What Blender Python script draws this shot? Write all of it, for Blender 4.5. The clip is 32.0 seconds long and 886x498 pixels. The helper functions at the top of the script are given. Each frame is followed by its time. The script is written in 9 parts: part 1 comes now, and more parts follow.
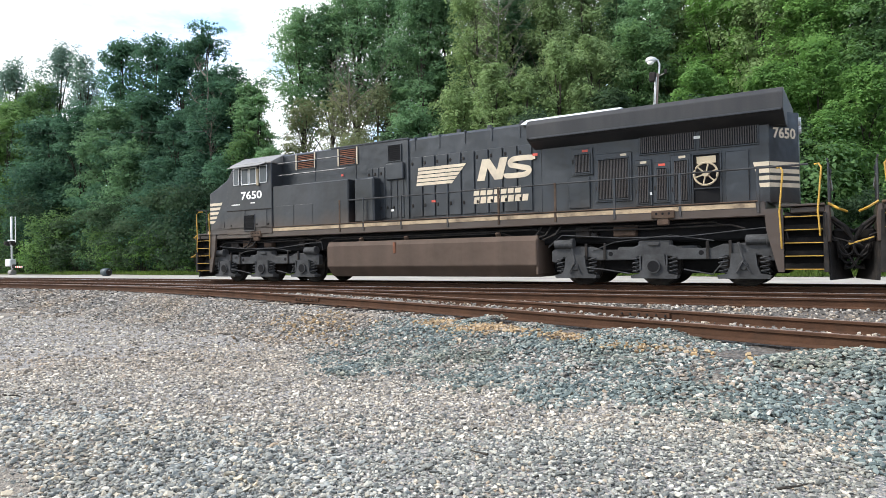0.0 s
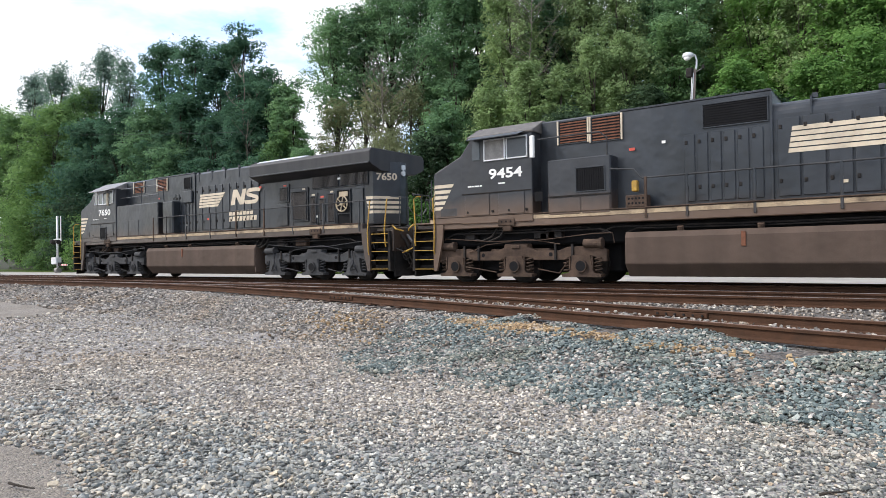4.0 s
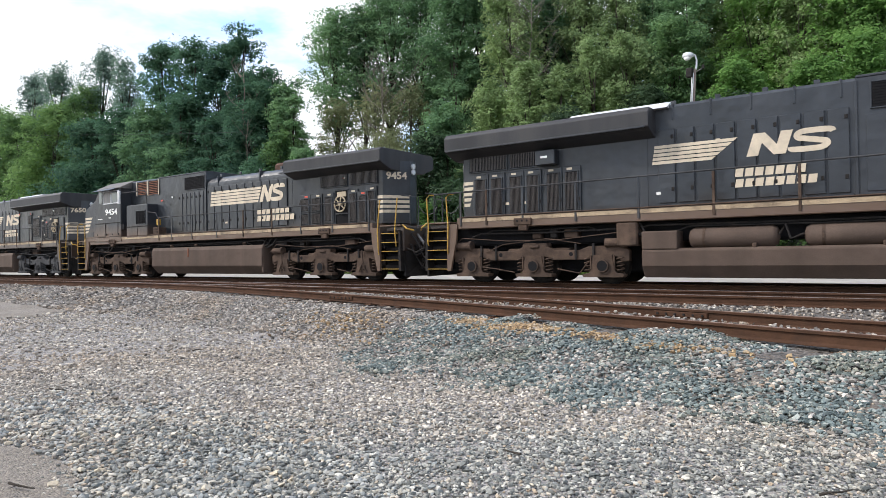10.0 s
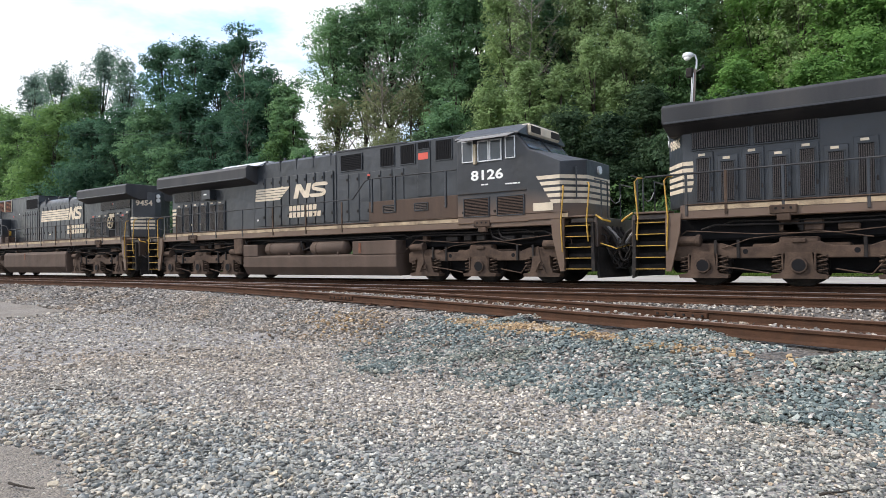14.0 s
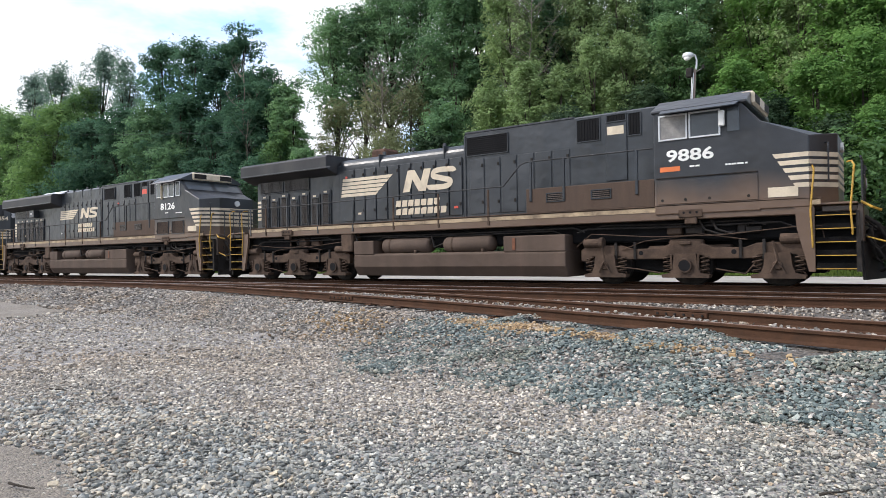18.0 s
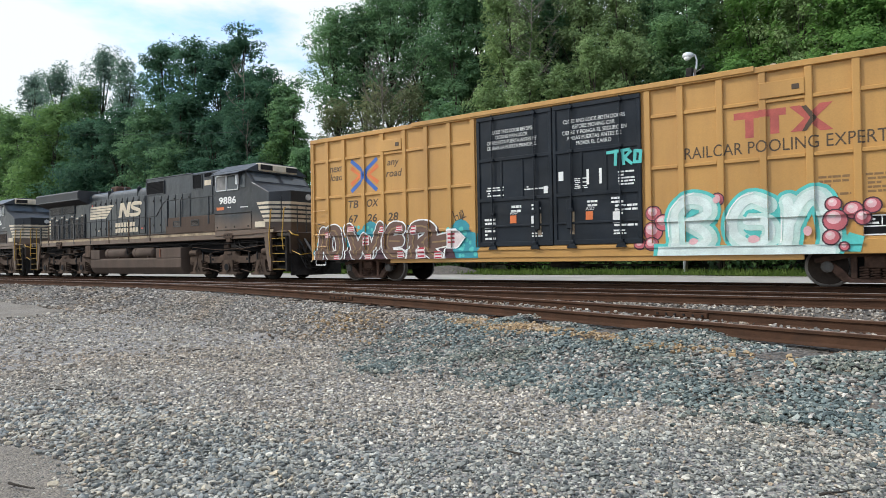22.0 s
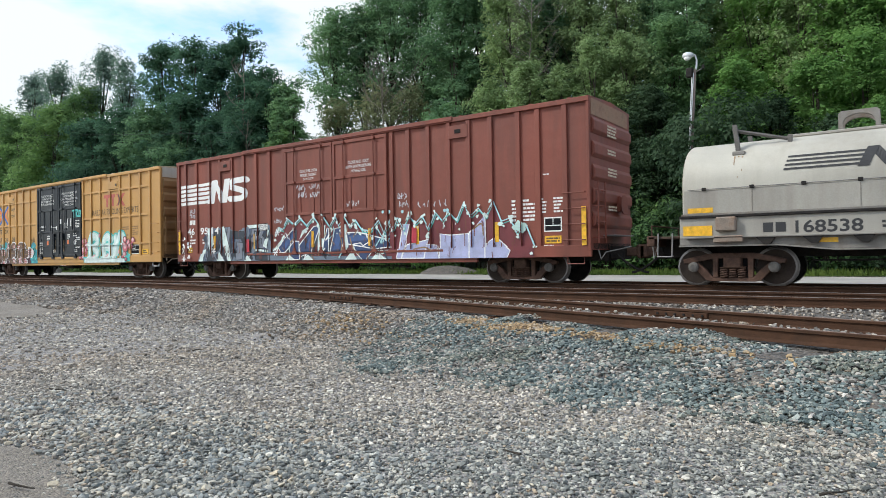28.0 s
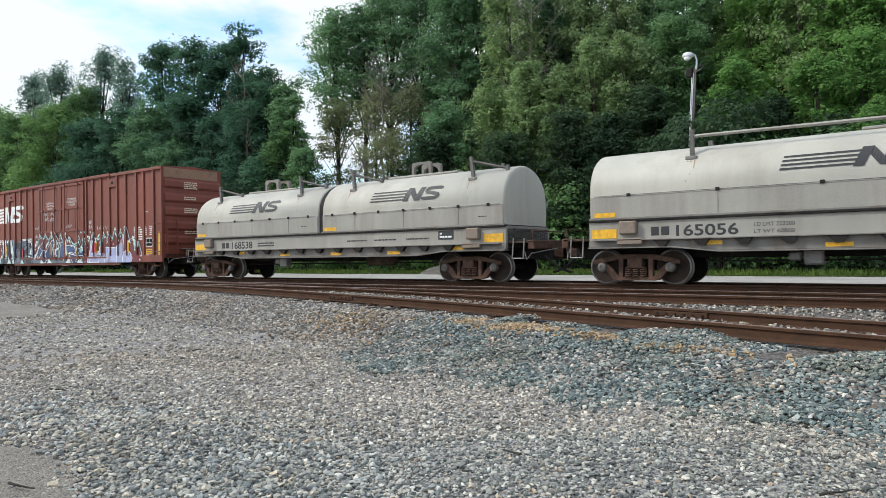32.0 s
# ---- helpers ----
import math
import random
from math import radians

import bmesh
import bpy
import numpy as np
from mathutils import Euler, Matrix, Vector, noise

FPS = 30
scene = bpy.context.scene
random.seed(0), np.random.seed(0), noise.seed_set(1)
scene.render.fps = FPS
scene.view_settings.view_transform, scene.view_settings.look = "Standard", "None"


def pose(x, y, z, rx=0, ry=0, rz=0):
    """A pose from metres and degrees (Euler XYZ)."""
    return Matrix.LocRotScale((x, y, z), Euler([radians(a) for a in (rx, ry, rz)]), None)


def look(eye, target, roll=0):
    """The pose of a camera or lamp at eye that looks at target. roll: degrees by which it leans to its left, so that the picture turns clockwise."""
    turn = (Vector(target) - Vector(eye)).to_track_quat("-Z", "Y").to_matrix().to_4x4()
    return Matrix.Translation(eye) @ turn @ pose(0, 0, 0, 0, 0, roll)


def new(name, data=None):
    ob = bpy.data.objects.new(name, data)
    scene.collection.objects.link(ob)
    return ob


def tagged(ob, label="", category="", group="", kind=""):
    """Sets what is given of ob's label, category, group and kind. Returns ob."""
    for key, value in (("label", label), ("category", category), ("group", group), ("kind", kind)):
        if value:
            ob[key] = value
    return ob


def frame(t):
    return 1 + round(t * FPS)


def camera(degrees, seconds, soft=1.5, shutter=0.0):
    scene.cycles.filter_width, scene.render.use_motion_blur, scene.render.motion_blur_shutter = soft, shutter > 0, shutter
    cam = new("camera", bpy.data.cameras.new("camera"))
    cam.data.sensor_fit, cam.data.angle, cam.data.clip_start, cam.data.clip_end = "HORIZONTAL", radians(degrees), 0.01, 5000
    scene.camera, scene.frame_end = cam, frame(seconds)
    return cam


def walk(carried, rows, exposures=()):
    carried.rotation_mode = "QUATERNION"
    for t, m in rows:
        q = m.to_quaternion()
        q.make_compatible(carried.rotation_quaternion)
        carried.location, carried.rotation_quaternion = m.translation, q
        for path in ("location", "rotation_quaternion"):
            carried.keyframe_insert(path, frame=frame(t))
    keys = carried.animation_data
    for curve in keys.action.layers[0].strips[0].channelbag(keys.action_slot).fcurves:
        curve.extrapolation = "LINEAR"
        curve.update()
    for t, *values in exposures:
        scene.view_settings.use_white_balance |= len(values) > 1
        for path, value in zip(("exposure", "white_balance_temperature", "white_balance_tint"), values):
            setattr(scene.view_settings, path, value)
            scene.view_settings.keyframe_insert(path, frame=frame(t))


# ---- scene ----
D = 17.65                       # centre line of the train's track
EYE = (0.0, 0.0, 0.848)         # rail heads of the main line lie at z = 0
cam = camera(68.84, 32.0, soft=0.7, shutter=0.1)
walk(cam, [
    (0.0, pose(*EYE, 90.600, 0.968, 32.476)),
    (0.5, pose(*EYE, 90.636, 0.877, 34.895)),
    (1.0, pose(*EYE, 90.611, 0.813, 35.778)),
    (1.5, pose(*EYE, 90.547, 0.915, 35.498)),
    (2.0, pose(*EYE, 90.538, 0.903, 35.371)),
    (17.0, pose(*EYE, 90.538, 0.903, 35.371)),
    (32.0, pose(*EYE, 90.538, 0.903, 35.371)),
], exposures=[(0.0, 0.42, 6550, 11), (2.0, 0.2, 6550, 14), (18.0, 0.12, 6550, 14), (20.0, 0.03, 6500, 12), (21.0, -0.06, 6500, 10), (23.0, -0.15, 6400, 9), (32.0, -0.12, 6400, 8)])

# metres the train has gone to the left since second 2, second by second
GONE = [-6.48, -3.27, 0.0, 3.29, 6.65, 10.04, 13.48, 17.09, 20.79, 24.58, 28.44, 32.29, 36.15, 40.13, 44.18, 48.2, 52.2,
        56.28, 60.58, 64.97, 69.41, 73.9, 78.47, 83.24, 87.96, 92.67, 97.45, 102.25, 107.07, 112.0, 116.94, 121.96, 127.05]


def gone(t):
    i = min(max(int(t), 0), 31)
    u = t - i
    a, b = GONE[i], GONE[i + 1]
    ma = (GONE[i + 1] - GONE[i - 1]) / 2 if i else b - a
    mb = (GONE[i + 2] - GONE[i]) / 2 if i < 31 else b - a
    return (2 * u ** 3 - 3 * u * u + 1) * a + (u ** 3 - 2 * u * u + u) * ma + (3 * u * u - 2 * u ** 3) * b + (u ** 3 - u * u) * mb


# ---- light ----
SUN_AZ, SUN_EL = 235.0, 42.0    # degrees clockwise from +y, and above the horizon
world = bpy.data.worlds.new("world")
scene.world = world
world.use_nodes = True
wn, wl = world.node_tree.nodes, world.node_tree.links
wn.clear()
sky = wn.new("ShaderNodeTexSky")
sky.sky_type = "NISHITA"
sky.sun_disc = False
sky.sun_elevation, sky.sun_rotation = radians(SUN_EL), radians(SUN_AZ)
sky.air_density, sky.dust_density, sky.ozone_density = 1.0, 2.0, 1.5
gain = wn.new("ShaderNodeVectorMath")
gain.operation = "MULTIPLY"
gain.inputs[1].default_value = (0.27, 0.31, 0.33)
coord = wn.new("ShaderNodeTexCoord")
squash = wn.new("ShaderNodeMapping")
squash.inputs["Scale"].default_value = (1.0, 1.0, 2.6)
cloud = wn.new("ShaderNodeTexNoise")
cloud.inputs["Scale"].default_value = 2.6
cloud.inputs["Detail"].default_value = 7.0
cloud.inputs["Roughness"].default_value = 0.55
ramp = wn.new("ShaderNodeValToRGB")
ramp.color_ramp.elements[0].position, ramp.color_ramp.elements[0].color = 0.40, (0, 0, 0, 1)
ramp.color_ramp.elements[1].position, ramp.color_ramp.elements[1].color = 0.52, (1, 1, 1, 1)
mixc = wn.new("ShaderNodeMixRGB")
mixc.inputs[2].default_value = (1.08, 1.13, 1.2, 1)
back = wn.new("ShaderNodeBackground")
back.inputs["Strength"].default_value = 1.0
wout = wn.new("ShaderNodeOutputWorld")
wl.new(sky.outputs[0], gain.inputs[0])
wl.new(coord.outputs["Generated"], squash.inputs[0])
wl.new(squash.outputs[0], cloud.inputs[0])
wl.new(cloud.outputs[0], ramp.inputs[0])
wl.new(ramp.outputs[0], mixc.inputs[0])
wl.new(gain.outputs[0], mixc.inputs[1])
wl.new(mixc.outputs[0], back.inputs[0])
wl.new(back.outputs[0], wout.inputs[0])

sun = new("sun", bpy.data.lights.new("sun", "SUN"))
sun.data.energy, sun.data.angle, sun.data.color = 2.7, radians(6), (1.0, 0.965, 0.9)
az, el = radians(SUN_AZ), radians(SUN_EL)
sun.matrix_world = look((math.sin(az) * math.cos(el) * 60, math.cos(az) * math.cos(el) * 60, math.sin(el) * 60), (0, 0, 0))


# ---- materials ----
def mat(name, base, rough=0.6, metal=0.0, vary=0.25, scale=2.0, fine=40.0, bump=0.1, dirt=None, dirt_amount=0.4, dirt_scale=1.5,
        low=None, island=0.0, random_tint=0.0, spec=0.5, streak=False, dent=0.0):
    """A painted or weathered surface: base colour with coarse and fine variation, dirt in patches, dust on its lower part."""
    m = bpy.data.materials.new(name)
    m.use_nodes = True
    n, l = m.node_tree.nodes, m.node_tree.links
    b = n["Principled BSDF"]
    b.inputs["Roughness"].default_value = rough
    b.inputs["Metallic"].default_value = metal
    b.inputs["Specular IOR Level"].default_value = spec
    tc = n.new("ShaderNodeTexCoord")
    src = tc.outputs["Object"]
    if streak:
        mp = n.new("ShaderNodeMapping")
        mp.inputs["Scale"].default_value = (1.0, 1.0, 0.14)
        l.new(src, mp.inputs[0])
        src = mp.outputs[0]
    coarse = n.new("ShaderNodeTexNoise")
    coarse.inputs["Scale"].default_value = scale
    coarse.inputs["Detail"].default_value = 6
    grain = n.new("ShaderNodeTexNoise")
    grain.inputs["Scale"].default_value = fine
    grain.inputs["Detail"].default_value = 4
    l.new(src, coarse.inputs[0])
    l.new(tc.outputs["Object"], grain.inputs[0])
    r = n.new("ShaderNodeMapRange")
    r.inputs[1].default_value, r.inputs[2].default_value = 0.3, 0.7
    r.inputs[3].default_value, r.inputs[4].default_value = 1 - vary, 1 + vary
    l.new(coarse.outputs[0], r.inputs[0])
    g = n.new("ShaderNodeMapRange")
    g.inputs[1].default_value, g.inputs[2].default_value = 0.3, 0.7
    g.inputs[3].default_value, g.inputs[4].default_value = 1 - vary * 0.5, 1 + vary * 0.5
    l.new(grain.outputs[0], g.inputs[0])
    mul = n.new("ShaderNodeMath")
    mul.operation = "MULTIPLY"
    l.new(r.outputs[0], mul.inputs[0])
    l.new(g.outputs[0], mul.inputs[1])
    vm = n.new("ShaderNodeVectorMath")
    vm.operation = "SCALE"
    vm.inputs[0].default_value = base
    l.new(mul.outputs[0], vm.inputs["Scale"])
    col = vm.outputs[0]

    def blend(factor, colour):
        nonlocal col
        mx = n.new("ShaderNodeMixRGB")
        l.new(factor, mx.inputs[0])
        l.new(col, mx.inputs[1])
        mx.inputs[2].default_value = (*colour, 1)
        col = mx.outputs[0]

    if dirt:
        d = n.new("ShaderNodeTexNoise")
        d.inputs["Scale"].default_value = dirt_scale
        d.inputs["Detail"].default_value = 8
        d.inputs["Roughness"].default_value = 0.65
        l.new(src, d.inputs[0])
        dr = n.new("ShaderNodeMapRange")
        dr.inputs[1].default_value, dr.inputs[2].default_value = 0.48, 0.72
        dr.inputs[3].default_value, dr.inputs[4].default_value = 0.0, dirt_amount
        l.new(d.outputs[0], dr.inputs[0])
        blend(dr.outputs[0], dirt)
    if low:
        z0, z1, amount, colour = low
        sx = n.new("ShaderNodeSeparateXYZ")
        l.new(tc.outputs["Object"], sx.inputs[0])
        wob = n.new("ShaderNodeMath")
        wob.operation = "MULTIPLY_ADD"
        wob.inputs[1].default_value = 0.9
        l.new(coarse.outputs[0], wob.inputs[0])
        l.new(sx.outputs[2], wob.inputs[2])
        lr = n.new("ShaderNodeMapRange")
        lr.inputs[1].default_value, lr.inputs[2].default_value = z0 + 0.45, z1 + 0.45
        lr.inputs[3].default_value, lr.inputs[4].default_value = amount, 0.0
        l.new(wob.outputs[0], lr.inputs[0])
        blend(lr.outputs[0], colour)
    if island or random_tint:
        if island:
            gi = n.new("ShaderNodeNewGeometry")
            rnd = gi.outputs["Random Per Island"]
        else:
            oi = n.new("ShaderNodeObjectInfo")
            rnd = oi.outputs["Random"]
        k = n.new("ShaderNodeMapRange")
        a = island or random_tint
        k.inputs[3].default_value, k.inputs[4].default_value = 1 - a, 1 + a
        l.new(rnd, k.inputs[0])
        sc = n.new("ShaderNodeVectorMath")
        sc.operation = "SCALE"
        l.new(col, sc.inputs[0])
        l.new(k.outputs[0], sc.inputs["Scale"])
        col = sc.outputs[0]
    l.new(col, b.inputs["Base Color"])
    rr = n.new("ShaderNodeMapRange")
    rr.inputs[3].default_value, rr.inputs[4].default_value = max(rough - 0.12, 0.05), min(rough + 0.15, 1)
    l.new(coarse.outputs[0], rr.inputs[0])
    l.new(rr.outputs[0], b.inputs["Roughness"])
    if bump:
        bp = n.new("ShaderNodeBump")
        bp.inputs["Strength"].default_value = bump
        bp.inputs["Distance"].default_value = 0.02
        l.new(grain.outputs[0], bp.inputs["Height"])
        l.new(bp.outputs[0], b.inputs["Normal"])
        if dent:
            dn = n.new("ShaderNodeTexNoise")
            dn.inputs["Scale"].default_value = 1.7
            dn.inputs["Detail"].default_value = 2
            l.new(tc.outputs["Object"], dn.inputs[0])
            db = n.new("ShaderNodeBump")
            db.inputs["Strength"].default_value = dent
            db.inputs["Distance"].default_value = 0.12
            l.new(dn.outputs[0], db.inputs["Height"])
            l.new(db.outputs[0], bp.inputs["Normal"])
    return m


def stone_mat(name, colours, tint=None, tint_scale=0.5, per="island", cell=0.0):
    """Loose stones: every stone (or, on the sheet, every cell) takes one of the colours."""
    m = bpy.data.materials.new(name)
    m.use_nodes = True
    n, l = m.node_tree.nodes, m.node_tree.links
    b = n["Principled BSDF"]
    b.inputs["Roughness"].default_value = 0.85
    tc = n.new("ShaderNodeTexCoord")
    rp = n.new("ShaderNodeValToRGB")
    rp.color_ramp.interpolation = "LINEAR"
    e = rp.color_ramp.elements
    while len(e) < len(colours):
        e.new(0.5)
    for i, c in enumerate(colours):
        e[i].position, e[i].color = i / (len(colours) - 1), (*c, 1)
    if per == "island":
        gi = n.new("ShaderNodeNewGeometry")
        l.new(gi.outputs["Random Per Island"], rp.inputs[0])
    else:
        v = n.new("ShaderNodeTexVoronoi")
        v.inputs["Scale"].default_value = 1 / cell
        l.new(tc.outputs["Object"], v.inputs["Vector"])
        sp = n.new("ShaderNodeSeparateColor")
        l.new(v.outputs["Color"], sp.inputs[0])
        l.new(sp.outputs[0], rp.inputs[0])
        bp = n.new("ShaderNodeBump")
        bp.inputs["Strength"].default_value = 1.0
        bp.inputs["Distance"].default_value = cell * 0.7
        bp.invert = True
        l.new(v.outputs["Distance"], bp.inputs["Height"])
        l.new(bp.outputs[0], b.inputs["Normal"])
    col = rp.outputs[0]
    if tint:
        t = n.new("ShaderNodeTexNoise")
        t.inputs["Scale"].default_value = tint_scale
        t.inputs["Detail"].default_value = 5
        l.new(tc.outputs["Object"], t.inputs[0])
        tr = n.new("ShaderNodeMapRange")
        tr.inputs[1].default_value, tr.inputs[2].default_value = 0.45, 0.68
        tr.inputs[4].default_value = 0.75
        l.new(t.outputs[0], tr.inputs[0])
        mx = n.new("ShaderNodeMixRGB")
        mx.blend_type = "MULTIPLY"
        l.new(tr.outputs[0], mx.inputs[0])
        l.new(col, mx.inputs[1])
        mx.inputs[2].default_value = (*tint, 1)
        col = mx.outputs[0]
    gr = n.new("ShaderNodeTexNoise")
    gr.inputs["Scale"].default_value = 90
    l.new(tc.outputs["Object"], gr.inputs[0])
    g = n.new("ShaderNodeMapRange")
    g.inputs[3].default_value, g.inputs[4].default_value = 0.75, 1.25
    l.new(gr.outputs[0], g.inputs[0])
    sc = n.new("ShaderNodeVectorMath")
    sc.operation = "SCALE"
    l.new(col, sc.inputs[0])
    l.new(g.outputs[0], sc.inputs["Scale"])
    l.new(sc.outputs[0], b.inputs["Base Color"])
    return m


def leaf_mat(name, dark, light):
    m = bpy.data.materials.new(name)
    m.use_nodes = True
    n, l = m.node_tree.nodes, m.node_tree.links
    b = n["Principled BSDF"]
    b.inputs["Roughness"].default_value = 0.75
    b.inputs["Specular IOR Level"].default_value = 0.22
    gi = n.new("ShaderNodeNewGeometry")
    oi = n.new("ShaderNodeObjectInfo")
    tc = n.new("ShaderNodeTexCoord")
    nz = n.new("ShaderNodeTexNoise")
    nz.inputs["Scale"].default_value = 0.7
    nz.inputs["Detail"].default_value = 3.0
    l.new(tc.outputs["Object"], nz.inputs[0])
    add = n.new("ShaderNodeMath")
    add.operation = "MULTIPLY_ADD"
    add.inputs[1].default_value = 0.28
    l.new(gi.outputs["Random Per Island"], add.inputs[0])
    l.new(nz.outputs[0], add.inputs[2])
    ad2 = n.new("ShaderNodeMath")
    ad2.operation = "MULTIPLY_ADD"
    ad2.inputs[1].default_value = 0.4
    l.new(oi.outputs["Random"], ad2.inputs[0])
    l.new(add.outputs[0], ad2.inputs[2])
    r = n.new("ShaderNodeMapRange")
    r.inputs[1].default_value, r.inputs[2].default_value = 0.42, 1.12
    l.new(ad2.outputs[0], r.inputs[0])
    mx = n.new("ShaderNodeMixRGB")
    l.new(r.outputs[0], mx.inputs[0])
    mx.inputs[1].default_value, mx.inputs[2].default_value = (*dark, 1), (*light, 1)
    l.new(mx.outputs[0], b.inputs["Base Color"])
    tr = n.new("ShaderNodeBsdfTranslucent")
    l.new(mx.outputs[0], tr.inputs[0])
    ms = n.new("ShaderNodeMixShader")
    ms.inputs[0].default_value = 0.5
    out = n["Material Output"]
    l.new(b.outputs[0], ms.inputs[1])
    l.new(tr.outputs[0], ms.inputs[2])
    l.new(ms.outputs[0], out.inputs[0])
    return m


DUST = (0.115, 0.085, 0.062)
BLACK = mat("black_paint", (0.023, 0.026, 0.031), 0.36, vary=0.3, scale=0.9, dirt=(0.045, 0.044, 0.044), dirt_amount=0.35, dirt_scale=0.8,
            low=(1.75, 2.45, 0.75, (0.08, 0.054, 0.039)), bump=0.03, streak=True, dent=0.35, spec=0.45)
BLACKD = mat("black_paint_with_road_dust", (0.023, 0.026, 0.031), 0.4, vary=0.3, scale=0.9, dirt=(0.045, 0.044, 0.044), dirt_amount=0.35, dirt_scale=0.8,
             low=(1.95, 2.6, 1.0, (0.125, 0.08, 0.054)), bump=0.03, streak=True, dent=0.35, spec=0.45)
HOOD = mat("hood_black_paint", (0.021, 0.0255, 0.031), 0.36, vary=0.35, scale=1.2, dirt=(0.04, 0.042, 0.047), dirt_amount=0.45, dirt_scale=1.1,
           low=(1.6, 2.25, 0.5, (0.065, 0.045, 0.034)), bump=0.03, streak=True, dent=0.45, spec=0.5)
DUSTY = mat("dusty_underframe", (0.085, 0.058, 0.043), 0.85, vary=0.4, scale=3, dirt=(0.022, 0.018, 0.016), dirt_amount=0.7, dirt_scale=2.5, bump=0.2, spec=0.15)
DUSTBOX = mat("dusty_brown_box_paint", (0.088, 0.06, 0.045), 0.7, vary=0.3, scale=1.5, dirt=(0.022, 0.02, 0.02), dirt_amount=0.6, dirt_scale=1.5, bump=0.04, streak=True, spec=0.15)
GREYRUN = mat("dark_grey_running_gear", (0.06, 0.061, 0.063), 0.75, vary=0.35, scale=3, dirt=(0.02, 0.018, 0.017), dirt_amount=0.6, dirt_scale=2.5, bump=0.2, spec=0.15)
TANK = mat("dusty_tank_paint", (0.1, 0.072, 0.057), 0.75, vary=0.25, scale=1.0, dirt=(0.06, 0.045, 0.036), dirt_amount=0.6, dirt_scale=0.9, bump=0.05, streak=True, dent=0.4, spec=0.15)
DARK = mat("dark_greasy_steel", (0.022, 0.02, 0.019), 0.7, vary=0.4, scale=4, dirt=DUST, dirt_amount=0.2, dirt_scale=5, bump=0.15, spec=0.15)
ROOF = mat("dusty_black_roof_paint", (0.03, 0.031, 0.034), 0.55, vary=0.3, scale=1.2, dirt=(0.06, 0.055, 0.05), dirt_amount=0.5, dirt_scale=1.2, bump=0.04, streak=True, spec=0.3)
# The grey base stands for sky reflected in the cab glass.
PANE = mat("pane_grey_for_reflected_sky", (0.06, 0.07, 0.078), 0.12, vary=0.15, bump=0.0)
BARREL = mat("dark_blue_grey_barrel_paint", (0.03, 0.05, 0.06), 0.5, vary=0.2, scale=4)
GRILLE = mat("dark_grille", (0.012, 0.012, 0.013), 0.9, vary=0.3, bump=0.1, spec=0.15)
STREAK = mat("thin_rust_streak", (0.3, 0.2, 0.12), 0.7, vary=0.3, scale=6, bump=0.0)
FADED = mat("faded_tan_car_end", (0.27, 0.16, 0.1), 0.75, vary=0.3, scale=3, dirt=(0.13, 0.06, 0.04), dirt_amount=0.8, dirt_scale=3, bump=0.05)
PALERUST = mat("rust_stained_grey_paint", (0.24, 0.19, 0.15), 0.7, vary=0.3, scale=4, dirt=(0.16, 0.08, 0.045), dirt_amount=0.9, dirt_scale=4, bump=0.05)
COILSKIRT = mat("dull_grey_skirt_paint", (0.33, 0.31, 0.27), 0.6, vary=0.14, scale=1.0, dirt=(0.18, 0.14, 0.11), dirt_amount=0.55, dirt_scale=1.4, bump=0.03, streak=True, dent=0.25)
RUSTY = mat("rusty_louvre_steel", (0.16, 0.06, 0.03), 0.8, vary=0.4, scale=6)
CREAM = mat("cream_lettering_paint", (0.6, 0.51, 0.38), 0.55, vary=0.12, scale=3, dirt=(0.3, 0.25, 0.19), dirt_amount=0.55, dirt_scale=2.5, bump=0.02)
WHITE = mat("white_lettering_paint", (0.78, 0.78, 0.75), 0.55, vary=0.08, scale=3, bump=0.02)
SILL = mat("dusty_sill_stripe", (0.4, 0.3, 0.19), 0.65, vary=0.25, scale=2, dirt=(0.1, 0.066, 0.042), dirt_amount=1.0, dirt_scale=2.2, bump=0.03)
YELLOW = mat("yellow_safety_paint", (0.46, 0.27, 0.035), 0.5, vary=0.2, scale=8, dirt=(0.12, 0.08, 0.04), dirt_amount=0.5, dirt_scale=5, bump=0.03)
REFLECT = mat("yellow_reflective_tape", (0.8, 0.43, 0.02), 0.4, vary=0.2, scale=8, dirt=(0.25, 0.15, 0.05), dirt_amount=0.5, dirt_scale=6, bump=0.0)
RED = mat("red_sticker", (0.6, 0.08, 0.05), 0.5, vary=0.15)
ORANGE = mat("orange_placard", (0.66, 0.16, 0.04), 0.5, vary=0.15)
BRASS = mat("tarnished_handwheel", (0.46, 0.38, 0.26), 0.6, vary=0.2)
TRUSS = mat("dull_brown_grey_steel", (0.12, 0.11, 0.1), 0.65, 0.1, vary=0.3, scale=5)
STEEL = mat("worn_grey_steel", (0.22, 0.21, 0.2), 0.5, 0.3, vary=0.25, scale=5)
SILVER = mat("galvanised_hatch", (0.6, 0.61, 0.62), 0.4, 0.3, vary=0.12, scale=3)
WHEEL = mat("brown_wheel_steel", (0.05, 0.037, 0.03), 0.65, 0.2, vary=0.3, scale=4, spec=0.15)
TREAD = mat("polished_wheel_tread", (0.24, 0.22, 0.21), 0.4, 0.7, vary=0.1)
TRUCKS = mat("rust_brown_truck_casting", (0.095, 0.055, 0.04), 0.8, vary=0.4, scale=5, dirt=(0.04, 0.03, 0.025), dirt_amount=0.5, dirt_scale=4, bump=0.15, spec=0.15)
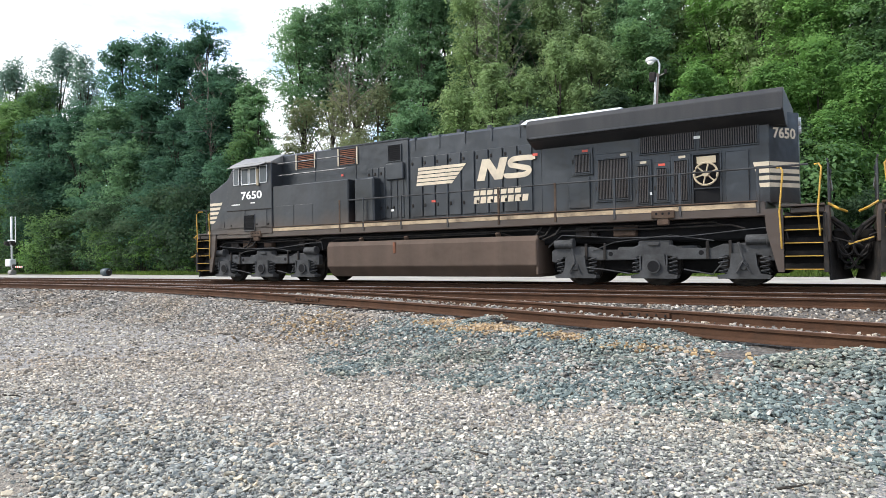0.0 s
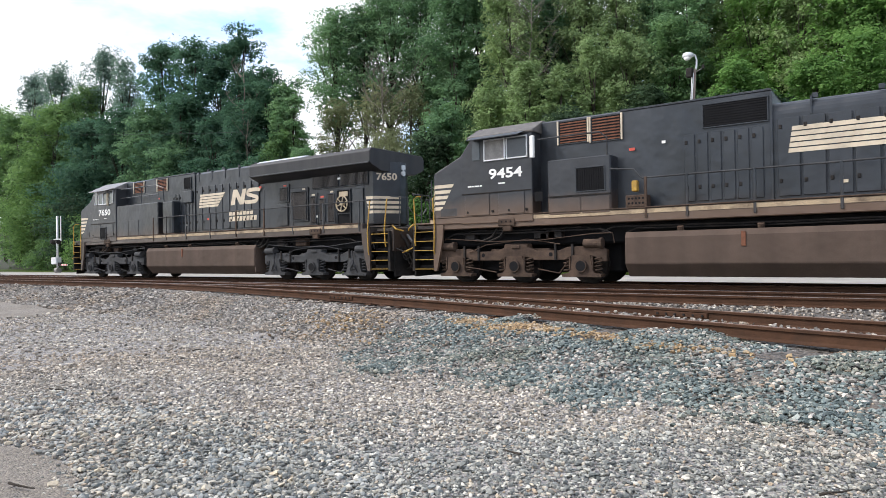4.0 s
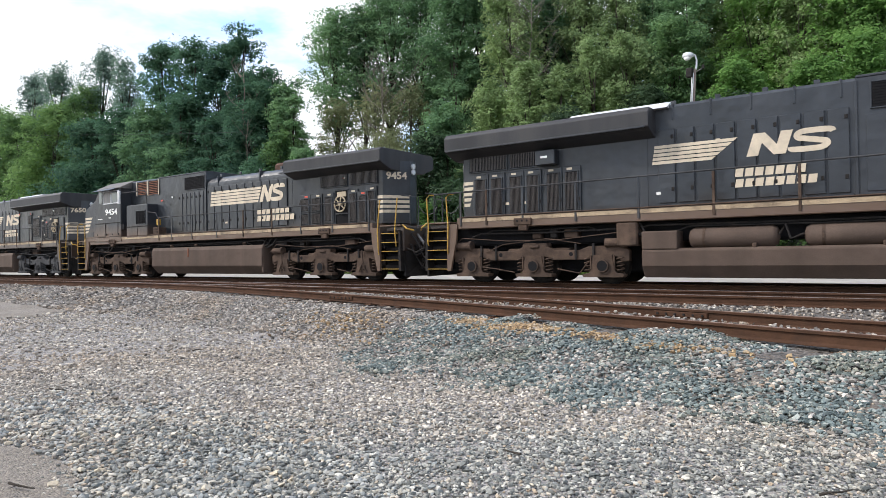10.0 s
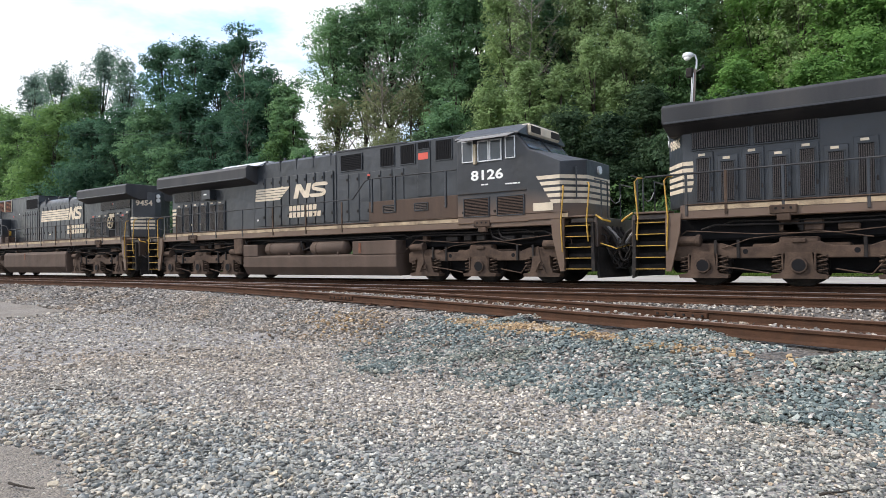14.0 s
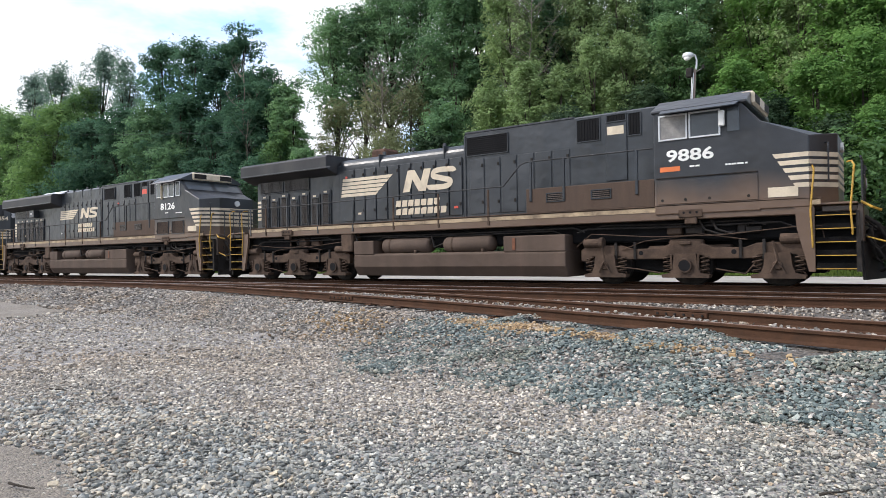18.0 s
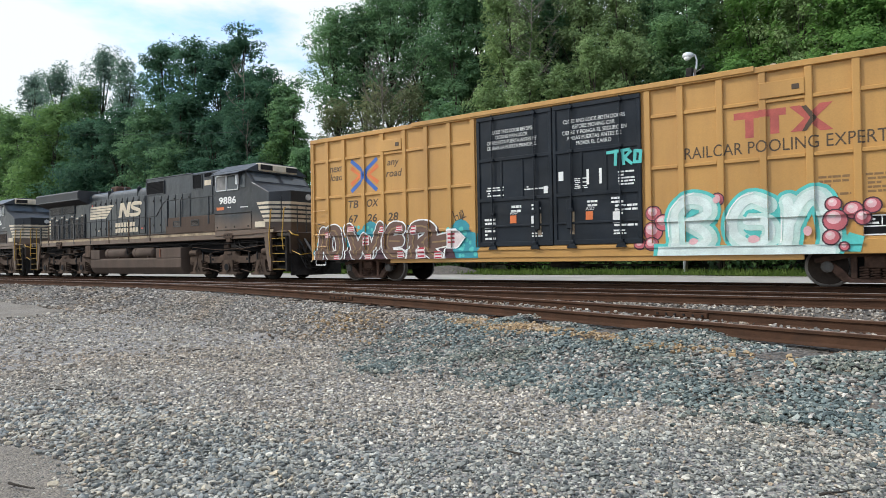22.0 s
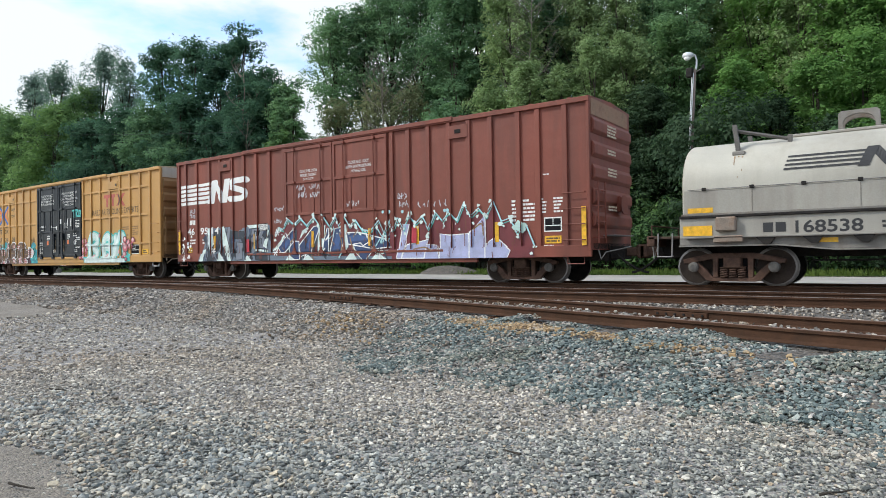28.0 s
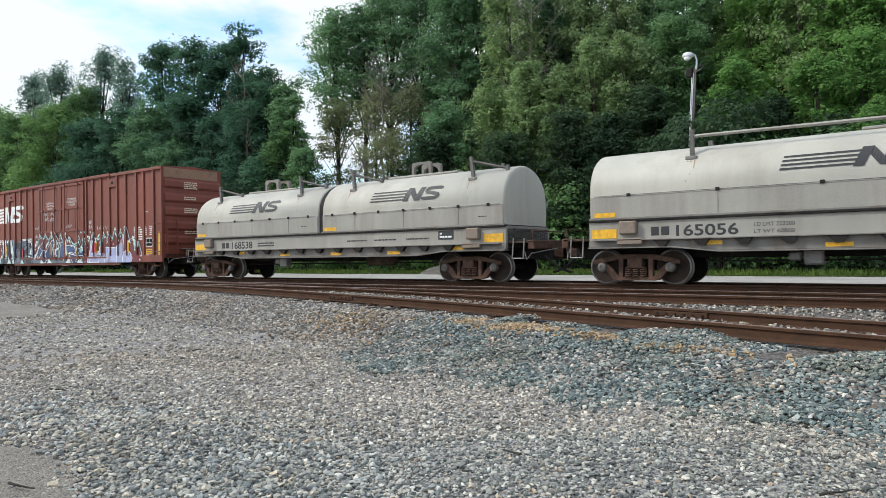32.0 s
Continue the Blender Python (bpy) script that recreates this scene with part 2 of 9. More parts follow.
AMBER = mat("amber_boxcar_paint", (0.495, 0.265, 0.072), 0.5, vary=0.12, scale=0.7, dirt=(0.3, 0.15, 0.05), dirt_amount=0.4, dirt_scale=0.9, bump=0.03, streak=True, dent=0.12)
# Darker than the sides: shade on the car's ends painted in, plus grime.
AMBER_END = mat("shaded_grimy_amber_end_paint", (0.25, 0.14, 0.055), 0.65, vary=0.25, scale=1.5, dirt=(0.08, 0.045, 0.025), dirt_amount=0.7, dirt_scale=1.5, bump=0.03, streak=True)
AMBER_ROOF = mat("weathered_boxcar_roof", (0.45, 0.36, 0.24), 0.6, vary=0.2, scale=2)
DOORBLACK = mat("black_plug_door_paint", (0.010, 0.014, 0.020), 0.4, vary=0.35, scale=1.2, dirt=(0.03, 0.031, 0.033), dirt_amount=0.4, dirt_scale=1.6, bump=0.03, dent=0.25, spec=0.25)
OXIDE = mat("oxide_brown_boxcar_paint", (0.2, 0.05, 0.03), 0.6, vary=0.2, scale=1.1, dirt=(0.085, 0.03, 0.02), dirt_amount=0.65, dirt_scale=1.0, bump=0.03, streak=True, dent=0.2)
COILGREY = mat("light_grey_cover_paint", (0.415, 0.395, 0.34), 0.55, vary=0.1, scale=0.8, dirt=(0.27, 0.235, 0.19), dirt_amount=0.55, dirt_scale=1.1, bump=0.02, streak=True, dent=0.15)
COILSIDE = mat("grimy_grey_sill_paint", (0.225, 0.21, 0.19), 0.6, vary=0.18, scale=1.5, dirt=(0.16, 0.12, 0.09), dirt_amount=0.9, dirt_scale=2.0, bump=0.04, streak=True, spec=0.15)
CHARCOAL = mat("charcoal_lettering", (0.028, 0.028, 0.03), 0.6, vary=0.15, scale=6, bump=0.0)
FADEDRED = mat("faded_red_lettering", (0.42, 0.09, 0.07), 0.6, vary=0.2, scale=3, bump=0.0)
BROWNTEXT = mat("brown_black_lettering", (0.07, 0.045, 0.025), 0.6, vary=0.2, scale=6, bump=0.0)
BLUE = mat("blue_marking", (0.03, 0.12, 0.42), 0.6, vary=0.15, scale=4, bump=0.0)
RAIL = mat("rusty_rail_side", (0.068, 0.035, 0.021), 0.9, vary=0.25, scale=3, dirt=(0.045, 0.028, 0.02), dirt_amount=0.7, dirt_scale=4, bump=0.2, spec=0.15)
RAILTOP = mat("polished_rail_head", (0.42, 0.37, 0.34), 0.32, 0.85, vary=0.15, scale=3, bump=0.02)
RAILDULL = mat("dull_rail_head", (0.2, 0.13, 0.1), 0.55, 0.3, vary=0.2, scale=3, bump=0.05)
TIE = mat("creosoted_tie", (0.055, 0.045, 0.038), 0.9, vary=0.35, scale=5, fine=30, bump=0.4, random_tint=0.25, spec=0.15)
BARK = mat("bark", (0.05, 0.042, 0.034), 0.9, vary=0.3, scale=3, fine=18, bump=0.4, spec=0.15)
POLE = mat("weathered_brown_pole", (0.14, 0.11, 0.09), 0.7, vary=0.25, scale=3)
DEADWOOD = mat("bare_grey_branches", (0.17, 0.15, 0.125), 0.9, vary=0.25, bump=0.2)
ASPHALT = stone_mat("worn_grey_asphalt", [(0.091, 0.0838, 0.0732), (0.247, 0.222, 0.189), (0.169, 0.152, 0.132), (0.325, 0.286, 0.238), (0.208, 0.187, 0.159)], tint=(0.8, 0.76, 0.7), tint_scale=1.3, per="cell", cell=0.014)
ROADMAT = mat("pale_gravel_road", (0.36, 0.34, 0.31), 0.9, vary=0.15, scale=0.5, fine=30, dirt=(0.22, 0.2, 0.17), dirt_amount=0.5, dirt_scale=0.3, bump=0.3)
GRASSMAT = leaf_mat("roadside_grass", (0.055, 0.1, 0.02), (0.16, 0.23, 0.05))
LOTMAT = stone_mat("crushed_stone_lot", [(0.069, 0.069, 0.069), (0.172, 0.167, 0.161), (0.276, 0.259, 0.241), (0.391, 0.368, 0.345), (0.23, 0.19, 0.149)], per="cell", cell=0.022)
BALLASTMAT = stone_mat("ballast_bed", [(0.05, 0.048, 0.045), (0.1, 0.09, 0.08), (0.16, 0.145, 0.13), (0.11, 0.085, 0.065)], per="cell", cell=0.05)
STONES_LOT = stone_mat("mixed_lot_stones", [(0.0518, 0.0567, 0.0551), (0.221, 0.23, 0.212), (0.0994, 0.107, 0.103), (0.356, 0.353, 0.313), (0.162, 0.168, 0.156), (0.497, 0.482, 0.419), (0.124, 0.134, 0.127), (0.27, 0.262, 0.233), (0.605, 0.589, 0.519), (0.356, 0.268, 0.18)], tint=(0.96, 0.9, 0.83), tint_scale=0.35)
STONES_FINE = stone_mat("fine_beige_stones", [(0.0845, 0.0755, 0.0643), (0.35, 0.314, 0.266), (0.193, 0.176, 0.153), (0.531, 0.479, 0.4), (0.278, 0.239, 0.194), (0.713, 0.649, 0.555), (0.139, 0.135, 0.121), (0.435, 0.365, 0.282), (0.713, 0.671, 0.582)], tint=(0.98, 0.9, 0.83), tint_scale=0.3)
STONES_GREY = stone_mat("blue_grey_ballast_stones", [(0.0378, 0.0506, 0.0508), (0.131, 0.167, 0.162), (0.0651, 0.0858, 0.0842), (0.194, 0.237, 0.225), (0.105, 0.134, 0.132), (0.247, 0.275, 0.254), (0.357, 0.38, 0.34)], tint=(1.0, 0.86, 0.7), tint_scale=0.9)
STONES_ROCK = stone_mat("broken_blue_grey_rock", [(0.07, 0.0773, 0.0771), (0.28, 0.304, 0.299), (0.14, 0.155, 0.152), (0.434, 0.435, 0.399), (0.21, 0.228, 0.223), (0.56, 0.497, 0.386), (0.336, 0.345, 0.333), (0.672, 0.635, 0.545)], tint=(1.0, 0.9, 0.78), tint_scale=1.2)
STONES_TAN = stone_mat("rust_stained_ballast_stones", [(0.05, 0.046, 0.042), (0.26, 0.238, 0.21), (0.1, 0.092, 0.084), (0.42, 0.385, 0.34), (0.16, 0.148, 0.136), (0.58, 0.54, 0.48), (0.24, 0.175, 0.115)], tint=(1.0, 0.87, 0.73), tint_scale=0.8)
STONES_OCHRE = stone_mat("ochre_stained_stones", [(0.12, 0.08, 0.05), (0.36, 0.24, 0.12), (0.24, 0.17, 0.1), (0.5, 0.36, 0.2), (0.3, 0.26, 0.22)])
# Darker, bluer tones put the left woods' shade and haze into the leaf colour.
LEAF_E = leaf_mat("blue_green_leaves_painted_shade", (0.032, 0.087, 0.063), (0.11, 0.226, 0.128))
# Lightened olive: sunlight and haze on these trees are part of the colour.
LEAF_D = leaf_mat("olive_leaves_painted_sun_haze", (0.138, 0.208, 0.098), (0.325, 0.45, 0.19))
LEAF_A = leaf_mat("maple_green_leaves", (0.0855, 0.176, 0.077), (0.237, 0.386, 0.146))
LEAF_B = leaf_mat("deep_green_leaves", (0.084, 0.176, 0.1), (0.222, 0.38, 0.178))
LEAF_C = leaf_mat("fresh_yellow_green_leaves", (0.074, 0.172, 0.048), (0.205, 0.375, 0.1))
# The lighter tone paints sunlight on the maples; some blue stands for haze.
LEAF_M = leaf_mat("maple_leaves_painted_sunlight", (0.052, 0.122, 0.06), (0.2, 0.335, 0.108))
# Very dark greens: the deep shade of the understorey is in the leaf colour.
LEAF_K = leaf_mat("leaves_with_painted_shade", (0.02, 0.046, 0.027), (0.075, 0.128, 0.062))
# Pale bluish tones paint distance haze into the leaves.
LEAF_W = leaf_mat("pale_leaves_painted_haze", (0.125, 0.2, 0.172), (0.228, 0.338, 0.251))
LEAF_S = leaf_mat("dry_grey_green_leaves", (0.137, 0.161, 0.084), (0.248, 0.283, 0.144))
# The dark depth of the woods is put into the floor's colour.
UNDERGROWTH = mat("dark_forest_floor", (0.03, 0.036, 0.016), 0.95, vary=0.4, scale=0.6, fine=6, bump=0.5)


# ---- mesh helpers ----
class Shape:
    """Vertices and faces of one part, gathered from simple forms."""

    def __init__(self):
        self.v, self.f, self.mi, self.ink = [], [], [], 0

    def add(self, v, f):
        k = len(self.v)
        self.v += [tuple(p) for p in v]
        self.f += [tuple(i + k for i in q) for q in f]
        self.mi += [self.ink] * len(f)
        return self

    def box(self, x0, x1, y0, y1, z0, z1, b=0.0):
        """A box, its edges chamfered by b."""
        x0, x1 = min(x0, x1), max(x0, x1)
        y0, y1 = min(y0, y1), max(y0, y1)
        z0, z1 = min(z0, z1), max(z0, z1)
        if b <= 0:
            v = [(x, y, z) for x in (x0, x1) for y in (y0, y1) for z in (z0, z1)]
            return self.add(v, [(0, 1, 3, 2), (4, 6, 7, 5), (0, 4, 5, 1), (2, 3, 7, 6), (0, 2, 6, 4), (1, 5, 7, 3)])
        b = min(b, (x1 - x0) / 2.01, (y1 - y0) / 2.01, (z1 - z0) / 2.01)
        v, idx = [], {}
        for i, x in enumerate((x0, x1)):
            for j, y in enumerate((y0, y1)):
                for k, z in enumerate((z0, z1)):
                    sx, sy, sz = b * (1 - 2 * i), b * (1 - 2 * j), b * (1 - 2 * k)
                    for a, p in enumerate(((x, y + sy, z + sz), (x + sx, y, z + sz), (x + sx, y + sy, z))):
                        idx[i, j, k, a] = len(v)
                        v.append(p)
        f = []
        for i in (0, 1):
            q = [idx[i, 0, 0, 0], idx[i, 0, 1, 0], idx[i, 1, 1, 0], idx[i, 1, 0, 0]]
            f.append(q if i == 0 else q[::-1])
            f[-1] = f[-1][::-1] if False else f[-1]
            q = [idx[0, i, 0, 1], idx[1, i, 0, 1], idx[1, i, 1, 1], idx[0, i, 1, 1]]
            f.append(q if i == 0 else q[::-1])
            q = [idx[0, 0, i, 2], idx[0, 1, i, 2], idx[1, 1, i, 2], idx[1, 0, i, 2]]
            f.append(q if i == 0 else q[::-1])
        for i in (0, 1):
            for j in (0, 1):
                f.append((idx[i, j, 0, 0], idx[i, j, 1, 0], idx[i, j, 1, 1], idx[i, j, 0, 1]))
                f.append((idx[i, 0, j, 0], idx[i, 1, j, 0], idx[i, 1, j, 2], idx[i, 0, j, 2]))
                f.append((idx[0, i, j, 1], idx[1, i, j, 1], idx[1, i, j, 2], idx[0, i, j, 2]))
                for k in (0, 1):
                    f.append((idx[i, j, k, 0], idx[i, j, k, 1], idx[i, j, k, 2]))
        return self.add(v, f)

    def prism(self, poly, y0, y1):
        """A polygon in (x, z) drawn out from y0 to y1."""
        n = len(poly)
        v = [(x, y0, z) for x, z in poly] + [(x, y1, z) for x, z in poly]
        f = [tuple(range(n)), tuple(range(2 * n - 1, n - 1, -1))] + [(i, i + n, (i + 1) % n + n, (i + 1) % n) for i in range(n)]
        return self.add(v, f)

    def bar(self, poly, x0, x1):
        """A polygon in (y, z) drawn out from x0 to x1."""
        n = len(poly)
        v = [(x0, y, z) for y, z in poly] + [(x1, y, z) for y, z in poly]
        f = [tuple(range(n)), tuple(range(2 * n - 1, n - 1, -1))] + [(i, i + n, (i + 1) % n + n, (i + 1) % n) for i in range(n)]
        return self.add(v, f)

    def tube(self, pts, r, n=8, r1=None, closed=True):
        """A round bar along points."""
        pts = [Vector(p) for p in pts]
        v, f = [], []
        for i, p in enumerate(pts):
            d = (pts[min(i + 1, len(pts) - 1)] - pts[max(i - 1, 0)]).normalized()
            a = d.cross(Vector((0, 0, 1)) if abs(d.z) < 0.9 else Vector((1, 0, 0))).normalized()
            c = d.cross(a)
            rr = r if r1 is None else r + (r1 - r) * i / (len(pts) - 1)
            v += [p + a * rr * math.cos(math.tau * k / n) + c * rr * math.sin(math.tau * k / n) for k in range(n)]
        for i in range(len(pts) - 1):
            f += [(i * n + k, i * n + (k + 1) % n, (i + 1) * n + (k + 1) % n, (i + 1) * n + k) for k in range(n)]
        if closed:
            m = (len(pts) - 1) * n
            f += [tuple(range(n - 1, -1, -1)), tuple(range(m, m + n))]
        return self.add(v, f)

    def lathe(self, centre, axis, profile, n=20, caps=True):
        """A profile of (offset along the axis, radius) turned about the axis 'x' or 'y'."""
        cx, cy, cz = centre
        v, f = [], []
        for o, r in profile:
            for k in range(n):
                a = math.tau * k / n
                v.append((cx + r * math.cos(a), cy + o, cz + r * math.sin(a)) if axis == "y" else (cx + o, cy + r * math.cos(a), cz + r * math.sin(a)))
        for i in range(len(profile) - 1):
            f += [(i * n + k, i * n + (k + 1) % n, (i + 1) * n + (k + 1) % n, (i + 1) * n + k) for k in range(n)]
        m = (len(profile) - 1) * n
        if caps:
            f += [tuple(range(n - 1, -1, -1)), tuple(range(m, m + n))]
        return self.add(v, f)

    def mesh(self, name):
        me = bpy.data.meshes.new(name)
        me.from_pydata(self.v, [], self.f)
        if any(self.mi) and len(self.mi) == len(self.f):
            me.polygons.foreach_set("material_index", np.array(self.mi, np.int32))
        bm = bmesh.new()
        bm.from_mesh(me)
        bmesh.ops.recalc_face_normals(bm, faces=bm.faces)
        bm.to_mesh(me)
        bm.free()
        return me


def S():
    return Shape()


def part(name, shape, material, parent, label="", bevel=0.0, smooth=False, at=None):
    me = shape.mesh(name) if isinstance(shape, Shape) else shape
    if material and not me.materials:
        for k in material if isinstance(material, tuple) else (material,):
            me.materials.append(k)
    if smooth:
        for p in me.polygons:
            p.use_smooth = True
    ob = new(name, me)
    ob.parent = parent
    if at:
        ob.location = at
    if bevel:
        b = ob.modifiers.new("bevel", "BEVEL")
        b.width, b.segments, b.limit_method, b.angle_limit = bevel, 2, "ANGLE", radians(35)
    if label:
        tagged(ob, label)
    return ob


def thing(name, at, label, category, group="", kind=""):
    e = new(name)
    e.location = at
    return tagged(e, label, category, group, kind)


def solid(name, shape, material, label, category, kind="", at=(0, 0, 0), bevel=0.0, smooth=False, group=""):
    """A thing of one mesh."""
    ob = part(name, shape, material, None, bevel=bevel, smooth=smooth, at=at)
    return tagged(ob, label, category, group, kind)


GLYPHS = {}


def lettering(name, words, x0, x1, z0, z1, y, material, parent, lean=0.0, label="", bold=0.0, ribs=None):
    """Words painted on a side that faces -y, fitted between x0..x1 and z0..z1; ribs: posts and depths of a ribbed side."""
    key = (words, bold)
    if key not in GLYPHS:
        cu = bpy.data.curves.new("words", "FONT")
        cu.body = words
        cu.resolution_u = 3
        cu.offset = bold
        tmp = bpy.data.objects.new("words", cu)
        me = bpy.data.meshes.new_from_object(tmp)
        GLYPHS[key] = ([tuple(v.co) for v in me.vertices], [tuple(p.vertices) for p in me.polygons])
        bpy.data.objects.remove(tmp)
        bpy.data.meshes.remove(me)
        bpy.data.curves.remove(cu)
    v, f = GLYPHS[key]
    ax, bx = min(p[0] for p in v), max(p[0] for p in v)
    ay, by = min(p[1] for p in v), max(p[1] for p in v)
    kx, kz = (x1 - x0 - abs(lean)) / (bx - ax), (z1 - z0) / (by - ay)
    w = [(x0 + (p[0] - ax) * kx + lean * (p[1] - ay) / (by - ay), y, z0 + (p[1] - ay) * kz) for p in v]
    if ribs:
        return part(name, sprayed([[(w[i][0], w[i][2]) for i in q] for q in f], *ribs, step=0.0), material, parent, label)
    me = bpy.data.meshes.new(name)
    me.from_pydata(w, [], [q for q in f])
    return part(name, me, material, parent, label)


def flat(polys, y):
    """Painted shapes in (x, z) on a side that faces -y."""
    sh = S()
    for k, p in enumerate(polys):
        sh.add([(x, y - 0.00003 * k, z) for x, z in p], [tuple(range(len(p)))])
    return sh


def smooth_path(pts, n=5):
    """A rounded line through points."""
    out = []
    for i in range(len(pts) - 1):
        p0, p1, p2, p3 = pts[max(i - 1, 0)], pts[i], pts[i + 1], pts[min(i + 2, len(pts) - 1)]
        for k in range(n):
            t = k / n
            out.append(tuple(0.5 * (2 * b + (c - a) * t + (2 * a - 5 * b + 4 * c - d) * t * t + (3 * b - a - 3 * c + d) * t ** 3) for a, b, c, d in zip(p0, p1, p2, p3)))
    return out + [tuple(pts[-1])]


def ribbon(pts, w):
    """A stripe of width w along points, as quads that share their edges."""
    rails = []
    for i, p in enumerate(pts):
        a, b = pts[max(i - 1, 0)], pts[min(i + 1, len(pts) - 1)]
        d = math.hypot(b[0] - a[0], b[1] - a[1]) or 1e-6
        nx_, nz_ = -(b[1] - a[1]) / d * w / 2, (b[0] - a[0]) / d * w / 2
        rails.append(((p[0] + nx_, p[1] + nz_), (p[0] - nx_, p[1] - nz_)))
    return [[a[0], b[0], b[1], a[1]] for a, b in zip(rails[:-1], rails[1:])]


def emblem_shapes(x0, x1, z0, z1, lean):
    """The slanted zigzag and the double bend of the road's emblem, as convex pieces."""
    w, h = x1 - x0 - lean * (z1 - z0), z1 - z0

    def at(u, v):
        return (x0 + w * u + lean * h * v, z0 + h * v)

    out = [[at(*p) for p in q] for q in (((0, 0), (0.15, 0), (0.15, 1), (0, 1)), ((0.15, 1), (0.15, 0.56), (0.35, 0), (0.35, 0.44)), ((0.35, 0), (0.5, 0), (0.5, 1), (0.35, 1)))]
    bend = [(1.0, 0.76), (0.97, 0.85), (0.88, 0.88), (0.68, 0.88), (0.6, 0.84), (0.57, 0.73), (0.6, 0.61), (0.68, 0.56), (0.86, 0.45), (0.95, 0.39), (0.98, 0.28), (0.94, 0.16), (0.86, 0.12), (0.64, 0.12), (0.56, 0.15), (0.54, 0.24)]
    return out + ribbon(smooth_path([at(*p) for p in bend], 3), h * 0.24)


def clip(poly, a, b):
    """The stretch a..b in x of a polygon."""
    for edge, sign in ((a, 1), (b, -1)):
        out = []
        for i, p in enumerate(poly):
            q = poly[(i + 1) % len(poly)]
            inp, inq = (p[0] - edge) * sign >= 0, (q[0] - edge) * sign >= 0
            if inp:
                out.append(p)
            if inp != inq:
                u = (edge - p[0]) / (q[0] - p[0])
                out.append((edge, p[1] + (q[1] - p[1]) * u))
        poly = out
        if len(poly) < 3:
            return []
    return poly


def sprayed(polys, bounds, y_post, y_panel, lift=0.004, bands=(), inks=None, step=0.00006):
    """Paint over a ribbed side: proud on the posts (bounds: x0, x1 of each) and on level ribs (bands: z0, z1, y), set back between."""
    sh = S()
    cuts = []
    last = -99.0
    for a, b, *own in bounds:
        cuts += [(last, a, y_panel, False), (a, b, own[0] if own else y_post, True)]
        last = b
    cuts.append((last, 99.0, y_panel, False))
    levels, low = [], -9.0 if not bands else bands[0][0]
    for z0, z1, y, over in bands:
        levels += [(low, z0, None, False), (z0, z1, y, over)]
        low = z1
    levels.append((low, 99.0, None, False))
    for k, p in enumerate(polys):
        sh.ink = inks[k] if inks else 0
        for z0, z1, yb, over in levels:
            q = p if not bands else [(x, z) for z, x in clip([(z, x) for x, z in p], z0, z1)]
            if not q:
                continue
            for a, b, y, post in cuts:
                c = clip(q, a, b)
                if c:
                    yy = y if yb is None or (post and not over) else yb
                    sh.add([(x, yy - lift - step * k, z) for x, z in c], [tuple(range(len(c)))])
    return sh


# ---- ground ----
def smooth01(t):
    t = np.clip(t, 0, 1)
    return t * t * (3 - 2 * t)


def rail_b_y(x):
    """The near rail of the diverging track."""
    x = np.asarray(x, float)
    c = np.clip(x, -22.5, 30)
    y = -0.0047 * c * c - 0.3056 * c + 8.381
    return np.where(x < -22.5, 12.90 + 0.08 * smooth01((-22.5 - x) / 6), y)


def rail_drop(x):
    return -0.1 * np.clip((np.asarray(x, float) + 17) / 16, 0, 1)


def ground_z(x, y):
    x, y = np.asarray(x, float), np.asarray(y, float)
    d = rail_b_y(x) - y
    lot = -0.62 + 0.03 * np.sin(x * 0.9 + y * 0.5) + 0.02 * np.sin(x * 2.3 - y * 1.7) + 0.16 * smooth01((-x - 14) / 30)
    front = -0.232 + rail_drop(x) * 1.0 + (lot + 0.232 - rail_drop(x)) * smooth01((d - 0.75) / 2.3)
    bed = -0.205 + rail_drop(x) * smooth01((12.6 - y) / 2.5)
    z = np.where(d > 0, front, bed)
    z = np.where(y > 19.2, -0.205 - 0.2 * smooth01((y - 19.2) / 2.0), z)
    return np.where(y > 38, -0.405 + 0.22 * (np.minimum(y, 120) - 38), z)


def axis(parts):
    out = []
    for a, b, n in parts:
        out += list(np.linspace(a, b, n, endpoint=False))
    return np.array(out + [parts[-1][1]])


gx = axis([(-1500, -200, 8), (-200, -60, 20), (-60, -16, 44), (-16, 4, 80), (4, 40, 24), (40, 1500, 16)])
gy = axis([(-1500, -20, 10), (-20, 0, 10), (0, 16, 90), (16, 24, 32), (24, 46, 22), (46, 130, 30), (130, 1500, 8)])
GX, GY = np.meshgrid(gx, gy)
GZ = ground_z(GX, GY)
nx, ny = len(gx), len(gy)
me = bpy.data.meshes.new("ground")
quads = [(j * nx + i, j * nx + i + 1, (j + 1) * nx + i + 1, (j + 1) * nx + i) for j in range(ny - 1) for i in range(nx - 1)]
me.from_pydata(np.stack([GX.ravel(), GY.ravel(), GZ.ravel()], 1).tolist(), [], quads)
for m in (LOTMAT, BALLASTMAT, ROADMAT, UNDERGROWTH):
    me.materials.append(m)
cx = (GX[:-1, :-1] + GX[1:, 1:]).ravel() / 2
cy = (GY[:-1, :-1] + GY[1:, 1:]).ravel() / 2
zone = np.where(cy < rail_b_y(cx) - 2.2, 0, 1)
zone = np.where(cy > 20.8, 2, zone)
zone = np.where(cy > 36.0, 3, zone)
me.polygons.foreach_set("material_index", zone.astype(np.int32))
me.polygons.foreach_set("use_smooth", np.ones(len(quads), bool))
ground = tagged(new("ground", me), "grey crushed stone lot, ballast and gravel road", "ground", kind="structure")


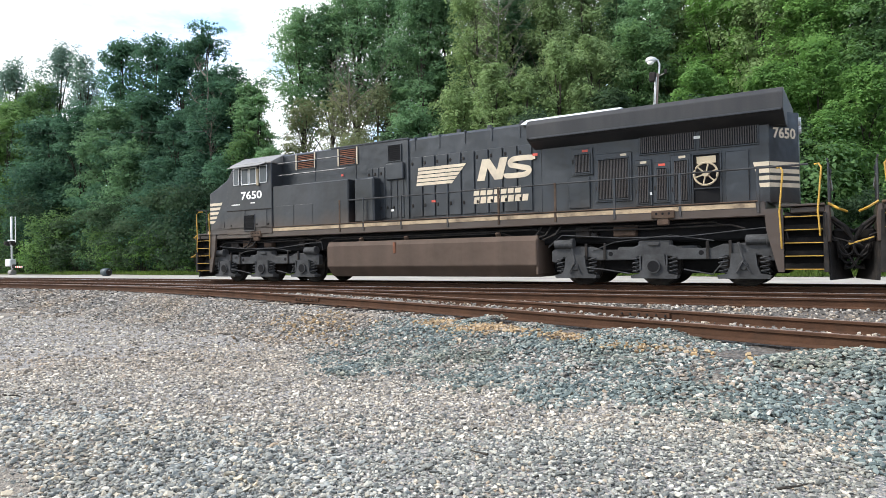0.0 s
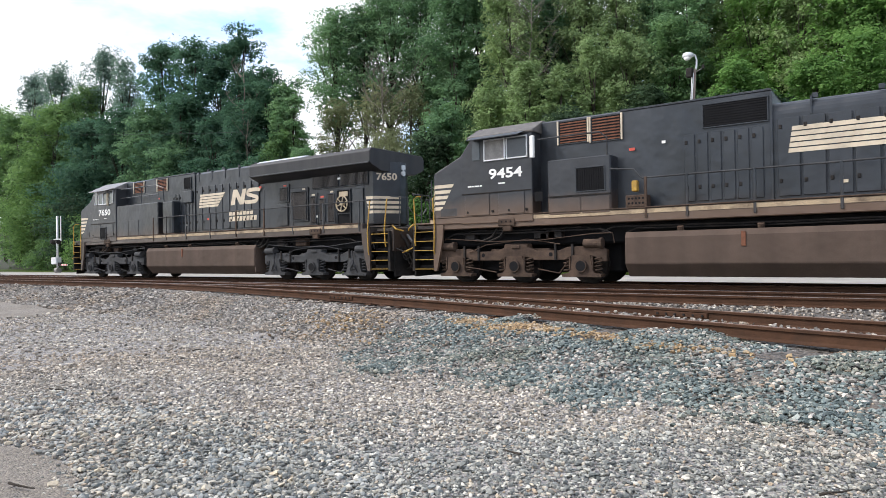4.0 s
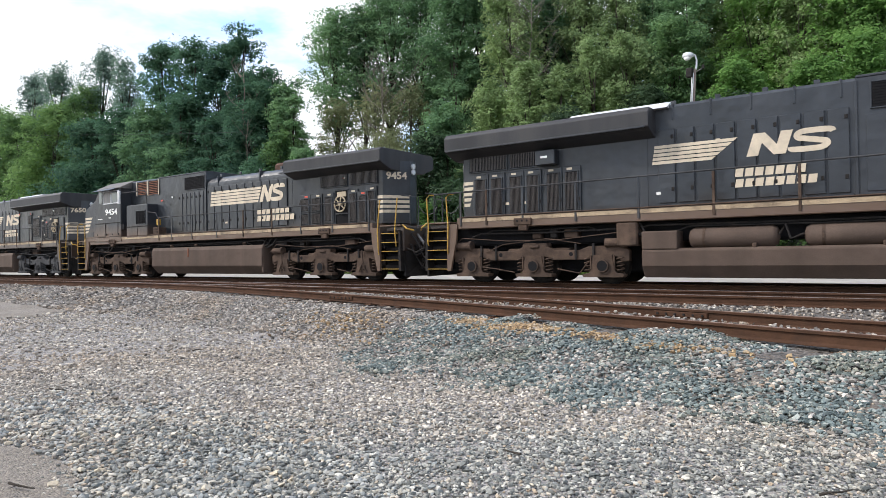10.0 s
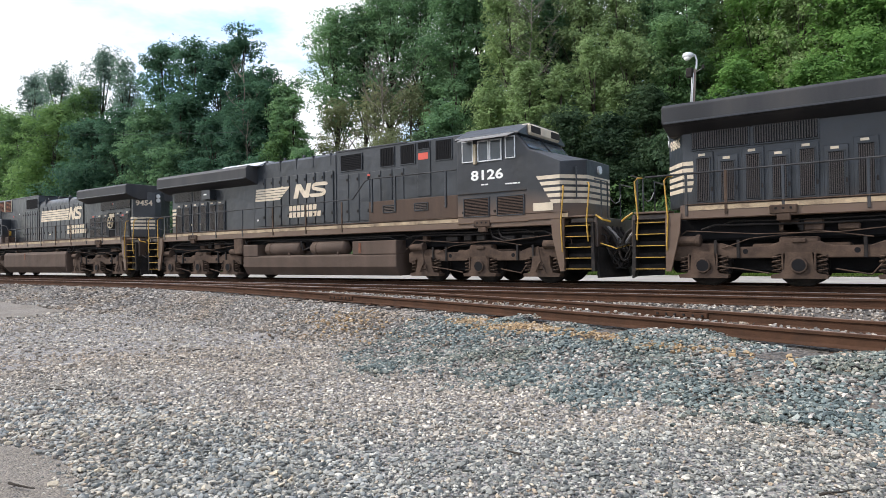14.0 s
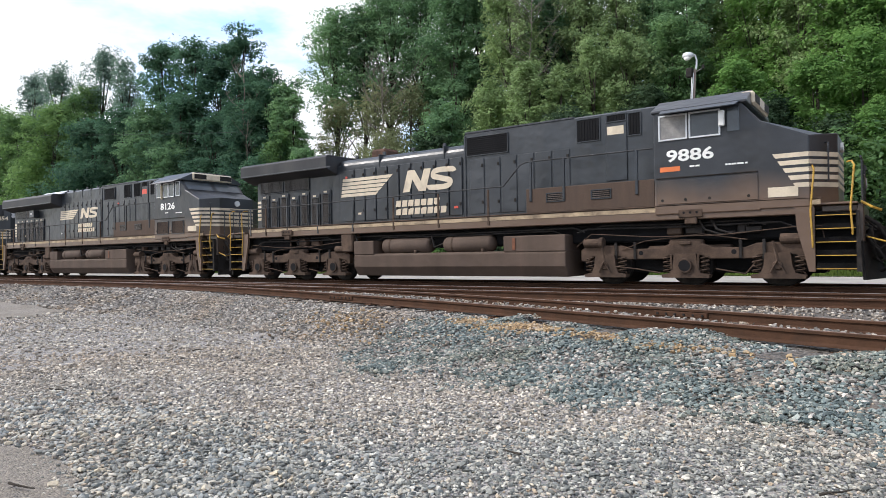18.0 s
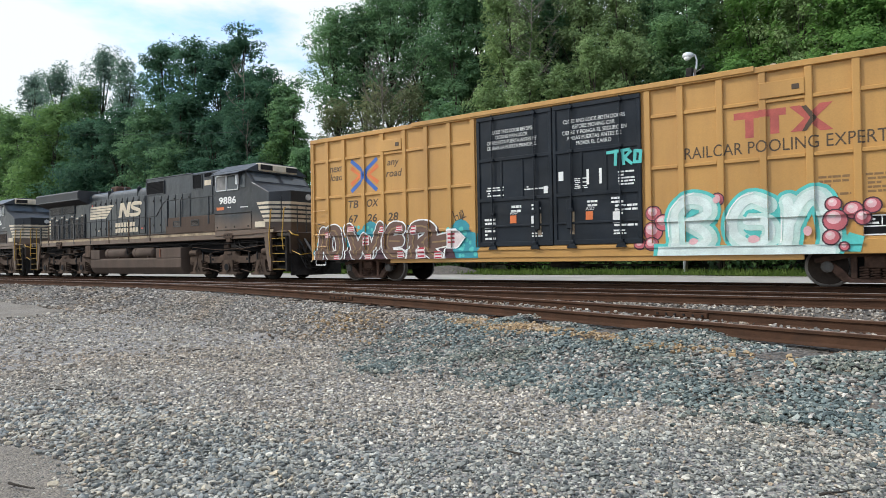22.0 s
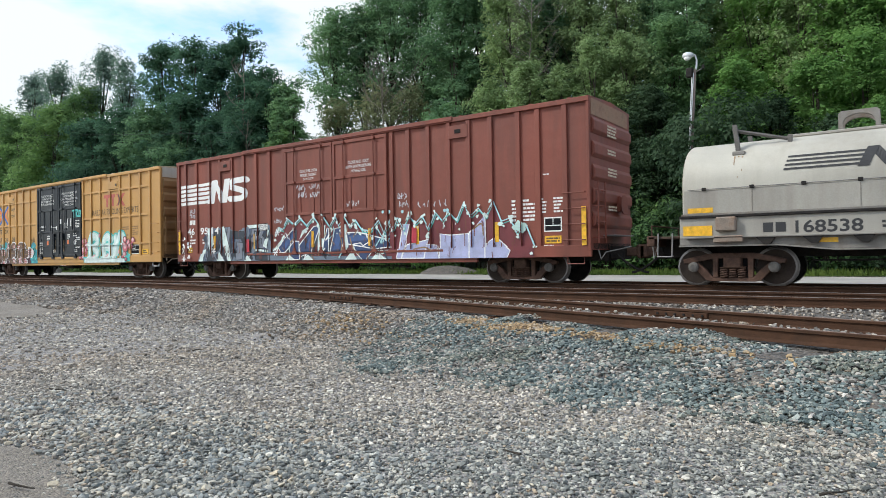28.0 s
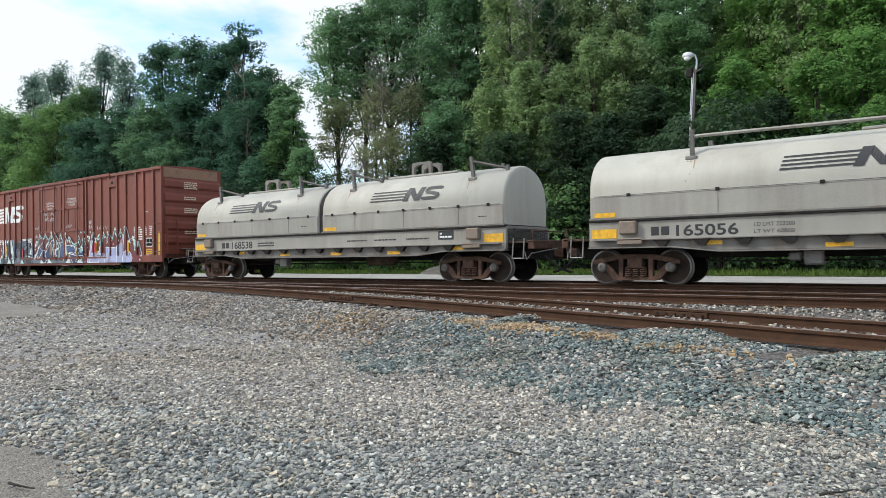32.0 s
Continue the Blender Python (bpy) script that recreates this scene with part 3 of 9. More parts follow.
# ---- tracks ----
def swept(path, profile):
    """A profile of (sideways, up) carried along points (x, y, z)."""
    sh = S()
    n = len(profile)
    v, f = [], []
    for i, p in enumerate(path):
        a, b = Vector(path[max(i - 1, 0)]), Vector(path[min(i + 1, len(path) - 1)])
        d = (b - a).normalized()
        s = Vector((-d.y, d.x, 0)).normalized()
        v += [(p[0] + s.x * u, p[1] + s.y * u, p[2] + w) for u, w in profile]
    for i in range(len(path) - 1):
        f += [(i * n + k, i * n + (k + 1) % n, (i + 1) * n + (k + 1) % n, (i + 1) * n + k) for k in range(n)]
    m = (len(path) - 1) * n
    f += [tuple(range(n - 1, -1, -1)), tuple(range(m, m + n))]
    return sh.add(v, f)


RAIL_PROFILE = [(-0.07, -0.172), (0.07, -0.172), (0.07, -0.16), (0.012, -0.135), (0.010, -0.045), (0.036, -0.035), (0.036, -0.006), (0.028, 0.0),
                (-0.028, 0.0), (-0.036, -0.006), (-0.036, -0.035), (-0.010, -0.045), (-0.012, -0.135), (-0.07, -0.16)]


def rail(path, parent, bright, label):
    r = part("rail", swept(path, RAIL_PROFILE), RAIL, parent, label)
    part("rail_head", swept([(x, y, z + 0.002) for x, y, z in path], [(-0.024, 0.0), (0.024, 0.0), (0.02, 0.003), (-0.02, 0.003)]), RAILTOP if bright else RAILDULL, r)
    return r


TIE_MESH = S().box(-0.11, 0.11, -1.3, 1.3, -0.17, 0.0, 0.012).mesh("tie")
TIE_MESH.materials.append(TIE)
PLATE_MESH = S().box(-0.1, 0.1, -0.17, 0.17, 0.0, 0.016, 0.004).box(-0.06, -0.035, 0.075, 0.105, 0.014, 0.034).box(0.035, 0.06, -0.105, -0.075, 0.014, 0.034).mesh("tie_plate")
PLATE_MESH.materials.append(RAIL)


def tie(track, x, y, z, turn, gauge_sides, plates=True):
    t = part("tie", TIE_MESH, None, track)
    t.location = (x, y, z)
    t.rotation_euler = (0, 0, turn + random.uniform(-0.02, 0.02))
    if plates:
        for o in gauge_sides:
            p = part("tie_plate", PLATE_MESH, None, t)
            p.location = (0, o, 0.0)
    return t


def track(name, centre, bright, label, x0, x1, ties):
    t = thing(name, (0, 0, 0), label, "track", kind="structure")
    for o in (-0.753, 0.753):
        rail([(x, centre + o, 0) for x in (-170, -60, -20, 0, 20, 60, 120)], t, bright, "")
    for i in range(int((x1 - x0) / 0.52)):
        x = x0 + i * 0.52 + random.uniform(-0.03, 0.03)
        tie(t, x, centre, -0.188 + random.uniform(-0.008, 0.004), 0, (-0.753, 0.753), ties)
    return t


main_track = track("main_track", D, True, "straight main railway track with polished rails on ballast", -45, 8, False)
second_track = track("second_track", 13.75, True, "parallel railway track with one polished rail", -45, 8, True)

turnout = thing("turnout_track", (0, 0, 0), "rusty diverging railway track curving away on old ties", "track", kind="structure")
bx = np.concatenate([np.linspace(-40, -22.5, 18), np.linspace(-21.5, 12, 60)])
path_b = [(float(x), float(rail_b_y(x)), float(rail_drop(x))) for x in bx]
path_a = []
for i, p in enumerate(path_b):
    a, b = Vector(path_b[max(i - 1, 0)]), Vector(path_b[min(i + 1, len(path_b) - 1)])
    d = (b - a).normalized()
    path_a.append((p[0] - d.y * 1.506, p[1] + d.x * 1.506, p[2] + 0.003))
rail(path_b, turnout, False, "brown rusty rail")
rail(path_a, turnout, False, "brown rusty rail")
for i in range(62):
    x = -24 + i * 0.53
    slope = float(rail_b_y(x + 0.1) - rail_b_y(x - 0.1)) / 0.2
    turn = math.atan(slope)
    tie(turnout, x - math.sin(turn) * 0.753, float(rail_b_y(x)) + math.cos(turn) * 0.753, float(rail_drop(x)) - 0.188 - random.choice((0.0, 0.03, 0.05, 0.06)), turn, (-0.753, 0.753))


def joint_bar(path_y, x, y_side, length, z):
    """A bolted splice on a rail's near side."""
    slope = math.atan(float(rail_b_y(x + 0.1) - rail_b_y(x - 0.1)) / 0.2)
    j = part("joint_bar", S().box(-length / 2, length / 2, -0.045, -0.012, -0.13, -0.045, 0.008), RAIL, turnout, "rusty bolted joint bar", at=(x, path_y, z))
    j.rotation_euler = (0, 0, slope)
    for k in range(6):
        part("bolt", S().lathe((-length / 2 + length * (k + 0.5) / 6, -0.062, -0.087), "y", [(0, 0.018), (0.02, 0.022)], 8), DARK, j)


joint_bar(float(rail_b_y(-10.9)), -10.9, 0, 0.95, float(rail_drop(-10.9)))
joint_bar(float(np.interp(-2.95, [p[0] for p in path_a], [p[1] for p in path_a])), -2.95, 0, 0.95, float(rail_drop(-2.95)))
joint_bar(float(np.interp(-13.2, [p[0] for p in path_a], [p[1] for p in path_a])), -13.2, 0, 0.95, float(rail_drop(-13.2)))


# ---- loose stones ----
def stones(name, xy, z, size, material, label, seed, near=False):
    """Many angular stones in one mesh; xy: places, size: half widths."""
    rng = np.random.default_rng(seed)
    if near:
        g = (1 + 5 ** 0.5) / 2
        base = np.array([(-1, g, 0), (1, g, 0), (-1, -g, 0), (1, -g, 0), (0, -1, g), (0, 1, g), (0, -1, -g), (0, 1, -g), (g, 0, -1), (g, 0, 1), (-g, 0, -1), (-g, 0, 1)]) / 1.9
        faces = np.array([(0, 11, 5), (0, 5, 1), (0, 1, 7), (0, 7, 10), (0, 10, 11), (1, 5, 9), (5, 11, 4), (11, 10, 2), (10, 7, 6), (7, 1, 8), (3, 9, 4), (3, 4, 2), (3, 2, 6), (3, 6, 8), (3, 8, 9), (4, 9, 5), (2, 4, 11), (6, 2, 10), (8, 6, 7), (9, 8, 1)])
    else:
        base = np.array([(a, b, c) for a in (-1, 1) for b in (-1, 1) for c in (-1, 1)]) * 0.74
        faces = np.array([(0, 1, 3), (0, 3, 2), (4, 6, 7), (4, 7, 5), (0, 4, 5), (0, 5, 1), (2, 3, 7), (2, 7, 6), (0, 2, 6), (0, 6, 4), (1, 5, 7), (1, 7, 3)])
    nv = len(base)
    n = len(xy)
    kinds = np.stack([base * (1 + rng.uniform(-0.34, 0.3, (nv, 1))) + rng.uniform(-0.17, 0.17, (nv, 3)) for _ in range(60)])
    if near:
        for kind in kinds:
            for _ in range(4):
                cutter = rng.normal(0, 1, 3)
                cutter /= np.linalg.norm(cutter)
                over = np.maximum(kind @ cutter - rng.uniform(0.42, 0.65), 0)
                kind -= over[:, None] * cutter
    v = kinds[rng.integers(0, 60, n)]
    scl = size[:, None] * np.stack([rng.uniform(0.9, 1.5, n), rng.uniform(0.75, 1.1, n), rng.uniform(0.5, 0.85, n)], 1)
    v = v * scl[:, None, :]
    a = rng.uniform(0, math.tau, n)
    t = rng.uniform(-0.9, 0.9, n)
    ca, sa, ct, st = np.cos(a), np.sin(a), np.cos(t), np.sin(t)
    x, y, zz = v[..., 0], v[..., 1], v[..., 2]
    y, zz = y * ct[:, None] - zz * st[:, None], y * st[:, None] + zz * ct[:, None]
    x, y = x * ca[:, None] - y * sa[:, None], x * sa[:, None] + y * ca[:, None]
    pts = np.stack([x + xy[:, :1], y + xy[:, 1:], zz + (z + size * rng.uniform(-0.1, 0.85, n))[:, None]], -1).reshape(-1, 3)
    idx = (faces[None] + nv * np.arange(n)[:, None, None]).reshape(-1)
    me = bpy.data.meshes.new(name)
    me.vertices.add(len(pts))
    me.vertices.foreach_set("co", pts.astype(np.float32).ravel())
    me.loops.add(len(idx))
    me.loops.foreach_set("vertex_index", idx.astype(np.int32))
    me.polygons.add(len(idx) // 3)
    me.polygons.foreach_set("loop_start", np.arange(0, len(idx), 3, dtype=np.int32))
    me.update(calc_edges=True)
    me.polygons.foreach_set("use_smooth", np.zeros(len(idx) // 3, bool))
    me.materials.append(material)
    return tagged(new(name, me), label, "gravel", kind="stuff")


ASPHALT_NEAR = [(-9.0, -1.0), (-9.0, 1.6), (-5.72, 2.09), (-5.6, 2.2), (-5.33, 2.25), (-4.87, 2.17), (-4.57, 2.09), (-4.15, 1.98), (-3.4, 1.5), (-3.1, -1.0)]
ASPHALT_FAR = [(-33.2, 10.9), (-28.4, 11.6), (-21.8, 10.3), (-19.6, 8.8), (-18.9, 7.7), (-19.9, 6.5)]


def inside(poly, x, y):
    res = np.zeros(len(x), bool)
    for i in range(len(poly)):
        (x0, y0), (x1, y1) = poly[i], poly[(i + 1) % len(poly)]
        c = ((y0 > y) != (y1 > y)) & (x < (x1 - x0) * (y - y0) / ((y1 - y0) if y1 != y0 else 1e-9) + x0)
        res ^= c
    return res


rng = np.random.default_rng(5)


def wedge(n, r0, r1):
    """Places in the sector before the camera, evenly by area."""
    a = np.radians(rng.uniform(-73, 1, n))
    r = np.sqrt(rng.uniform(r0 * r0, r1 * r1, n))
    return r * np.sin(a), r * np.cos(a)


def ballast_edge(x):
    """How far the heaped fresh ballast reaches from the near rail."""
    return 2.75 + 0.3 * np.sin(x * 1.9 + 0.4) + 0.18 * np.sin(x * 4.3) + 0.5 * smooth01((-2.5 - x) / 2.5)


for nm, n, r0, r1, s0, s1, mt, lb, sd in (("coarse_gravel", 30000, 3.0, 6.3, 0.009, 0.020, STONES_LOT, "coarse mixed grey crushed stone on the lot", 11), ("packed_gravel", 42000, 5.2, 10.5, 0.007, 0.018, STONES_FINE, "fine packed beige gravel on the lot", 12),
                                          ("packed_gravel", 28000, 10.0, 20.0, 0.012, 0.024, STONES_FINE, "fine packed beige gravel on the lot", 13), ("coarse_gravel", 13000, 20.0, 36.0, 0.022, 0.042, STONES_FINE, "coarse mixed grey crushed stone on the lot", 14)):
    x, y = wedge(n, r0, r1)
    s = rng.uniform(s0, s1, n) * np.where(rng.random(n) < 0.06, 1.6, 1.0)
    d = rail_b_y(x) - y + 0.25 * np.sin(x * 2.1) + rng.uniform(-0.5, 0.5, n)
    r = np.hypot(x, y) + 0.5 * np.sin(x * 1.7) + 0.35 * np.sin(y * 2.9 + x)
    ok = (d > ballast_edge(x) - 0.5) & ~inside(ASPHALT_NEAR, x + rng.normal(0, 0.13, n), y + rng.normal(0, 0.09, n)) & ~inside(ASPHALT_FAR, x + rng.normal(0, 0.5, n), y + rng.normal(0, 0.2, n))
    ok &= (r < 5.7 + rng.normal(0, 0.4, n)) if r1 < 7 else ((r > 5.0 + rng.normal(0, 0.3, n)) if r1 < 11 else True)
    stones(nm, np.stack([x[ok], y[ok]], 1), ground_z(x[ok], y[ok]), s[ok], mt, lb, sd, r1 < 7)

# broken blue-grey rock along the asphalt's edge
n = 17000
x, y = wedge(n, 3.4, 8.2)
near = np.hypot((x + 4.9) / 2.6, (y - 2.6) / 1.15) + rng.normal(0, 0.22, n)
ok = (near < 0.95) & ~inside(ASPHALT_NEAR, x + rng.normal(0, 0.08, n), y + rng.normal(0, 0.06, n))
stones("broken_rock", np.stack([x[ok], y[ok]], 1), ground_z(x[ok], y[ok]) + 0.004, rng.uniform(0.012, 0.031, int(ok.sum())), STONES_ROCK, "broken blue-grey rock beside the asphalt edge", 15, True)

# fresh ballast heaped against the near rail, older stained ballast farther along; a few tie ends stay bare
BARE_TIES = (-5.75, -4.7, -3.35, -0.85)
n = 56000
x = rng.uniform(-18, 2.5, n)
fresh = smooth01((x + 8.2) / 2.6)
d = np.maximum(rng.uniform(0.02, 1.0, n) * (2.9 + (ballast_edge(x) - 2.9 + 0.25) * fresh) + np.where(rng.random(n) < 0.3, rng.normal(0, 0.3, n), 0.0), 0.03)
y = rail_b_y(x) - d
s = rng.uniform(0.016, 0.031, n) * (1 + 0.12 * fresh)
slope = np.arctan((rail_b_y(x + 0.1) - rail_b_y(x - 0.1)) / 0.2)
foot = x - np.sin(slope) * d * np.cos(slope)
bare = np.zeros(n, bool)
for q in BARE_TIES:
    bare |= (np.abs(foot - q) < 0.2 + 0.12 * np.sin(foot * 9 + d * 7)) & (d < 0.62)
along = (foot + 24) / 0.53
bare |= (np.abs(along - np.round(along)) * 0.53 < 0.12) & (d < 0.5) & (x < -7) & (rng.random(n) < 0.7)
bare |= (rng.random(n) < 0.42) & (x < -7)
x, y, d, s, foot, fresh = x[~bare], y[~bare], d[~bare], s[~bare], foot[~bare], fresh[~bare]
n = len(x)
heap = (0.045 + 0.05 * np.sin((foot + 3.0) * 2.35)) * smooth01((1.6 - d) / 1.3) * fresh + 0.02 * fresh * np.sin(x * 5.1 + d * 3) * np.sin(d * 4.0 - x)
for q in BARE_TIES:
    heap -= 0.07 * np.exp(-((foot - q) / 0.22) ** 2) * smooth01((1.3 - d) / 0.5)
lump = np.array([noise.noise((float(u) * 0.9, float(v) * 0.9, 3.7)) for u, v in zip(x, y)])
tan = rng.random(n) < np.clip(0.93 - 0.86 * fresh + np.where(lump > 0.22, 0.38, 0.0) + np.where(d < 0.5, 0.2, 0.0), 0.03, 0.97)
for pick, nm, mt, lb, sd in ((~tan, "grey_ballast", STONES_GREY, "fresh blue-grey ballast heaped beside the rusty rail", 21), (tan & (fresh > 0.2), "stained_ballast", STONES_TAN, "rust-stained tan ballast beside the rails", 21), (tan & (fresh <= 0.2), "stained_ballast", STONES_TAN, "rust-stained tan ballast beside the rails", 22)):
    stones(nm, np.stack([x[pick], y[pick]], 1), ground_z(x[pick], y[pick]) + heap[pick], s[pick], mt, lb, sd, sd == 21)

n = 11000
x = rng.uniform(-38, -17.5, n)
y = rail_b_y(x) - rng.uniform(0.05, 3.6, n)
stones("stained_ballast", np.stack([x, y], 1), ground_z(x, y), rng.uniform(0.028, 0.05, n), STONES_TAN, "rust-stained tan ballast beside the rails", 26)

n = 1300
x = np.concatenate([rng.normal(-5.2, 0.5, n), rng.normal(-2.7, 0.55, n // 3), rng.normal(-8.6, 0.9, n // 6)])
d = np.concatenate([rng.normal(0.85, 0.17, n), rng.normal(0.95, 0.14, n // 3), rng.normal(1.7, 0.5, n // 6)])
y = rail_b_y(x) - d
stones("ochre_ballast", np.stack([x, y], 1), ground_z(x, y) + 0.03, rng.uniform(0.016, 0.03, len(x)), STONES_OCHRE, "patch of ochre-stained ballast stones", 25)

n = 17000
x = rng.uniform(-18, 3, n)
y = rail_b_y(x) + rng.uniform(0, 1, n) * (16.9 - rail_b_y(x))
ya = rail_b_y(x) + 1.57
ok = (np.abs(y - rail_b_y(x)) > 0.1) & (np.abs(y - ya) > 0.12) & (np.abs(y - 13.0) > 0.1) & (np.abs(y - 14.5) > 0.1)
x, y = x[ok], y[ok]
stones("track_ballast", np.stack([x, y], 1), ground_z(x, y) + 0.02 + 0.05 * (np.abs(y - rail_b_y(x) - 0.78) < 0.6), rng.uniform(0.014, 0.028, len(x)), STONES_TAN, "brown dusty ballast between the tracks", 23)


def sheet(name, poly, dx, dy, lift, label):
    """Thin asphalt lying on the ground, ragged along its edge."""
    xs, ys = [p[0] for p in poly], [p[1] for p in poly]
    qx, qy = np.meshgrid(np.arange(min(xs), max(xs), dx), np.arange(min(ys), max(ys), dy))
    qx, qy = qx.ravel(), qy.ravel()
    pick = inside(poly, qx + dx * np.sin(qy * 3.1 / dy * 0.16), qy + 0.6 * dy * np.sin(qx * 2.3 / dx * 0.22))
    sh = S()
    for a, b in zip(qx[pick], qy[pick]):
        cs = [(a - dx / 2, b - dy / 2), (a + dx / 2, b - dy / 2), (a + dx / 2, b + dy / 2), (a - dx / 2, b + dy / 2)]
        sh.add([(float(u), float(v), float(ground_z(u, v)) + lift) for u, v in cs], [(0, 1, 2, 3)])
    return solid(name, sh, ASPHALT, label, "asphalt", kind="structure")


sheet("asphalt_apron", ASPHALT_NEAR, 0.09, 0.06, 0.012, "worn grey asphalt edge broken off under the gravel")
sheet("asphalt_patch", ASPHALT_FAR, 0.22, 0.16, 0.014, "old bare asphalt patch among the gravel")


# fallen sticks on the lot
rs = random.Random(17)
for sx, sy in ((-8.80, 5.90), (-10.84, 7.52), (-10.91, 6.72), (-7.45, 3.29), (-4.64, 1.82), (-6.18, 7.45), (-2.32, 4.09), (-0.34, 4.40)):
    g, a, ln = float(ground_z(sx, sy)), rs.uniform(0, math.pi), rs.uniform(0.12, 0.3)
    pts = [(math.cos(a) * ln * (i / 3 - 0.5), math.sin(a) * ln * (i / 3 - 0.5) + rs.uniform(-0.02, 0.02), 0.03 + rs.uniform(0.0, 0.015)) for i in range(4)]
    solid("stick", S().tube(pts, 0.009, 6, 0.004).tube([pts[1], (pts[1][0] + 0.05, pts[1][1] - 0.06, 0.05)], 0.005, 5, 0.002), BARK, "small dark fallen stick lying on the gravel", "stick", at=(sx, sy, g), group="fallen sticks on the lot")


# ---- woods ----
def leaf_mesh(name, p, nrm, s, rng, material):
    """One three-cornered leaf at each place, turned to its normal."""
    n = len(p)
    nrm = nrm / np.linalg.norm(nrm, axis=1)[:, None]
    u = np.cross(nrm, rng.normal(0, 1, (n, 3)))
    u /= np.linalg.norm(u, axis=1)[:, None]
    w = np.cross(nrm, u)
    s = s[:, None]
    v = np.stack([p + u * s * 1.15, p - u * s * 0.6 + w * s * 0.72, p - u * s * 0.6 - w * s * 0.72], 1).reshape(-1, 3)
    me = bpy.data.meshes.new(name)
    me.vertices.add(3 * n)
    me.vertices.foreach_set("co", v.astype(np.float32).ravel())
    me.loops.add(3 * n)
    me.loops.foreach_set("vertex_index", np.arange(3 * n, dtype=np.int32))
    me.polygons.add(n)
    me.polygons.foreach_set("loop_start", np.arange(0, 3 * n, 3, dtype=np.int32))
    me.update(calc_edges=True)
    me.materials.append(material)
    return me


def crown_mesh(name, seed, h, spread, material, leaf, low=0.06, boughs=40, fill=5.0, wisp=0.0):
    """Boughs round the stem, tufts along each bough, leaves on the outer and upper side of each tuft."""
    rng = np.random.default_rng(seed)
    t = low + (1 - low) * rng.uniform(0.0, 1.0, boughs) ** 0.85
    t[:3] = (0.97, 0.93, 0.9)
    width = np.sin(np.clip((t - low * 0.55) / (1.05 - low * 0.55), 0, 1) * math.pi) ** 0.55
    a = rng.uniform(0, math.tau, boughs)
    rad = spread * width * np.sqrt(rng.uniform(0.06, 1.0, boughs)) * rng.uniform(0.7, 1.12, boughs)
    c = np.stack([rad * np.cos(a), rad * np.sin(a), h * t * 0.97], 1)
    size = np.maximum(spread * rng.uniform(0.2, 0.4, boughs), 0.5)
    # tufts over the top and flanks of every bough
    per = 12
    d = rng.normal(0, 1, (boughs, per, 3))
    d[..., 2] = np.abs(d[..., 2]) - 0.45
    d /= np.linalg.norm(d, axis=2)[..., None]
    tc = (c[:, None, :] + d * size[:, None, None] * rng.uniform(0.55, 1.08, (boughs, per, 1)) * np.array([1.1, 1.1, 0.8 + wisp])).reshape(-1, 3)
    ts = np.repeat(size, per) * rng.uniform(0.28, 0.55, boughs * per)
    td = d.reshape(-1, 3)
    n = int(min(fill * spread * h * (1 - low) * 1.25 / (1.25 * leaf * leaf), 34000))
    k = rng.choice(len(tc), n, p=ts ** 2 / np.sum(ts ** 2))
    e = rng.normal(0, 1, (n, 3))
    e /= np.linalg.norm(e, axis=1)[:, None]
    e[:, 2] = np.where(rng.random(n) < 0.7, np.abs(e[:, 2]), e[:, 2])
    p = tc[k] + e * (ts[k] * rng.uniform(0.25, 1.1, n) ** 0.6)[:, None] * np.array([1.15, 1.15, 0.75 + wisp])
    nrm = e * 0.55 + td[k] * 0.45 + np.array([0, 0, 0.5]) + rng.normal(0, 0.26, (n, 3))
    s = leaf * rng.uniform(0.6, 1.25, n)
    # the dim inside of the crown: larger leaves scattered between stem and boughs
    m = int(n * 0.13) if fill > 4 else 0
    i = rng.integers(0, boughs, m)
    p[:m] = c[i] * rng.uniform(0.2, 0.95, (m, 1)) * np.array([1, 1, 0]) + np.array([0, 0, 1]) * (c[i, 2:] + rng.normal(0, 0.5, (m, 1)) * size[i, None])
    s[:m] *= 1.8
    return leaf_mesh(name, p, nrm, s, rng, material), c


def tree(x, y, h, spread, kind, seed):
    material, low, boughs, fill, wisp, label = TREE_KINDS[kind]
    e = thing("tree", (x, y, float(ground_z(x, y)) - 0.1), label, "tree", "trees on the wooded slope")
    if y > 43 and low < 0.2:
        low = 0.2
    leaf = 0.055 + 0.001 * math.hypot(x, y) + (0.09 if kind == "far" else 0.0)
    me, c = crown_mesh("crown", seed, h, spread, material, leaf, low, boughs, fill, wisp)
    rng = random.Random(seed)
    sh = S()
    top = h * 0.9
    sway = h * 0.012
    pts = [(math.sin(i * 1.3 + seed) * sway * i / 3, math.cos(i * 1.7 + seed) * sway * i / 3, top * i / 6 - (0.3 if i == 0 else 0)) for i in range(7)]
    sh.tube(pts, h * 0.011, 8, h * 0.003)
    for i in rng.sample(range(len(c)), min(18, len(c))):
        q = Vector(c[i])
        z = max(q.z * 0.66, h * 0.1)
        k = min(int(z / top * 6), 5)
        b = Vector(pts[k]).lerp(Vector(pts[k + 1]), z / top * 6 - k)
        m = b.lerp(q, 0.5) + Vector((0, 0, 0.1 * (q - b).length))
        sh.tube([b, m, q], h * 0.0038, 5, h * 0.001)
    part("trunk", sh, BARK, e, smooth=True)
    part("crown", me, None, e)
    return e


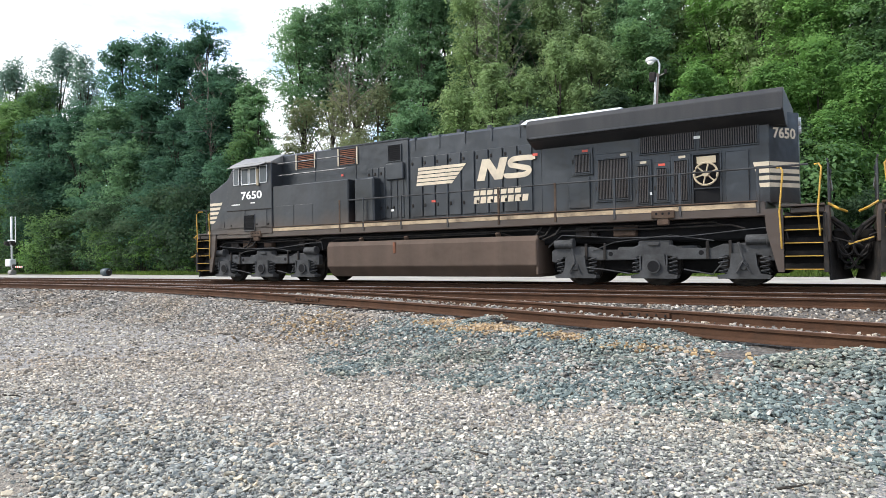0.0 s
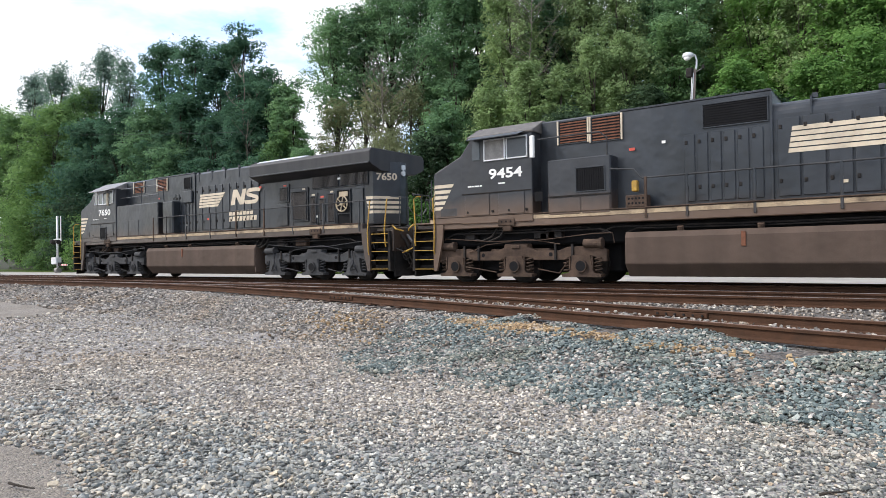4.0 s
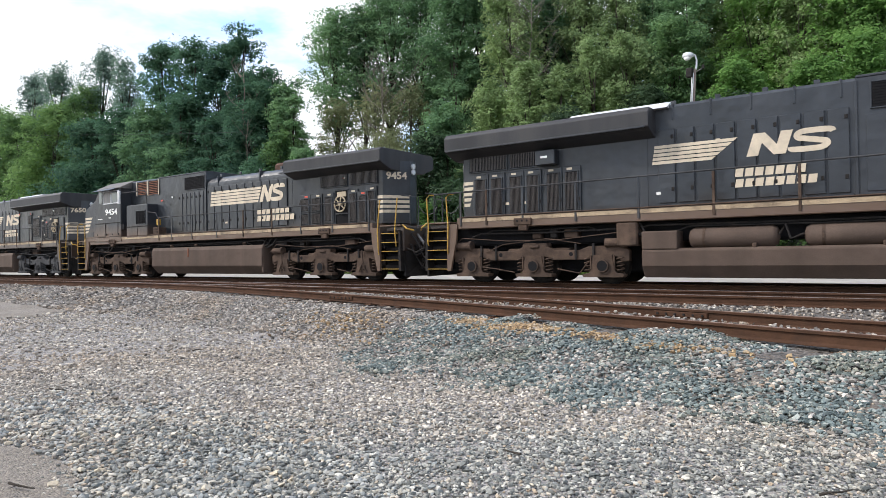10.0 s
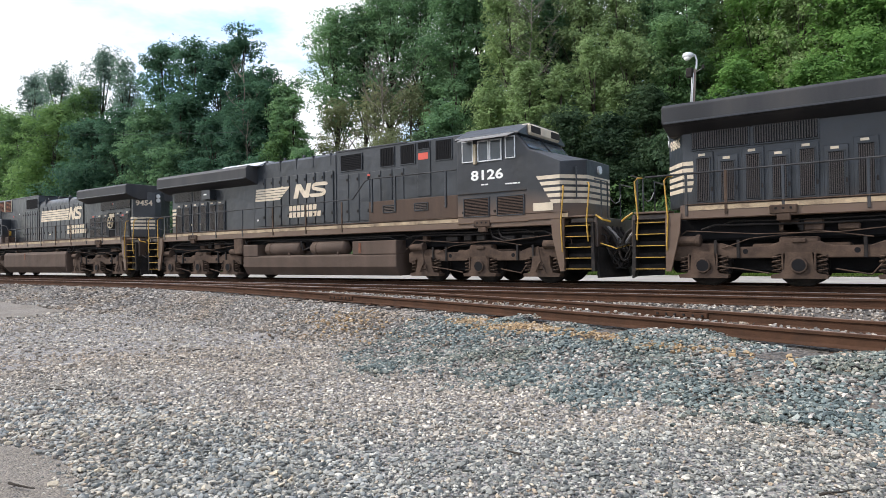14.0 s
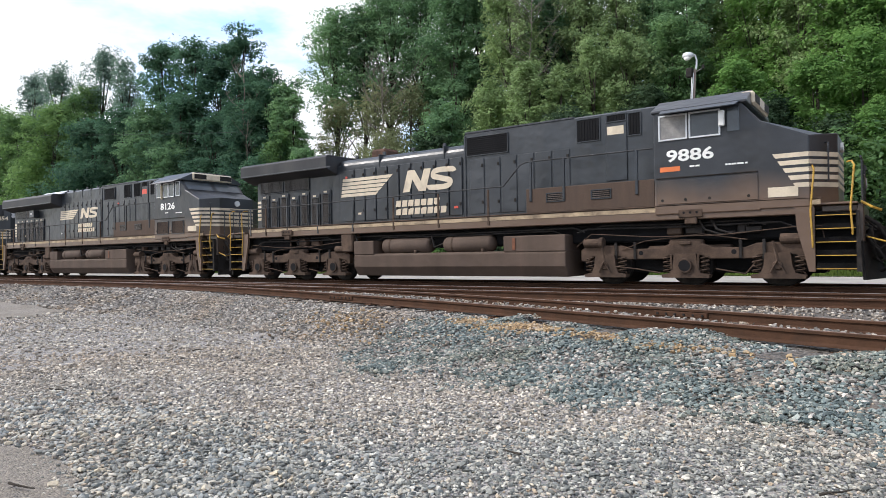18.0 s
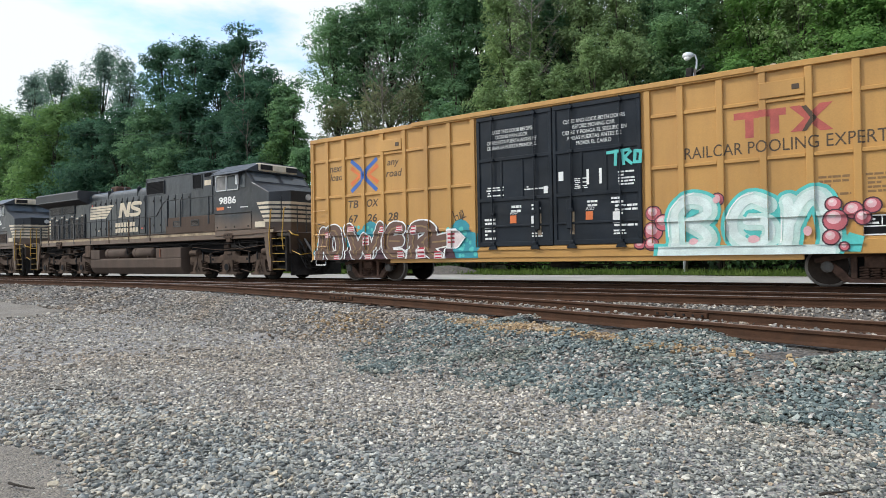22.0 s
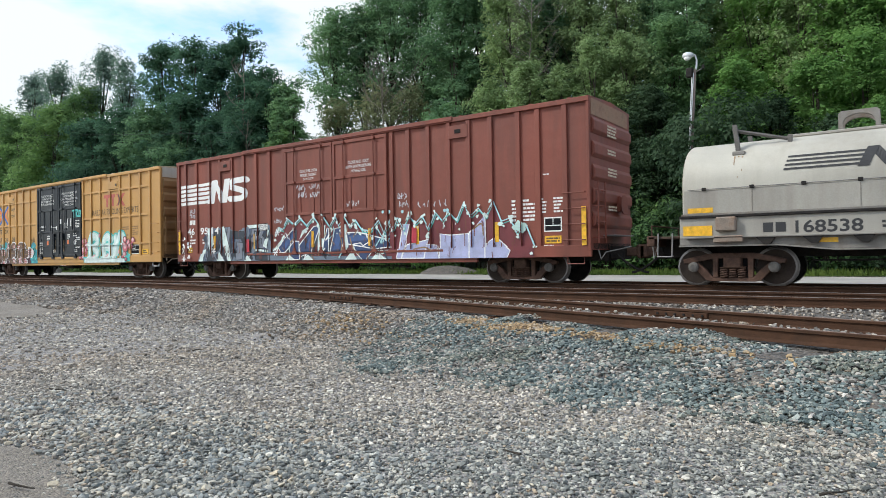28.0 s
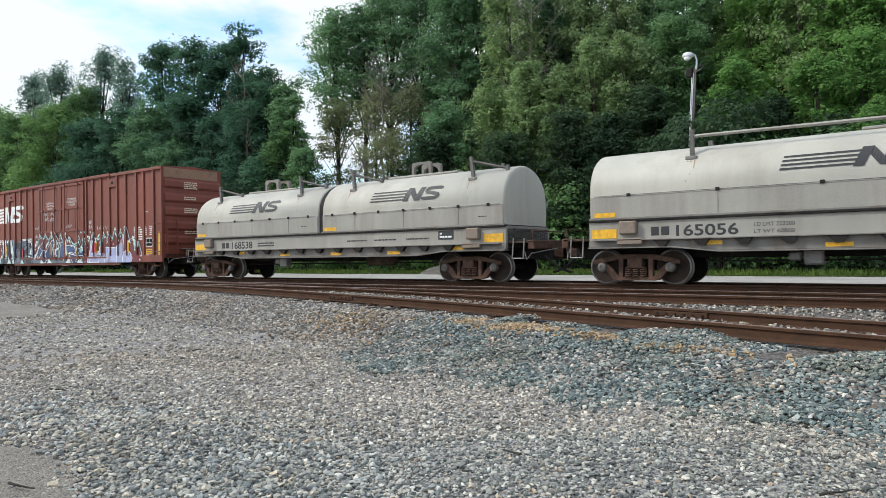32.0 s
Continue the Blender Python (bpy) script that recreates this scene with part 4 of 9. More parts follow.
TREE_KINDS = {
    "a": (LEAF_A, 0.08, 95, 6.0, 0.0, "tall leafy maple with a full green crown"),
    "b": (LEAF_B, 0.08, 95, 6.0, 0.0, "large dark green broadleaf tree"),
    "c": (LEAF_C, 0.05, 90, 6.0, 0.1, "fresh yellow-green young maple"),
    "d": (LEAF_D, 0.08, 95, 5.6, 0.45, "tall olive-green broadleaf tree, sunlight painted into its leaves"),
    "e": (LEAF_E, 0.05, 95, 6.0, 0.0, "broadleaf tree with shade painted into its blue-green leaves"),
    "m": (LEAF_M, 0.05, 100, 6.0, 0.1, "broad maple with sunlight painted into the lighter leaves of its dark crown"),
    "w": (LEAF_W, 0.2, 80, 4.2, 0.9, "tall tree with feathery upright tips, haze painted into its leaves"),
    "h": (LEAF_B, 0.5, 80, 5.6, 0.0, "tall tree whose crown begins high above bare limbs"),
    "s": (LEAF_S, 0.05, 70, 3.4, 0.2, "thin greyish tree with sparse leaves and gaps"),
    "k": (LEAF_K, 0.05, 95, 6.0, 0.0, "tree with deep shade painted into its green leaves"),
    "far": (LEAF_K, 0.05, 60, 4.4, 0.0, "tree standing back in the woods, shade painted into its leaves"),
}
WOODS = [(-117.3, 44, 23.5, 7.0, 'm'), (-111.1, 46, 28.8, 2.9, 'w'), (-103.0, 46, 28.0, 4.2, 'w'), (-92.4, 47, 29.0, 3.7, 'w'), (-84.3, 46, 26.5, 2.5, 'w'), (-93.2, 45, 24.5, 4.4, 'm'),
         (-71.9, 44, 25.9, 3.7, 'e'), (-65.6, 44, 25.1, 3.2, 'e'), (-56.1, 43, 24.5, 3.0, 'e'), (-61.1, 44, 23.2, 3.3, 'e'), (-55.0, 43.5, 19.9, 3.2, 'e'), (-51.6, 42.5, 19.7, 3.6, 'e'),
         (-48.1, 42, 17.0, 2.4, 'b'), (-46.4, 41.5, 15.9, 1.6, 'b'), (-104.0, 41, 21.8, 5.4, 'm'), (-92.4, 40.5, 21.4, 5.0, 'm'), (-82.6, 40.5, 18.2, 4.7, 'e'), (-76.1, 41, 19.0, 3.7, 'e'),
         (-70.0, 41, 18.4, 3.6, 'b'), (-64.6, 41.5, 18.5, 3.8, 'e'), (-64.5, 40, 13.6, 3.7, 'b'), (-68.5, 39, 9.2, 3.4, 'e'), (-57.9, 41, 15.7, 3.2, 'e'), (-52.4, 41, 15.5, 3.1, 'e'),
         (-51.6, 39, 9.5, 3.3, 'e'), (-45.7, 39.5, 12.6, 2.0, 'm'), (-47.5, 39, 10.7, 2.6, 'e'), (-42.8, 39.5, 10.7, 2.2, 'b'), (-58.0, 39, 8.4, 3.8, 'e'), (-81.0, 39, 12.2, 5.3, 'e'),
         (-94.8, 39, 13.4, 5.8, 'm'), (-46.1, 47, 24.2, 3.6, 'h'), (-43.2, 48, 24.1, 3.3, 'h'), (-40.7, 49, 25.5, 4.0, 'h'), (-37.6, 50, 25.9, 4.3, 'h'), (-31.9, 47, 23.8, 3.2, 'b'),
         (-30.8, 50, 24.9, 3.7, 'b'), (-25.4, 46, 22.4, 3.0, 'd'), (-24.3, 50, 23.1, 3.4, 'b'), (-20.2, 48, 21.3, 2.9, 'd'), (-17.1, 47, 19.9, 3.0, 'd'), (-15.5, 50, 20.7, 3.1, 'b'),
         (-12.2, 48, 19.1, 2.9, 'b'), (-10.2, 50, 19.2, 2.9, 'd'), (-7.5, 48, 18.2, 3.0, 'c'), (-5.0, 47, 17.1, 2.8, 'd'), (-2.7, 46, 16.6, 2.7, 'c'), (-0.7, 46, 15.8, 2.6, 'c'),
         (1.4, 46, 15.5, 2.9, 'a'), (3.7, 46, 14.9, 2.8, 'b'), (-38.4, 44, 15.4, 2.8, 's'), (-42.0, 43, 14.2, 2.6, 's'), (-33.7, 43, 14.6, 2.5, 's'), (-28.6, 41, 12.3, 2.6, 'b'),
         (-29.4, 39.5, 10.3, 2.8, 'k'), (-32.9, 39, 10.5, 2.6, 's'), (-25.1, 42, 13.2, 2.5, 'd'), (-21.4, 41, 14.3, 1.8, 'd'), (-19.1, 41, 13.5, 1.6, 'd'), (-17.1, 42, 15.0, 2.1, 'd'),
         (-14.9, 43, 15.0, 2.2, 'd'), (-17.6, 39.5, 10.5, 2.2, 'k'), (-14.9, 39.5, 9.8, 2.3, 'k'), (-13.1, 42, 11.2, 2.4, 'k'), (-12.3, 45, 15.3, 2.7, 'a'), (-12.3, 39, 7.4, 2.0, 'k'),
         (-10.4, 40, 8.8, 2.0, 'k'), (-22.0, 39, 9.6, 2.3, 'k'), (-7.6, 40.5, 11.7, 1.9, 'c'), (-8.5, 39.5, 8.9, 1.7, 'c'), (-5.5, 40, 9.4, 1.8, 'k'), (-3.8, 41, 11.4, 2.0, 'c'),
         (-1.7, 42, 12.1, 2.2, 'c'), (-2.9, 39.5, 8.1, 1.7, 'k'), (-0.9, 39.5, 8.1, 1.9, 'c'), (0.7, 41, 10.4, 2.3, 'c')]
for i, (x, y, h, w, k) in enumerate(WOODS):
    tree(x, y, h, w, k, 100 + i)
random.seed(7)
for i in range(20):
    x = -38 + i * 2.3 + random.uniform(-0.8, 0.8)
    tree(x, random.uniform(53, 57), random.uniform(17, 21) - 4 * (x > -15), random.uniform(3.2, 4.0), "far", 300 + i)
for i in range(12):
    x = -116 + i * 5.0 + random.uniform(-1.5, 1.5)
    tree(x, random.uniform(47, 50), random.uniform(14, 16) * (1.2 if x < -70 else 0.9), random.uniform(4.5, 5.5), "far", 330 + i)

# The first shrub takes the leaf colour that has shade painted in.
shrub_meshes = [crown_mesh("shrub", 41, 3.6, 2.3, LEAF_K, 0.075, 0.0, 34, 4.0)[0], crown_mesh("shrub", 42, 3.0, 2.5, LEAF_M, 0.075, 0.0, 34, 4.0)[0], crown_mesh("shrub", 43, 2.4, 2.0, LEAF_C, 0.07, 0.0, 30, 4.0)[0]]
stem_shape = S()
for i in range(7):
    a = math.tau * i / 7
    stem_shape.tube([(0.08 * math.cos(a), 0.08 * math.sin(a), 0), (0.4 * math.cos(a), 0.4 * math.sin(a), 0.9), (0.95 * math.cos(a), 0.95 * math.sin(a), 1.9)], 0.035, 5, 0.012)
STEM_MESH = stem_shape.mesh("stem")
STEM_MESH.materials.append(BARK)
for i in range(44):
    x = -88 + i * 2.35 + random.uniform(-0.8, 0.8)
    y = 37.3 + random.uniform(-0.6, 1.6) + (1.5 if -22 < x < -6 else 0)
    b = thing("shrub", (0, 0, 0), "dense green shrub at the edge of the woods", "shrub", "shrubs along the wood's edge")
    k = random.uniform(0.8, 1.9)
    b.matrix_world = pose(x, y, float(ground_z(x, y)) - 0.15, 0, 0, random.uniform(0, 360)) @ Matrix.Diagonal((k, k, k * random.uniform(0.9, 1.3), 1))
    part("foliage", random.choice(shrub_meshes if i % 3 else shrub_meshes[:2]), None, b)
    part("stem", STEM_MESH, None, b)



def bare_tree(x, y, z0, h, seed, label, wide, count=10, stout=1.0):
    """A leafless, forked dead tree."""
    rng = random.Random(seed)
    e = thing("dead_tree", (x, y, z0), label, "tree")
    trunk = S()
    pts, px_ = [], 0.0
    for i in range(10):
        pts.append((px_, 0.05 * i, h * i / 9))
        px_ += rng.uniform(-0.022, 0.022) * h
    trunk.tube(pts, h * 0.0075 * stout, 8, h * 0.002 * stout)
    part("trunk", trunk, DEADWOOD, e, smooth=True)
    for i in range(count):
        z = h * rng.uniform(0.5, 0.97)
        a = rng.uniform(0, math.tau)
        ln = h * rng.uniform(0.1, 0.24) * wide
        k = min(int(z / h * 9), 8)
        b = Vector(pts[k]).lerp(Vector(pts[k + 1]), z / h * 9 - k)
        q = b + Vector((math.cos(a) * ln * 0.7, math.sin(a) * ln * 0.4, ln * 0.65))
        m = b.lerp(q, 0.5) + Vector((math.cos(a), math.sin(a), -0.2)) * ln * 0.1
        twig = S().tube([b, m, q], h * 0.0024 * stout, 5, h * 0.0008 * stout)
        for _ in range(4):
            q2 = m + Vector((rng.uniform(-1, 1), rng.uniform(-0.6, 0.6), rng.uniform(0.1, 1))) * ln * 0.5
            twig.tube([m, q2], h * 0.0011 * stout, 4, h * 0.0004)
            twig.tube([q.lerp(m, 0.3), q2.lerp(q, 0.6) + Vector((0, 0, 0.1 * ln))], h * 0.0009 * stout, 4, h * 0.0004)
        part("branch", twig, DEADWOOD, e)
    return e


bare_tree(-52.1, 40.4, 0.0, 19.3, 3, "grey leafless tree standing before the woods", 0.9)
bare_tree(-36.0, 42.0, 0.4, 15.5, 8, "broad leafless tree with tangled grey branches", 1.5, 24)
bare_tree(-34.6, 38.6, -0.4, 9.6, 15, "leaning leafless tree with thin grey twigs", 1.6, 20)
bare_tree(-23.2, 44.2, 0.9, 21.5, 21, "tall leafless tree with a spread of bare twigs", 0.95, 34, 0.5)

# grass along the far side of the road
rng = np.random.default_rng(9)
n = 9000
x = rng.uniform(-70, 6, n)
y = 34.4 + rng.uniform(0, 2.9, n) + 0.5 * np.sin(x * 0.4)
z = ground_z(x, y)
hgt = rng.uniform(0.12, 0.42, n)
a = rng.uniform(0, math.pi, n)
w = rng.uniform(0.03, 0.09, n)
lean = rng.normal(0, 0.1, (n, 2))
v = np.stack([np.stack([x - w * np.cos(a), y - w * np.sin(a), z - 0.02], 1), np.stack([x + w * np.cos(a), y + w * np.sin(a), z - 0.02], 1), np.stack([x + lean[:, 0], y + lean[:, 1], z + hgt], 1)], 1).reshape(-1, 3)
me = bpy.data.meshes.new("grass")
me.from_pydata(v.tolist(), [], np.arange(3 * n).reshape(-1, 3).tolist())
me.materials.append(GRASSMAT)
tagged(new("grass", me), "rough green grass along the gravel road", "grass", kind="stuff")
verge = S()
k = 40
vx = np.linspace(-120, 20, k)
verge.add([(float(q), 34.3 + 0.5 * math.sin(q * 0.4), -0.37) for q in vx] + [(float(q), 38.6, -0.2) for q in vx], [(i, i + 1, k + i + 1, k + i) for i in range(k - 1)])
solid("grass_verge", verge, GRASSMAT, "mown green verge behind the gravel road", "grass", kind="structure")

# a heap of gravel beyond the road
heap = S()
for j in range(5):
    for i in range(14):
        a = math.tau * i / 14
        r = (1.0, 0.8, 0.55, 0.3, 0.08)[j] * (1 + 0.12 * math.sin(3 * a + j))
        heap.v.append((2.6 * r * math.cos(a), 1.2 * r * math.sin(a), (0, 0.3, 0.55, 0.7, 0.76)[j] * 0.75))
for j in range(4):
    for i in range(14):
        heap.f.append((j * 14 + i, j * 14 + (i + 1) % 14, (j + 1) * 14 + (i + 1) % 14, (j + 1) * 14 + i))
heap.f.append(tuple(range(4 * 14, 5 * 14)))
solid("gravel_heap", heap, BALLASTMAT, "low heap of grey gravel beside the road", "gravel", at=(-24.6, 35.2, -0.42), smooth=True)


# ---- lamp, crossing signal, wires ----
def lamp_post():
    e = thing("street_lamp", (-9.67, 36.6, -0.36), "tall metal pole with a hooded floodlight and conduit", "street lamp")
    part("pole", S().tube([(0, 0, 0), (0, 0, 5), (0, 0, 9.6)], 0.085, 12, 0.065), POLE, e, smooth=True)
    for o in (-0.1, -0.04):
        part("conduit", S().tube([(o, -0.09, 0), (o, -0.09, 5), (o, -0.08, 9.4)], 0.022, 6), SILVER, e, "bright metal conduit")
    part("arm", S().tube([(0.06, 0, 9.55), (0.06, 0, 10.0), (-0.02, -0.05, 10.22), (-0.2, -0.12, 10.28)], 0.045, 8), SILVER, e)
    head = part("lamp_head", S().lathe((-0.2, -0.15, 10.22), "x", [(-0.36, 0.04), (-0.3, 0.13), (-0.16, 0.17), (0.0, 0.15), (0.14, 0.08)], 14), SILVER, e, "silver hooded lamp head", smooth=True)
    part("lens", S().lathe((-0.22, -0.2, 10.08), "x", [(-0.25, 0.03), (-0.18, 0.1), (-0.05, 0.11), (0.05, 0.05)], 12), WHITE, head, "white glass lens", smooth=True)
    part("photocell", S().box(0.3, 0.42, -0.05, 0.05, 9.55, 9.75, 0.02), DARK, e)
    part("bracket", S().tube([(0.05, 0, 9.45), (0.36, 0, 9.6)], 0.02, 6), STEEL, e)
    part("transformer_box", S().box(-0.38, -0.08, -0.16, 0.1, 9.2, 9.65, 0.04), DARK, e, "small dark box below the lamp")
    e.rotation_euler = (0, radians(3.5), 0)
    e.scale = (1.16, 1.16, 1.16)
    return e


lamp_post()


def crossing_signal():
    e = thing("crossing_signal", (-74.7, 33.0, -0.4), "silver level crossing mast with lights and a raised gate", "railway signal")
    part("base", S().lathe((0, 0, 0.25), "x", [(-0.3, 0.3), (0.3, 0.3)], 12), STEEL, e)
    part("mast", S().tube([(0, 0, 0), (0, 0, 6.0)], 0.11, 10), SILVER, e, smooth=True)
    part("gate_arm", S().box(0.74, 0.88, -0.03, 0.03, 3.4, 6.1, 0.02), SILVER, e, "white raised gate arm")
    mech = part("gate_mechanism", S().box(-0.9, 0.25, -0.3, 0.3, 0.9, 1.65, 0.06), SILVER, e, "grey gate mechanism box")
    part("counterweight", S().box(0.2, 0.8, -0.1, 0.1, 0.7, 1.1, 0.04), DARK, mech)
    for o in (-0.62, 0.55):
        lt = part("light", S().lathe((o, -0.2, 3.3), "y", [(0, 0.26), (0.25, 0.24)], 14), DARK, e, "black crossing light")
        part("lamp_hood", S().lathe((o, -0.42, 3.36), "y", [(0, 0.2), (0.22, 0.2)], 12), DARK, lt)
    part("crossarm", S().box(-0.8, 0.75, -0.06, 0.06, 3.55, 3.68, 0.02), SILVER, e)
    part("bell", S().lathe((0, 0, 6.05), "x", [(-0.12, 0.1), (0.12, 0.1)], 10), SILVER, e)
    arm = part("striped_arm", S().box(0.3, 2.2, -0.04, 0.04, 0.75, 0.92, 0.01), WHITE, e, "red and white striped gate stub")
    for i in range(4):
        part("stripe", S().box(0.45 + i * 0.48, 0.67 + i * 0.48, -0.047, 0.047, 0.745, 0.925), RED, arm)
    return e


crossing_signal()
for px_, h in ((-80.0, 1.0), (-76.4, 0.45)):
    p = thing("marker_post", (px_, 29.0 if h > 0.5 else 28.0, -0.41), "orange plastic delineator post beside the road", "marker post", "orange posts at the crossing")
    part("post", S().tube([(0, 0, 0), (0, 0, h)], 0.07, 10), ORANGE, p)
    part("base", S().tube([(0, 0, 0), (0, 0, 0.06)], 0.2, 10), DARK, p)
wire = S().tube([(-118 + i * 5.5, 36.0, 20.2 - 0.665 * i + 0.006 * (i - 6) ** 2) for i in range(14)], 0.011, 4)
solid("overhead_wire", wire, GREYRUN, "thin grey utility wire before the trees", "cable")
barrel = thing("barrel", (-54.4, 31.4, -0.41), "dark blue-grey barrel lying beside the gravel road", "barrel")
part("body", S().lathe((0, 0, 0.33), "x", [(-0.42, 0.27), (-0.4, 0.32), (-0.15, 0.34), (-0.13, 0.35), (-0.11, 0.34), (0.11, 0.34), (0.13, 0.35), (0.15, 0.34), (0.4, 0.32), (0.42, 0.27)], 18), BARREL, barrel, smooth=True)
part("lid", S().lathe((0.42, 0, 0.33), "x", [(0.0, 0.26), (0.015, 0.25)], 18), DARK, barrel)
part("bung", S().lathe((0.43, 0.0, 0.5), "x", [(0.0, 0.05), (0.03, 0.05)], 10), STEEL, barrel)


# ---- the train ----
CARS, WHEELS = [], []
WHEEL_MESHES = {}


def wheelset(truck, x, r):
    """Two flanged wheels on an axle, turning about its own centre."""
    if r not in WHEEL_MESHES:
        sh = S()
        for sgn in (-1, 1):
            prof = [(sgn * 0.70, r + 0.025), (sgn * 0.735, r + 0.022), (sgn * 0.74, r), (sgn * 0.83, r - 0.008), (sgn * 0.84, r - 0.05), (sgn * 0.80, r - 0.07), (sgn * 0.79, 0.2), (sgn * 0.85, 0.16), (sgn * 0.86, 0.1)]
            sh.ink = 0
            sh.lathe((0, 0, 0), "y", prof[4:], 28)
            sh.ink = 1
            sh.lathe((0, 0, 0), "y", prof[:5], 28, False)
            sh.ink = 2
            sh.lathe((0, 0, 0), "y", [(sgn * 0.705, r), (sgn * 0.71, 0.1)], 28)
            for k in range(5):
                a = math.tau * k / 5
                sh.ink = 2
                sh.box(0.24 * r / 0.46 * math.cos(a) - 0.02, 0.24 * r / 0.46 * math.cos(a) + 0.02, sgn * 0.79, sgn * 0.80, 0.24 * r / 0.46 * math.sin(a) - 0.02, 0.24 * r / 0.46 * math.sin(a) + 0.02)
        sh.ink = 2
        sh.tube([(0, -1.12, 0), (0, 1.12, 0)], 0.085, 12)
        WHEEL_MESHES[r] = sh.mesh("wheelset")
        for m in (WHEEL, TREAD, DARK) if r < 0.5 else (DARK, DARK, DARK):
            WHEEL_MESHES[r].materials.append(m)
    w = part("wheelset", WHEEL_MESHES[r], None, truck)
    w.location = (x, 0, r)
    WHEELS.append((w, x, r))
    return w


def spring(sh, x, y, z0, z1, r, turns=4):
    n = turns * 8
    sh.tube([(x + r * math.cos(math.tau * i / 8), y + r * math.sin(math.tau * i / 8), z0 + (z1 - z0) * i / n) for i in range(n + 1)], 0.018, 5)


LT = {}


def loco_truck(car, x, coat, discs=False):
    """Three-axle truck: cast side frames with pedestals, springs, brake cylinders and pipes."""
    if not LT:
        sh = S()
        half = [(0.4, 1.03), (0.65, 0.93), (1.35, 0.93), (1.6, 1.02), (2.5, 1.04), (2.72, 0.92), (2.72, 0.62), (2.5, 0.60), (2.4, 0.74), (1.65, 0.74), (1.5, 0.66), (0.55, 0.66), (0.4, 0.74)]
        for y0, y1 in ((-1.30, -1.12), (1.12, 1.30)):
            sh.prism(half + [(-x, z) for x, z in half[::-1]], y0, y1)
        for s in (-1, 1):
            sh.box(-1.0, 1.0, s * 0.5, s * 1.1, 0.75, 1.0, 0.05)
        LT["frame"] = sh.mesh("truck")
        pedestal = [(-0.55, 0.2), (0.55, 0.2), (0.57, 0.28), (0.36, 0.32), (0.29, 0.5), (0.26, 0.79), (-0.26, 0.79), (-0.29, 0.5), (-0.36, 0.32), (-0.57, 0.28)]
        bx = S().prism(pedestal, -1.40, -1.10)
        bx.lathe((0, -1.45, 0.5), "y", [(0.0, 0.06), (0.0, 0.10), (0.03, 0.11), (0.03, 0.13), (0.0, 0.14), (0.0, 0.17), (0.06, 0.18)], 16)
        for s in (-1, 1):
            bx.box(s * 0.30, s * 0.34, -1.42, -1.38, 0.4, 0.78, 0.01)
        LT["box"] = bx.mesh("axle_box")
        b2 = S().prism(pedestal, -1.40, -1.10)
        b2.lathe((0.0, -1.43, 0.5), "y", [(0, 0.09), (0.04, 0.12)], 10)
        b2.tube([(-0.15, -1.43, 0.34), (0.0, -1.45, 0.6), (0.15, -1.43, 0.34)], 0.022, 6)
        b2.tube([(0.0, -1.42, 0.6), (-0.1, -1.36, 1.05)], 0.03, 6)
        LT["outer"] = b2.mesh("axle_box")
        # Near-black annulus paints shade into the recess of the bearing cap.
        rg = S().lathe((0, -1.456, 0.5), "y", [(0.0, 0.10), (0.004, 0.14)], 16)
        LT["ring"] = rg.mesh("bearing_ring")
        LT["ring"].materials.append(GRILLE)
        sp = S()
        spring(sp, 0, 0, 0.32, 0.72, 0.10)
        LT["spring"] = sp.mesh("spring")
        cy = S().lathe((0, -1.30, 1.1), "x", [(-0.28, 0.05), (-0.26, 0.12), (0.16, 0.12), (0.18, 0.15), (0.26, 0.15), (0.28, 0.08)], 14)
        LT["cylinder"] = cy.mesh("brake_cylinder")
        pp = S()
        pp.tube([(-2.8, -1.36, 1.02), (-2.4, -1.36, 1.34), (-0.8, -1.36, 1.22), (0.8, -1.36, 1.22), (2.4, -1.36, 1.36), (2.9, -1.36, 1.36), (2.95, -1.36, 1.1)], 0.014, 6)
        pp.tube([(-1.6, -1.33, 0.9), (-1.0, -1.33, 1.12), (0.4, -1.33, 1.26), (1.4, -1.33, 1.1)], 0.014, 6)
        pp.tube([(-1.9, -1.38, 0.5), (-1.2, -1.38, 0.42), (-0.6, -1.38, 0.32)], 0.018, 6)
        pp.tube([(0.7, -1.3, 0.42), (1.35, -1.3, 0.3), (1.6, -1.3, 0.62)], 0.018, 6)
        LT["pipe"] = pp.mesh("brake_pipe")
        for k in ("frame", "box", "outer", "spring", "cylinder", "pipe"):
            LT[k, 0] = LT[k].copy()
            LT[k].materials.append(DUSTY)
            LT[k, 0].materials.append(GREYRUN)
    kit = {k: LT[k] if coat == DUSTY else LT[k, 0] for k in ("frame", "box", "outer", "spring", "cylinder", "pipe")}
    t = part("truck", kit["frame"], None, car, bevel=0.02)
    # Near-black box for the motors, added to fill the truck with painted shade.
    part("motor_case", S().box(-2.95, 2.95, -0.66, 0.66, 0.3, 1.2, 0.08), GRILLE, t)
    t.location = (x, 0, 0)
    for k in (-2.03, 0, 2.03):
        wheelset(t, k, 0.533)
        bx = part("axle_box", kit["box" if k == 0 or discs else "outer"], None, t)
        bx.location = (k, 0, 0)
        if k == 0 or discs:
            part("bearing_ring", LT["ring"], None, bx)
        for s in (-0.44, 0.44):
            part("spring", kit["spring"], None, t).location = (k + s, -1.29, 0)
    part("truck_bolster", S().box(-0.4, 0.4, -1.3, -1.0, 0.98, 1.14, 0.04).box(-0.14, 0.14, -1.34, -1.28, 1.0, 1.1, 0.02), coat, t)
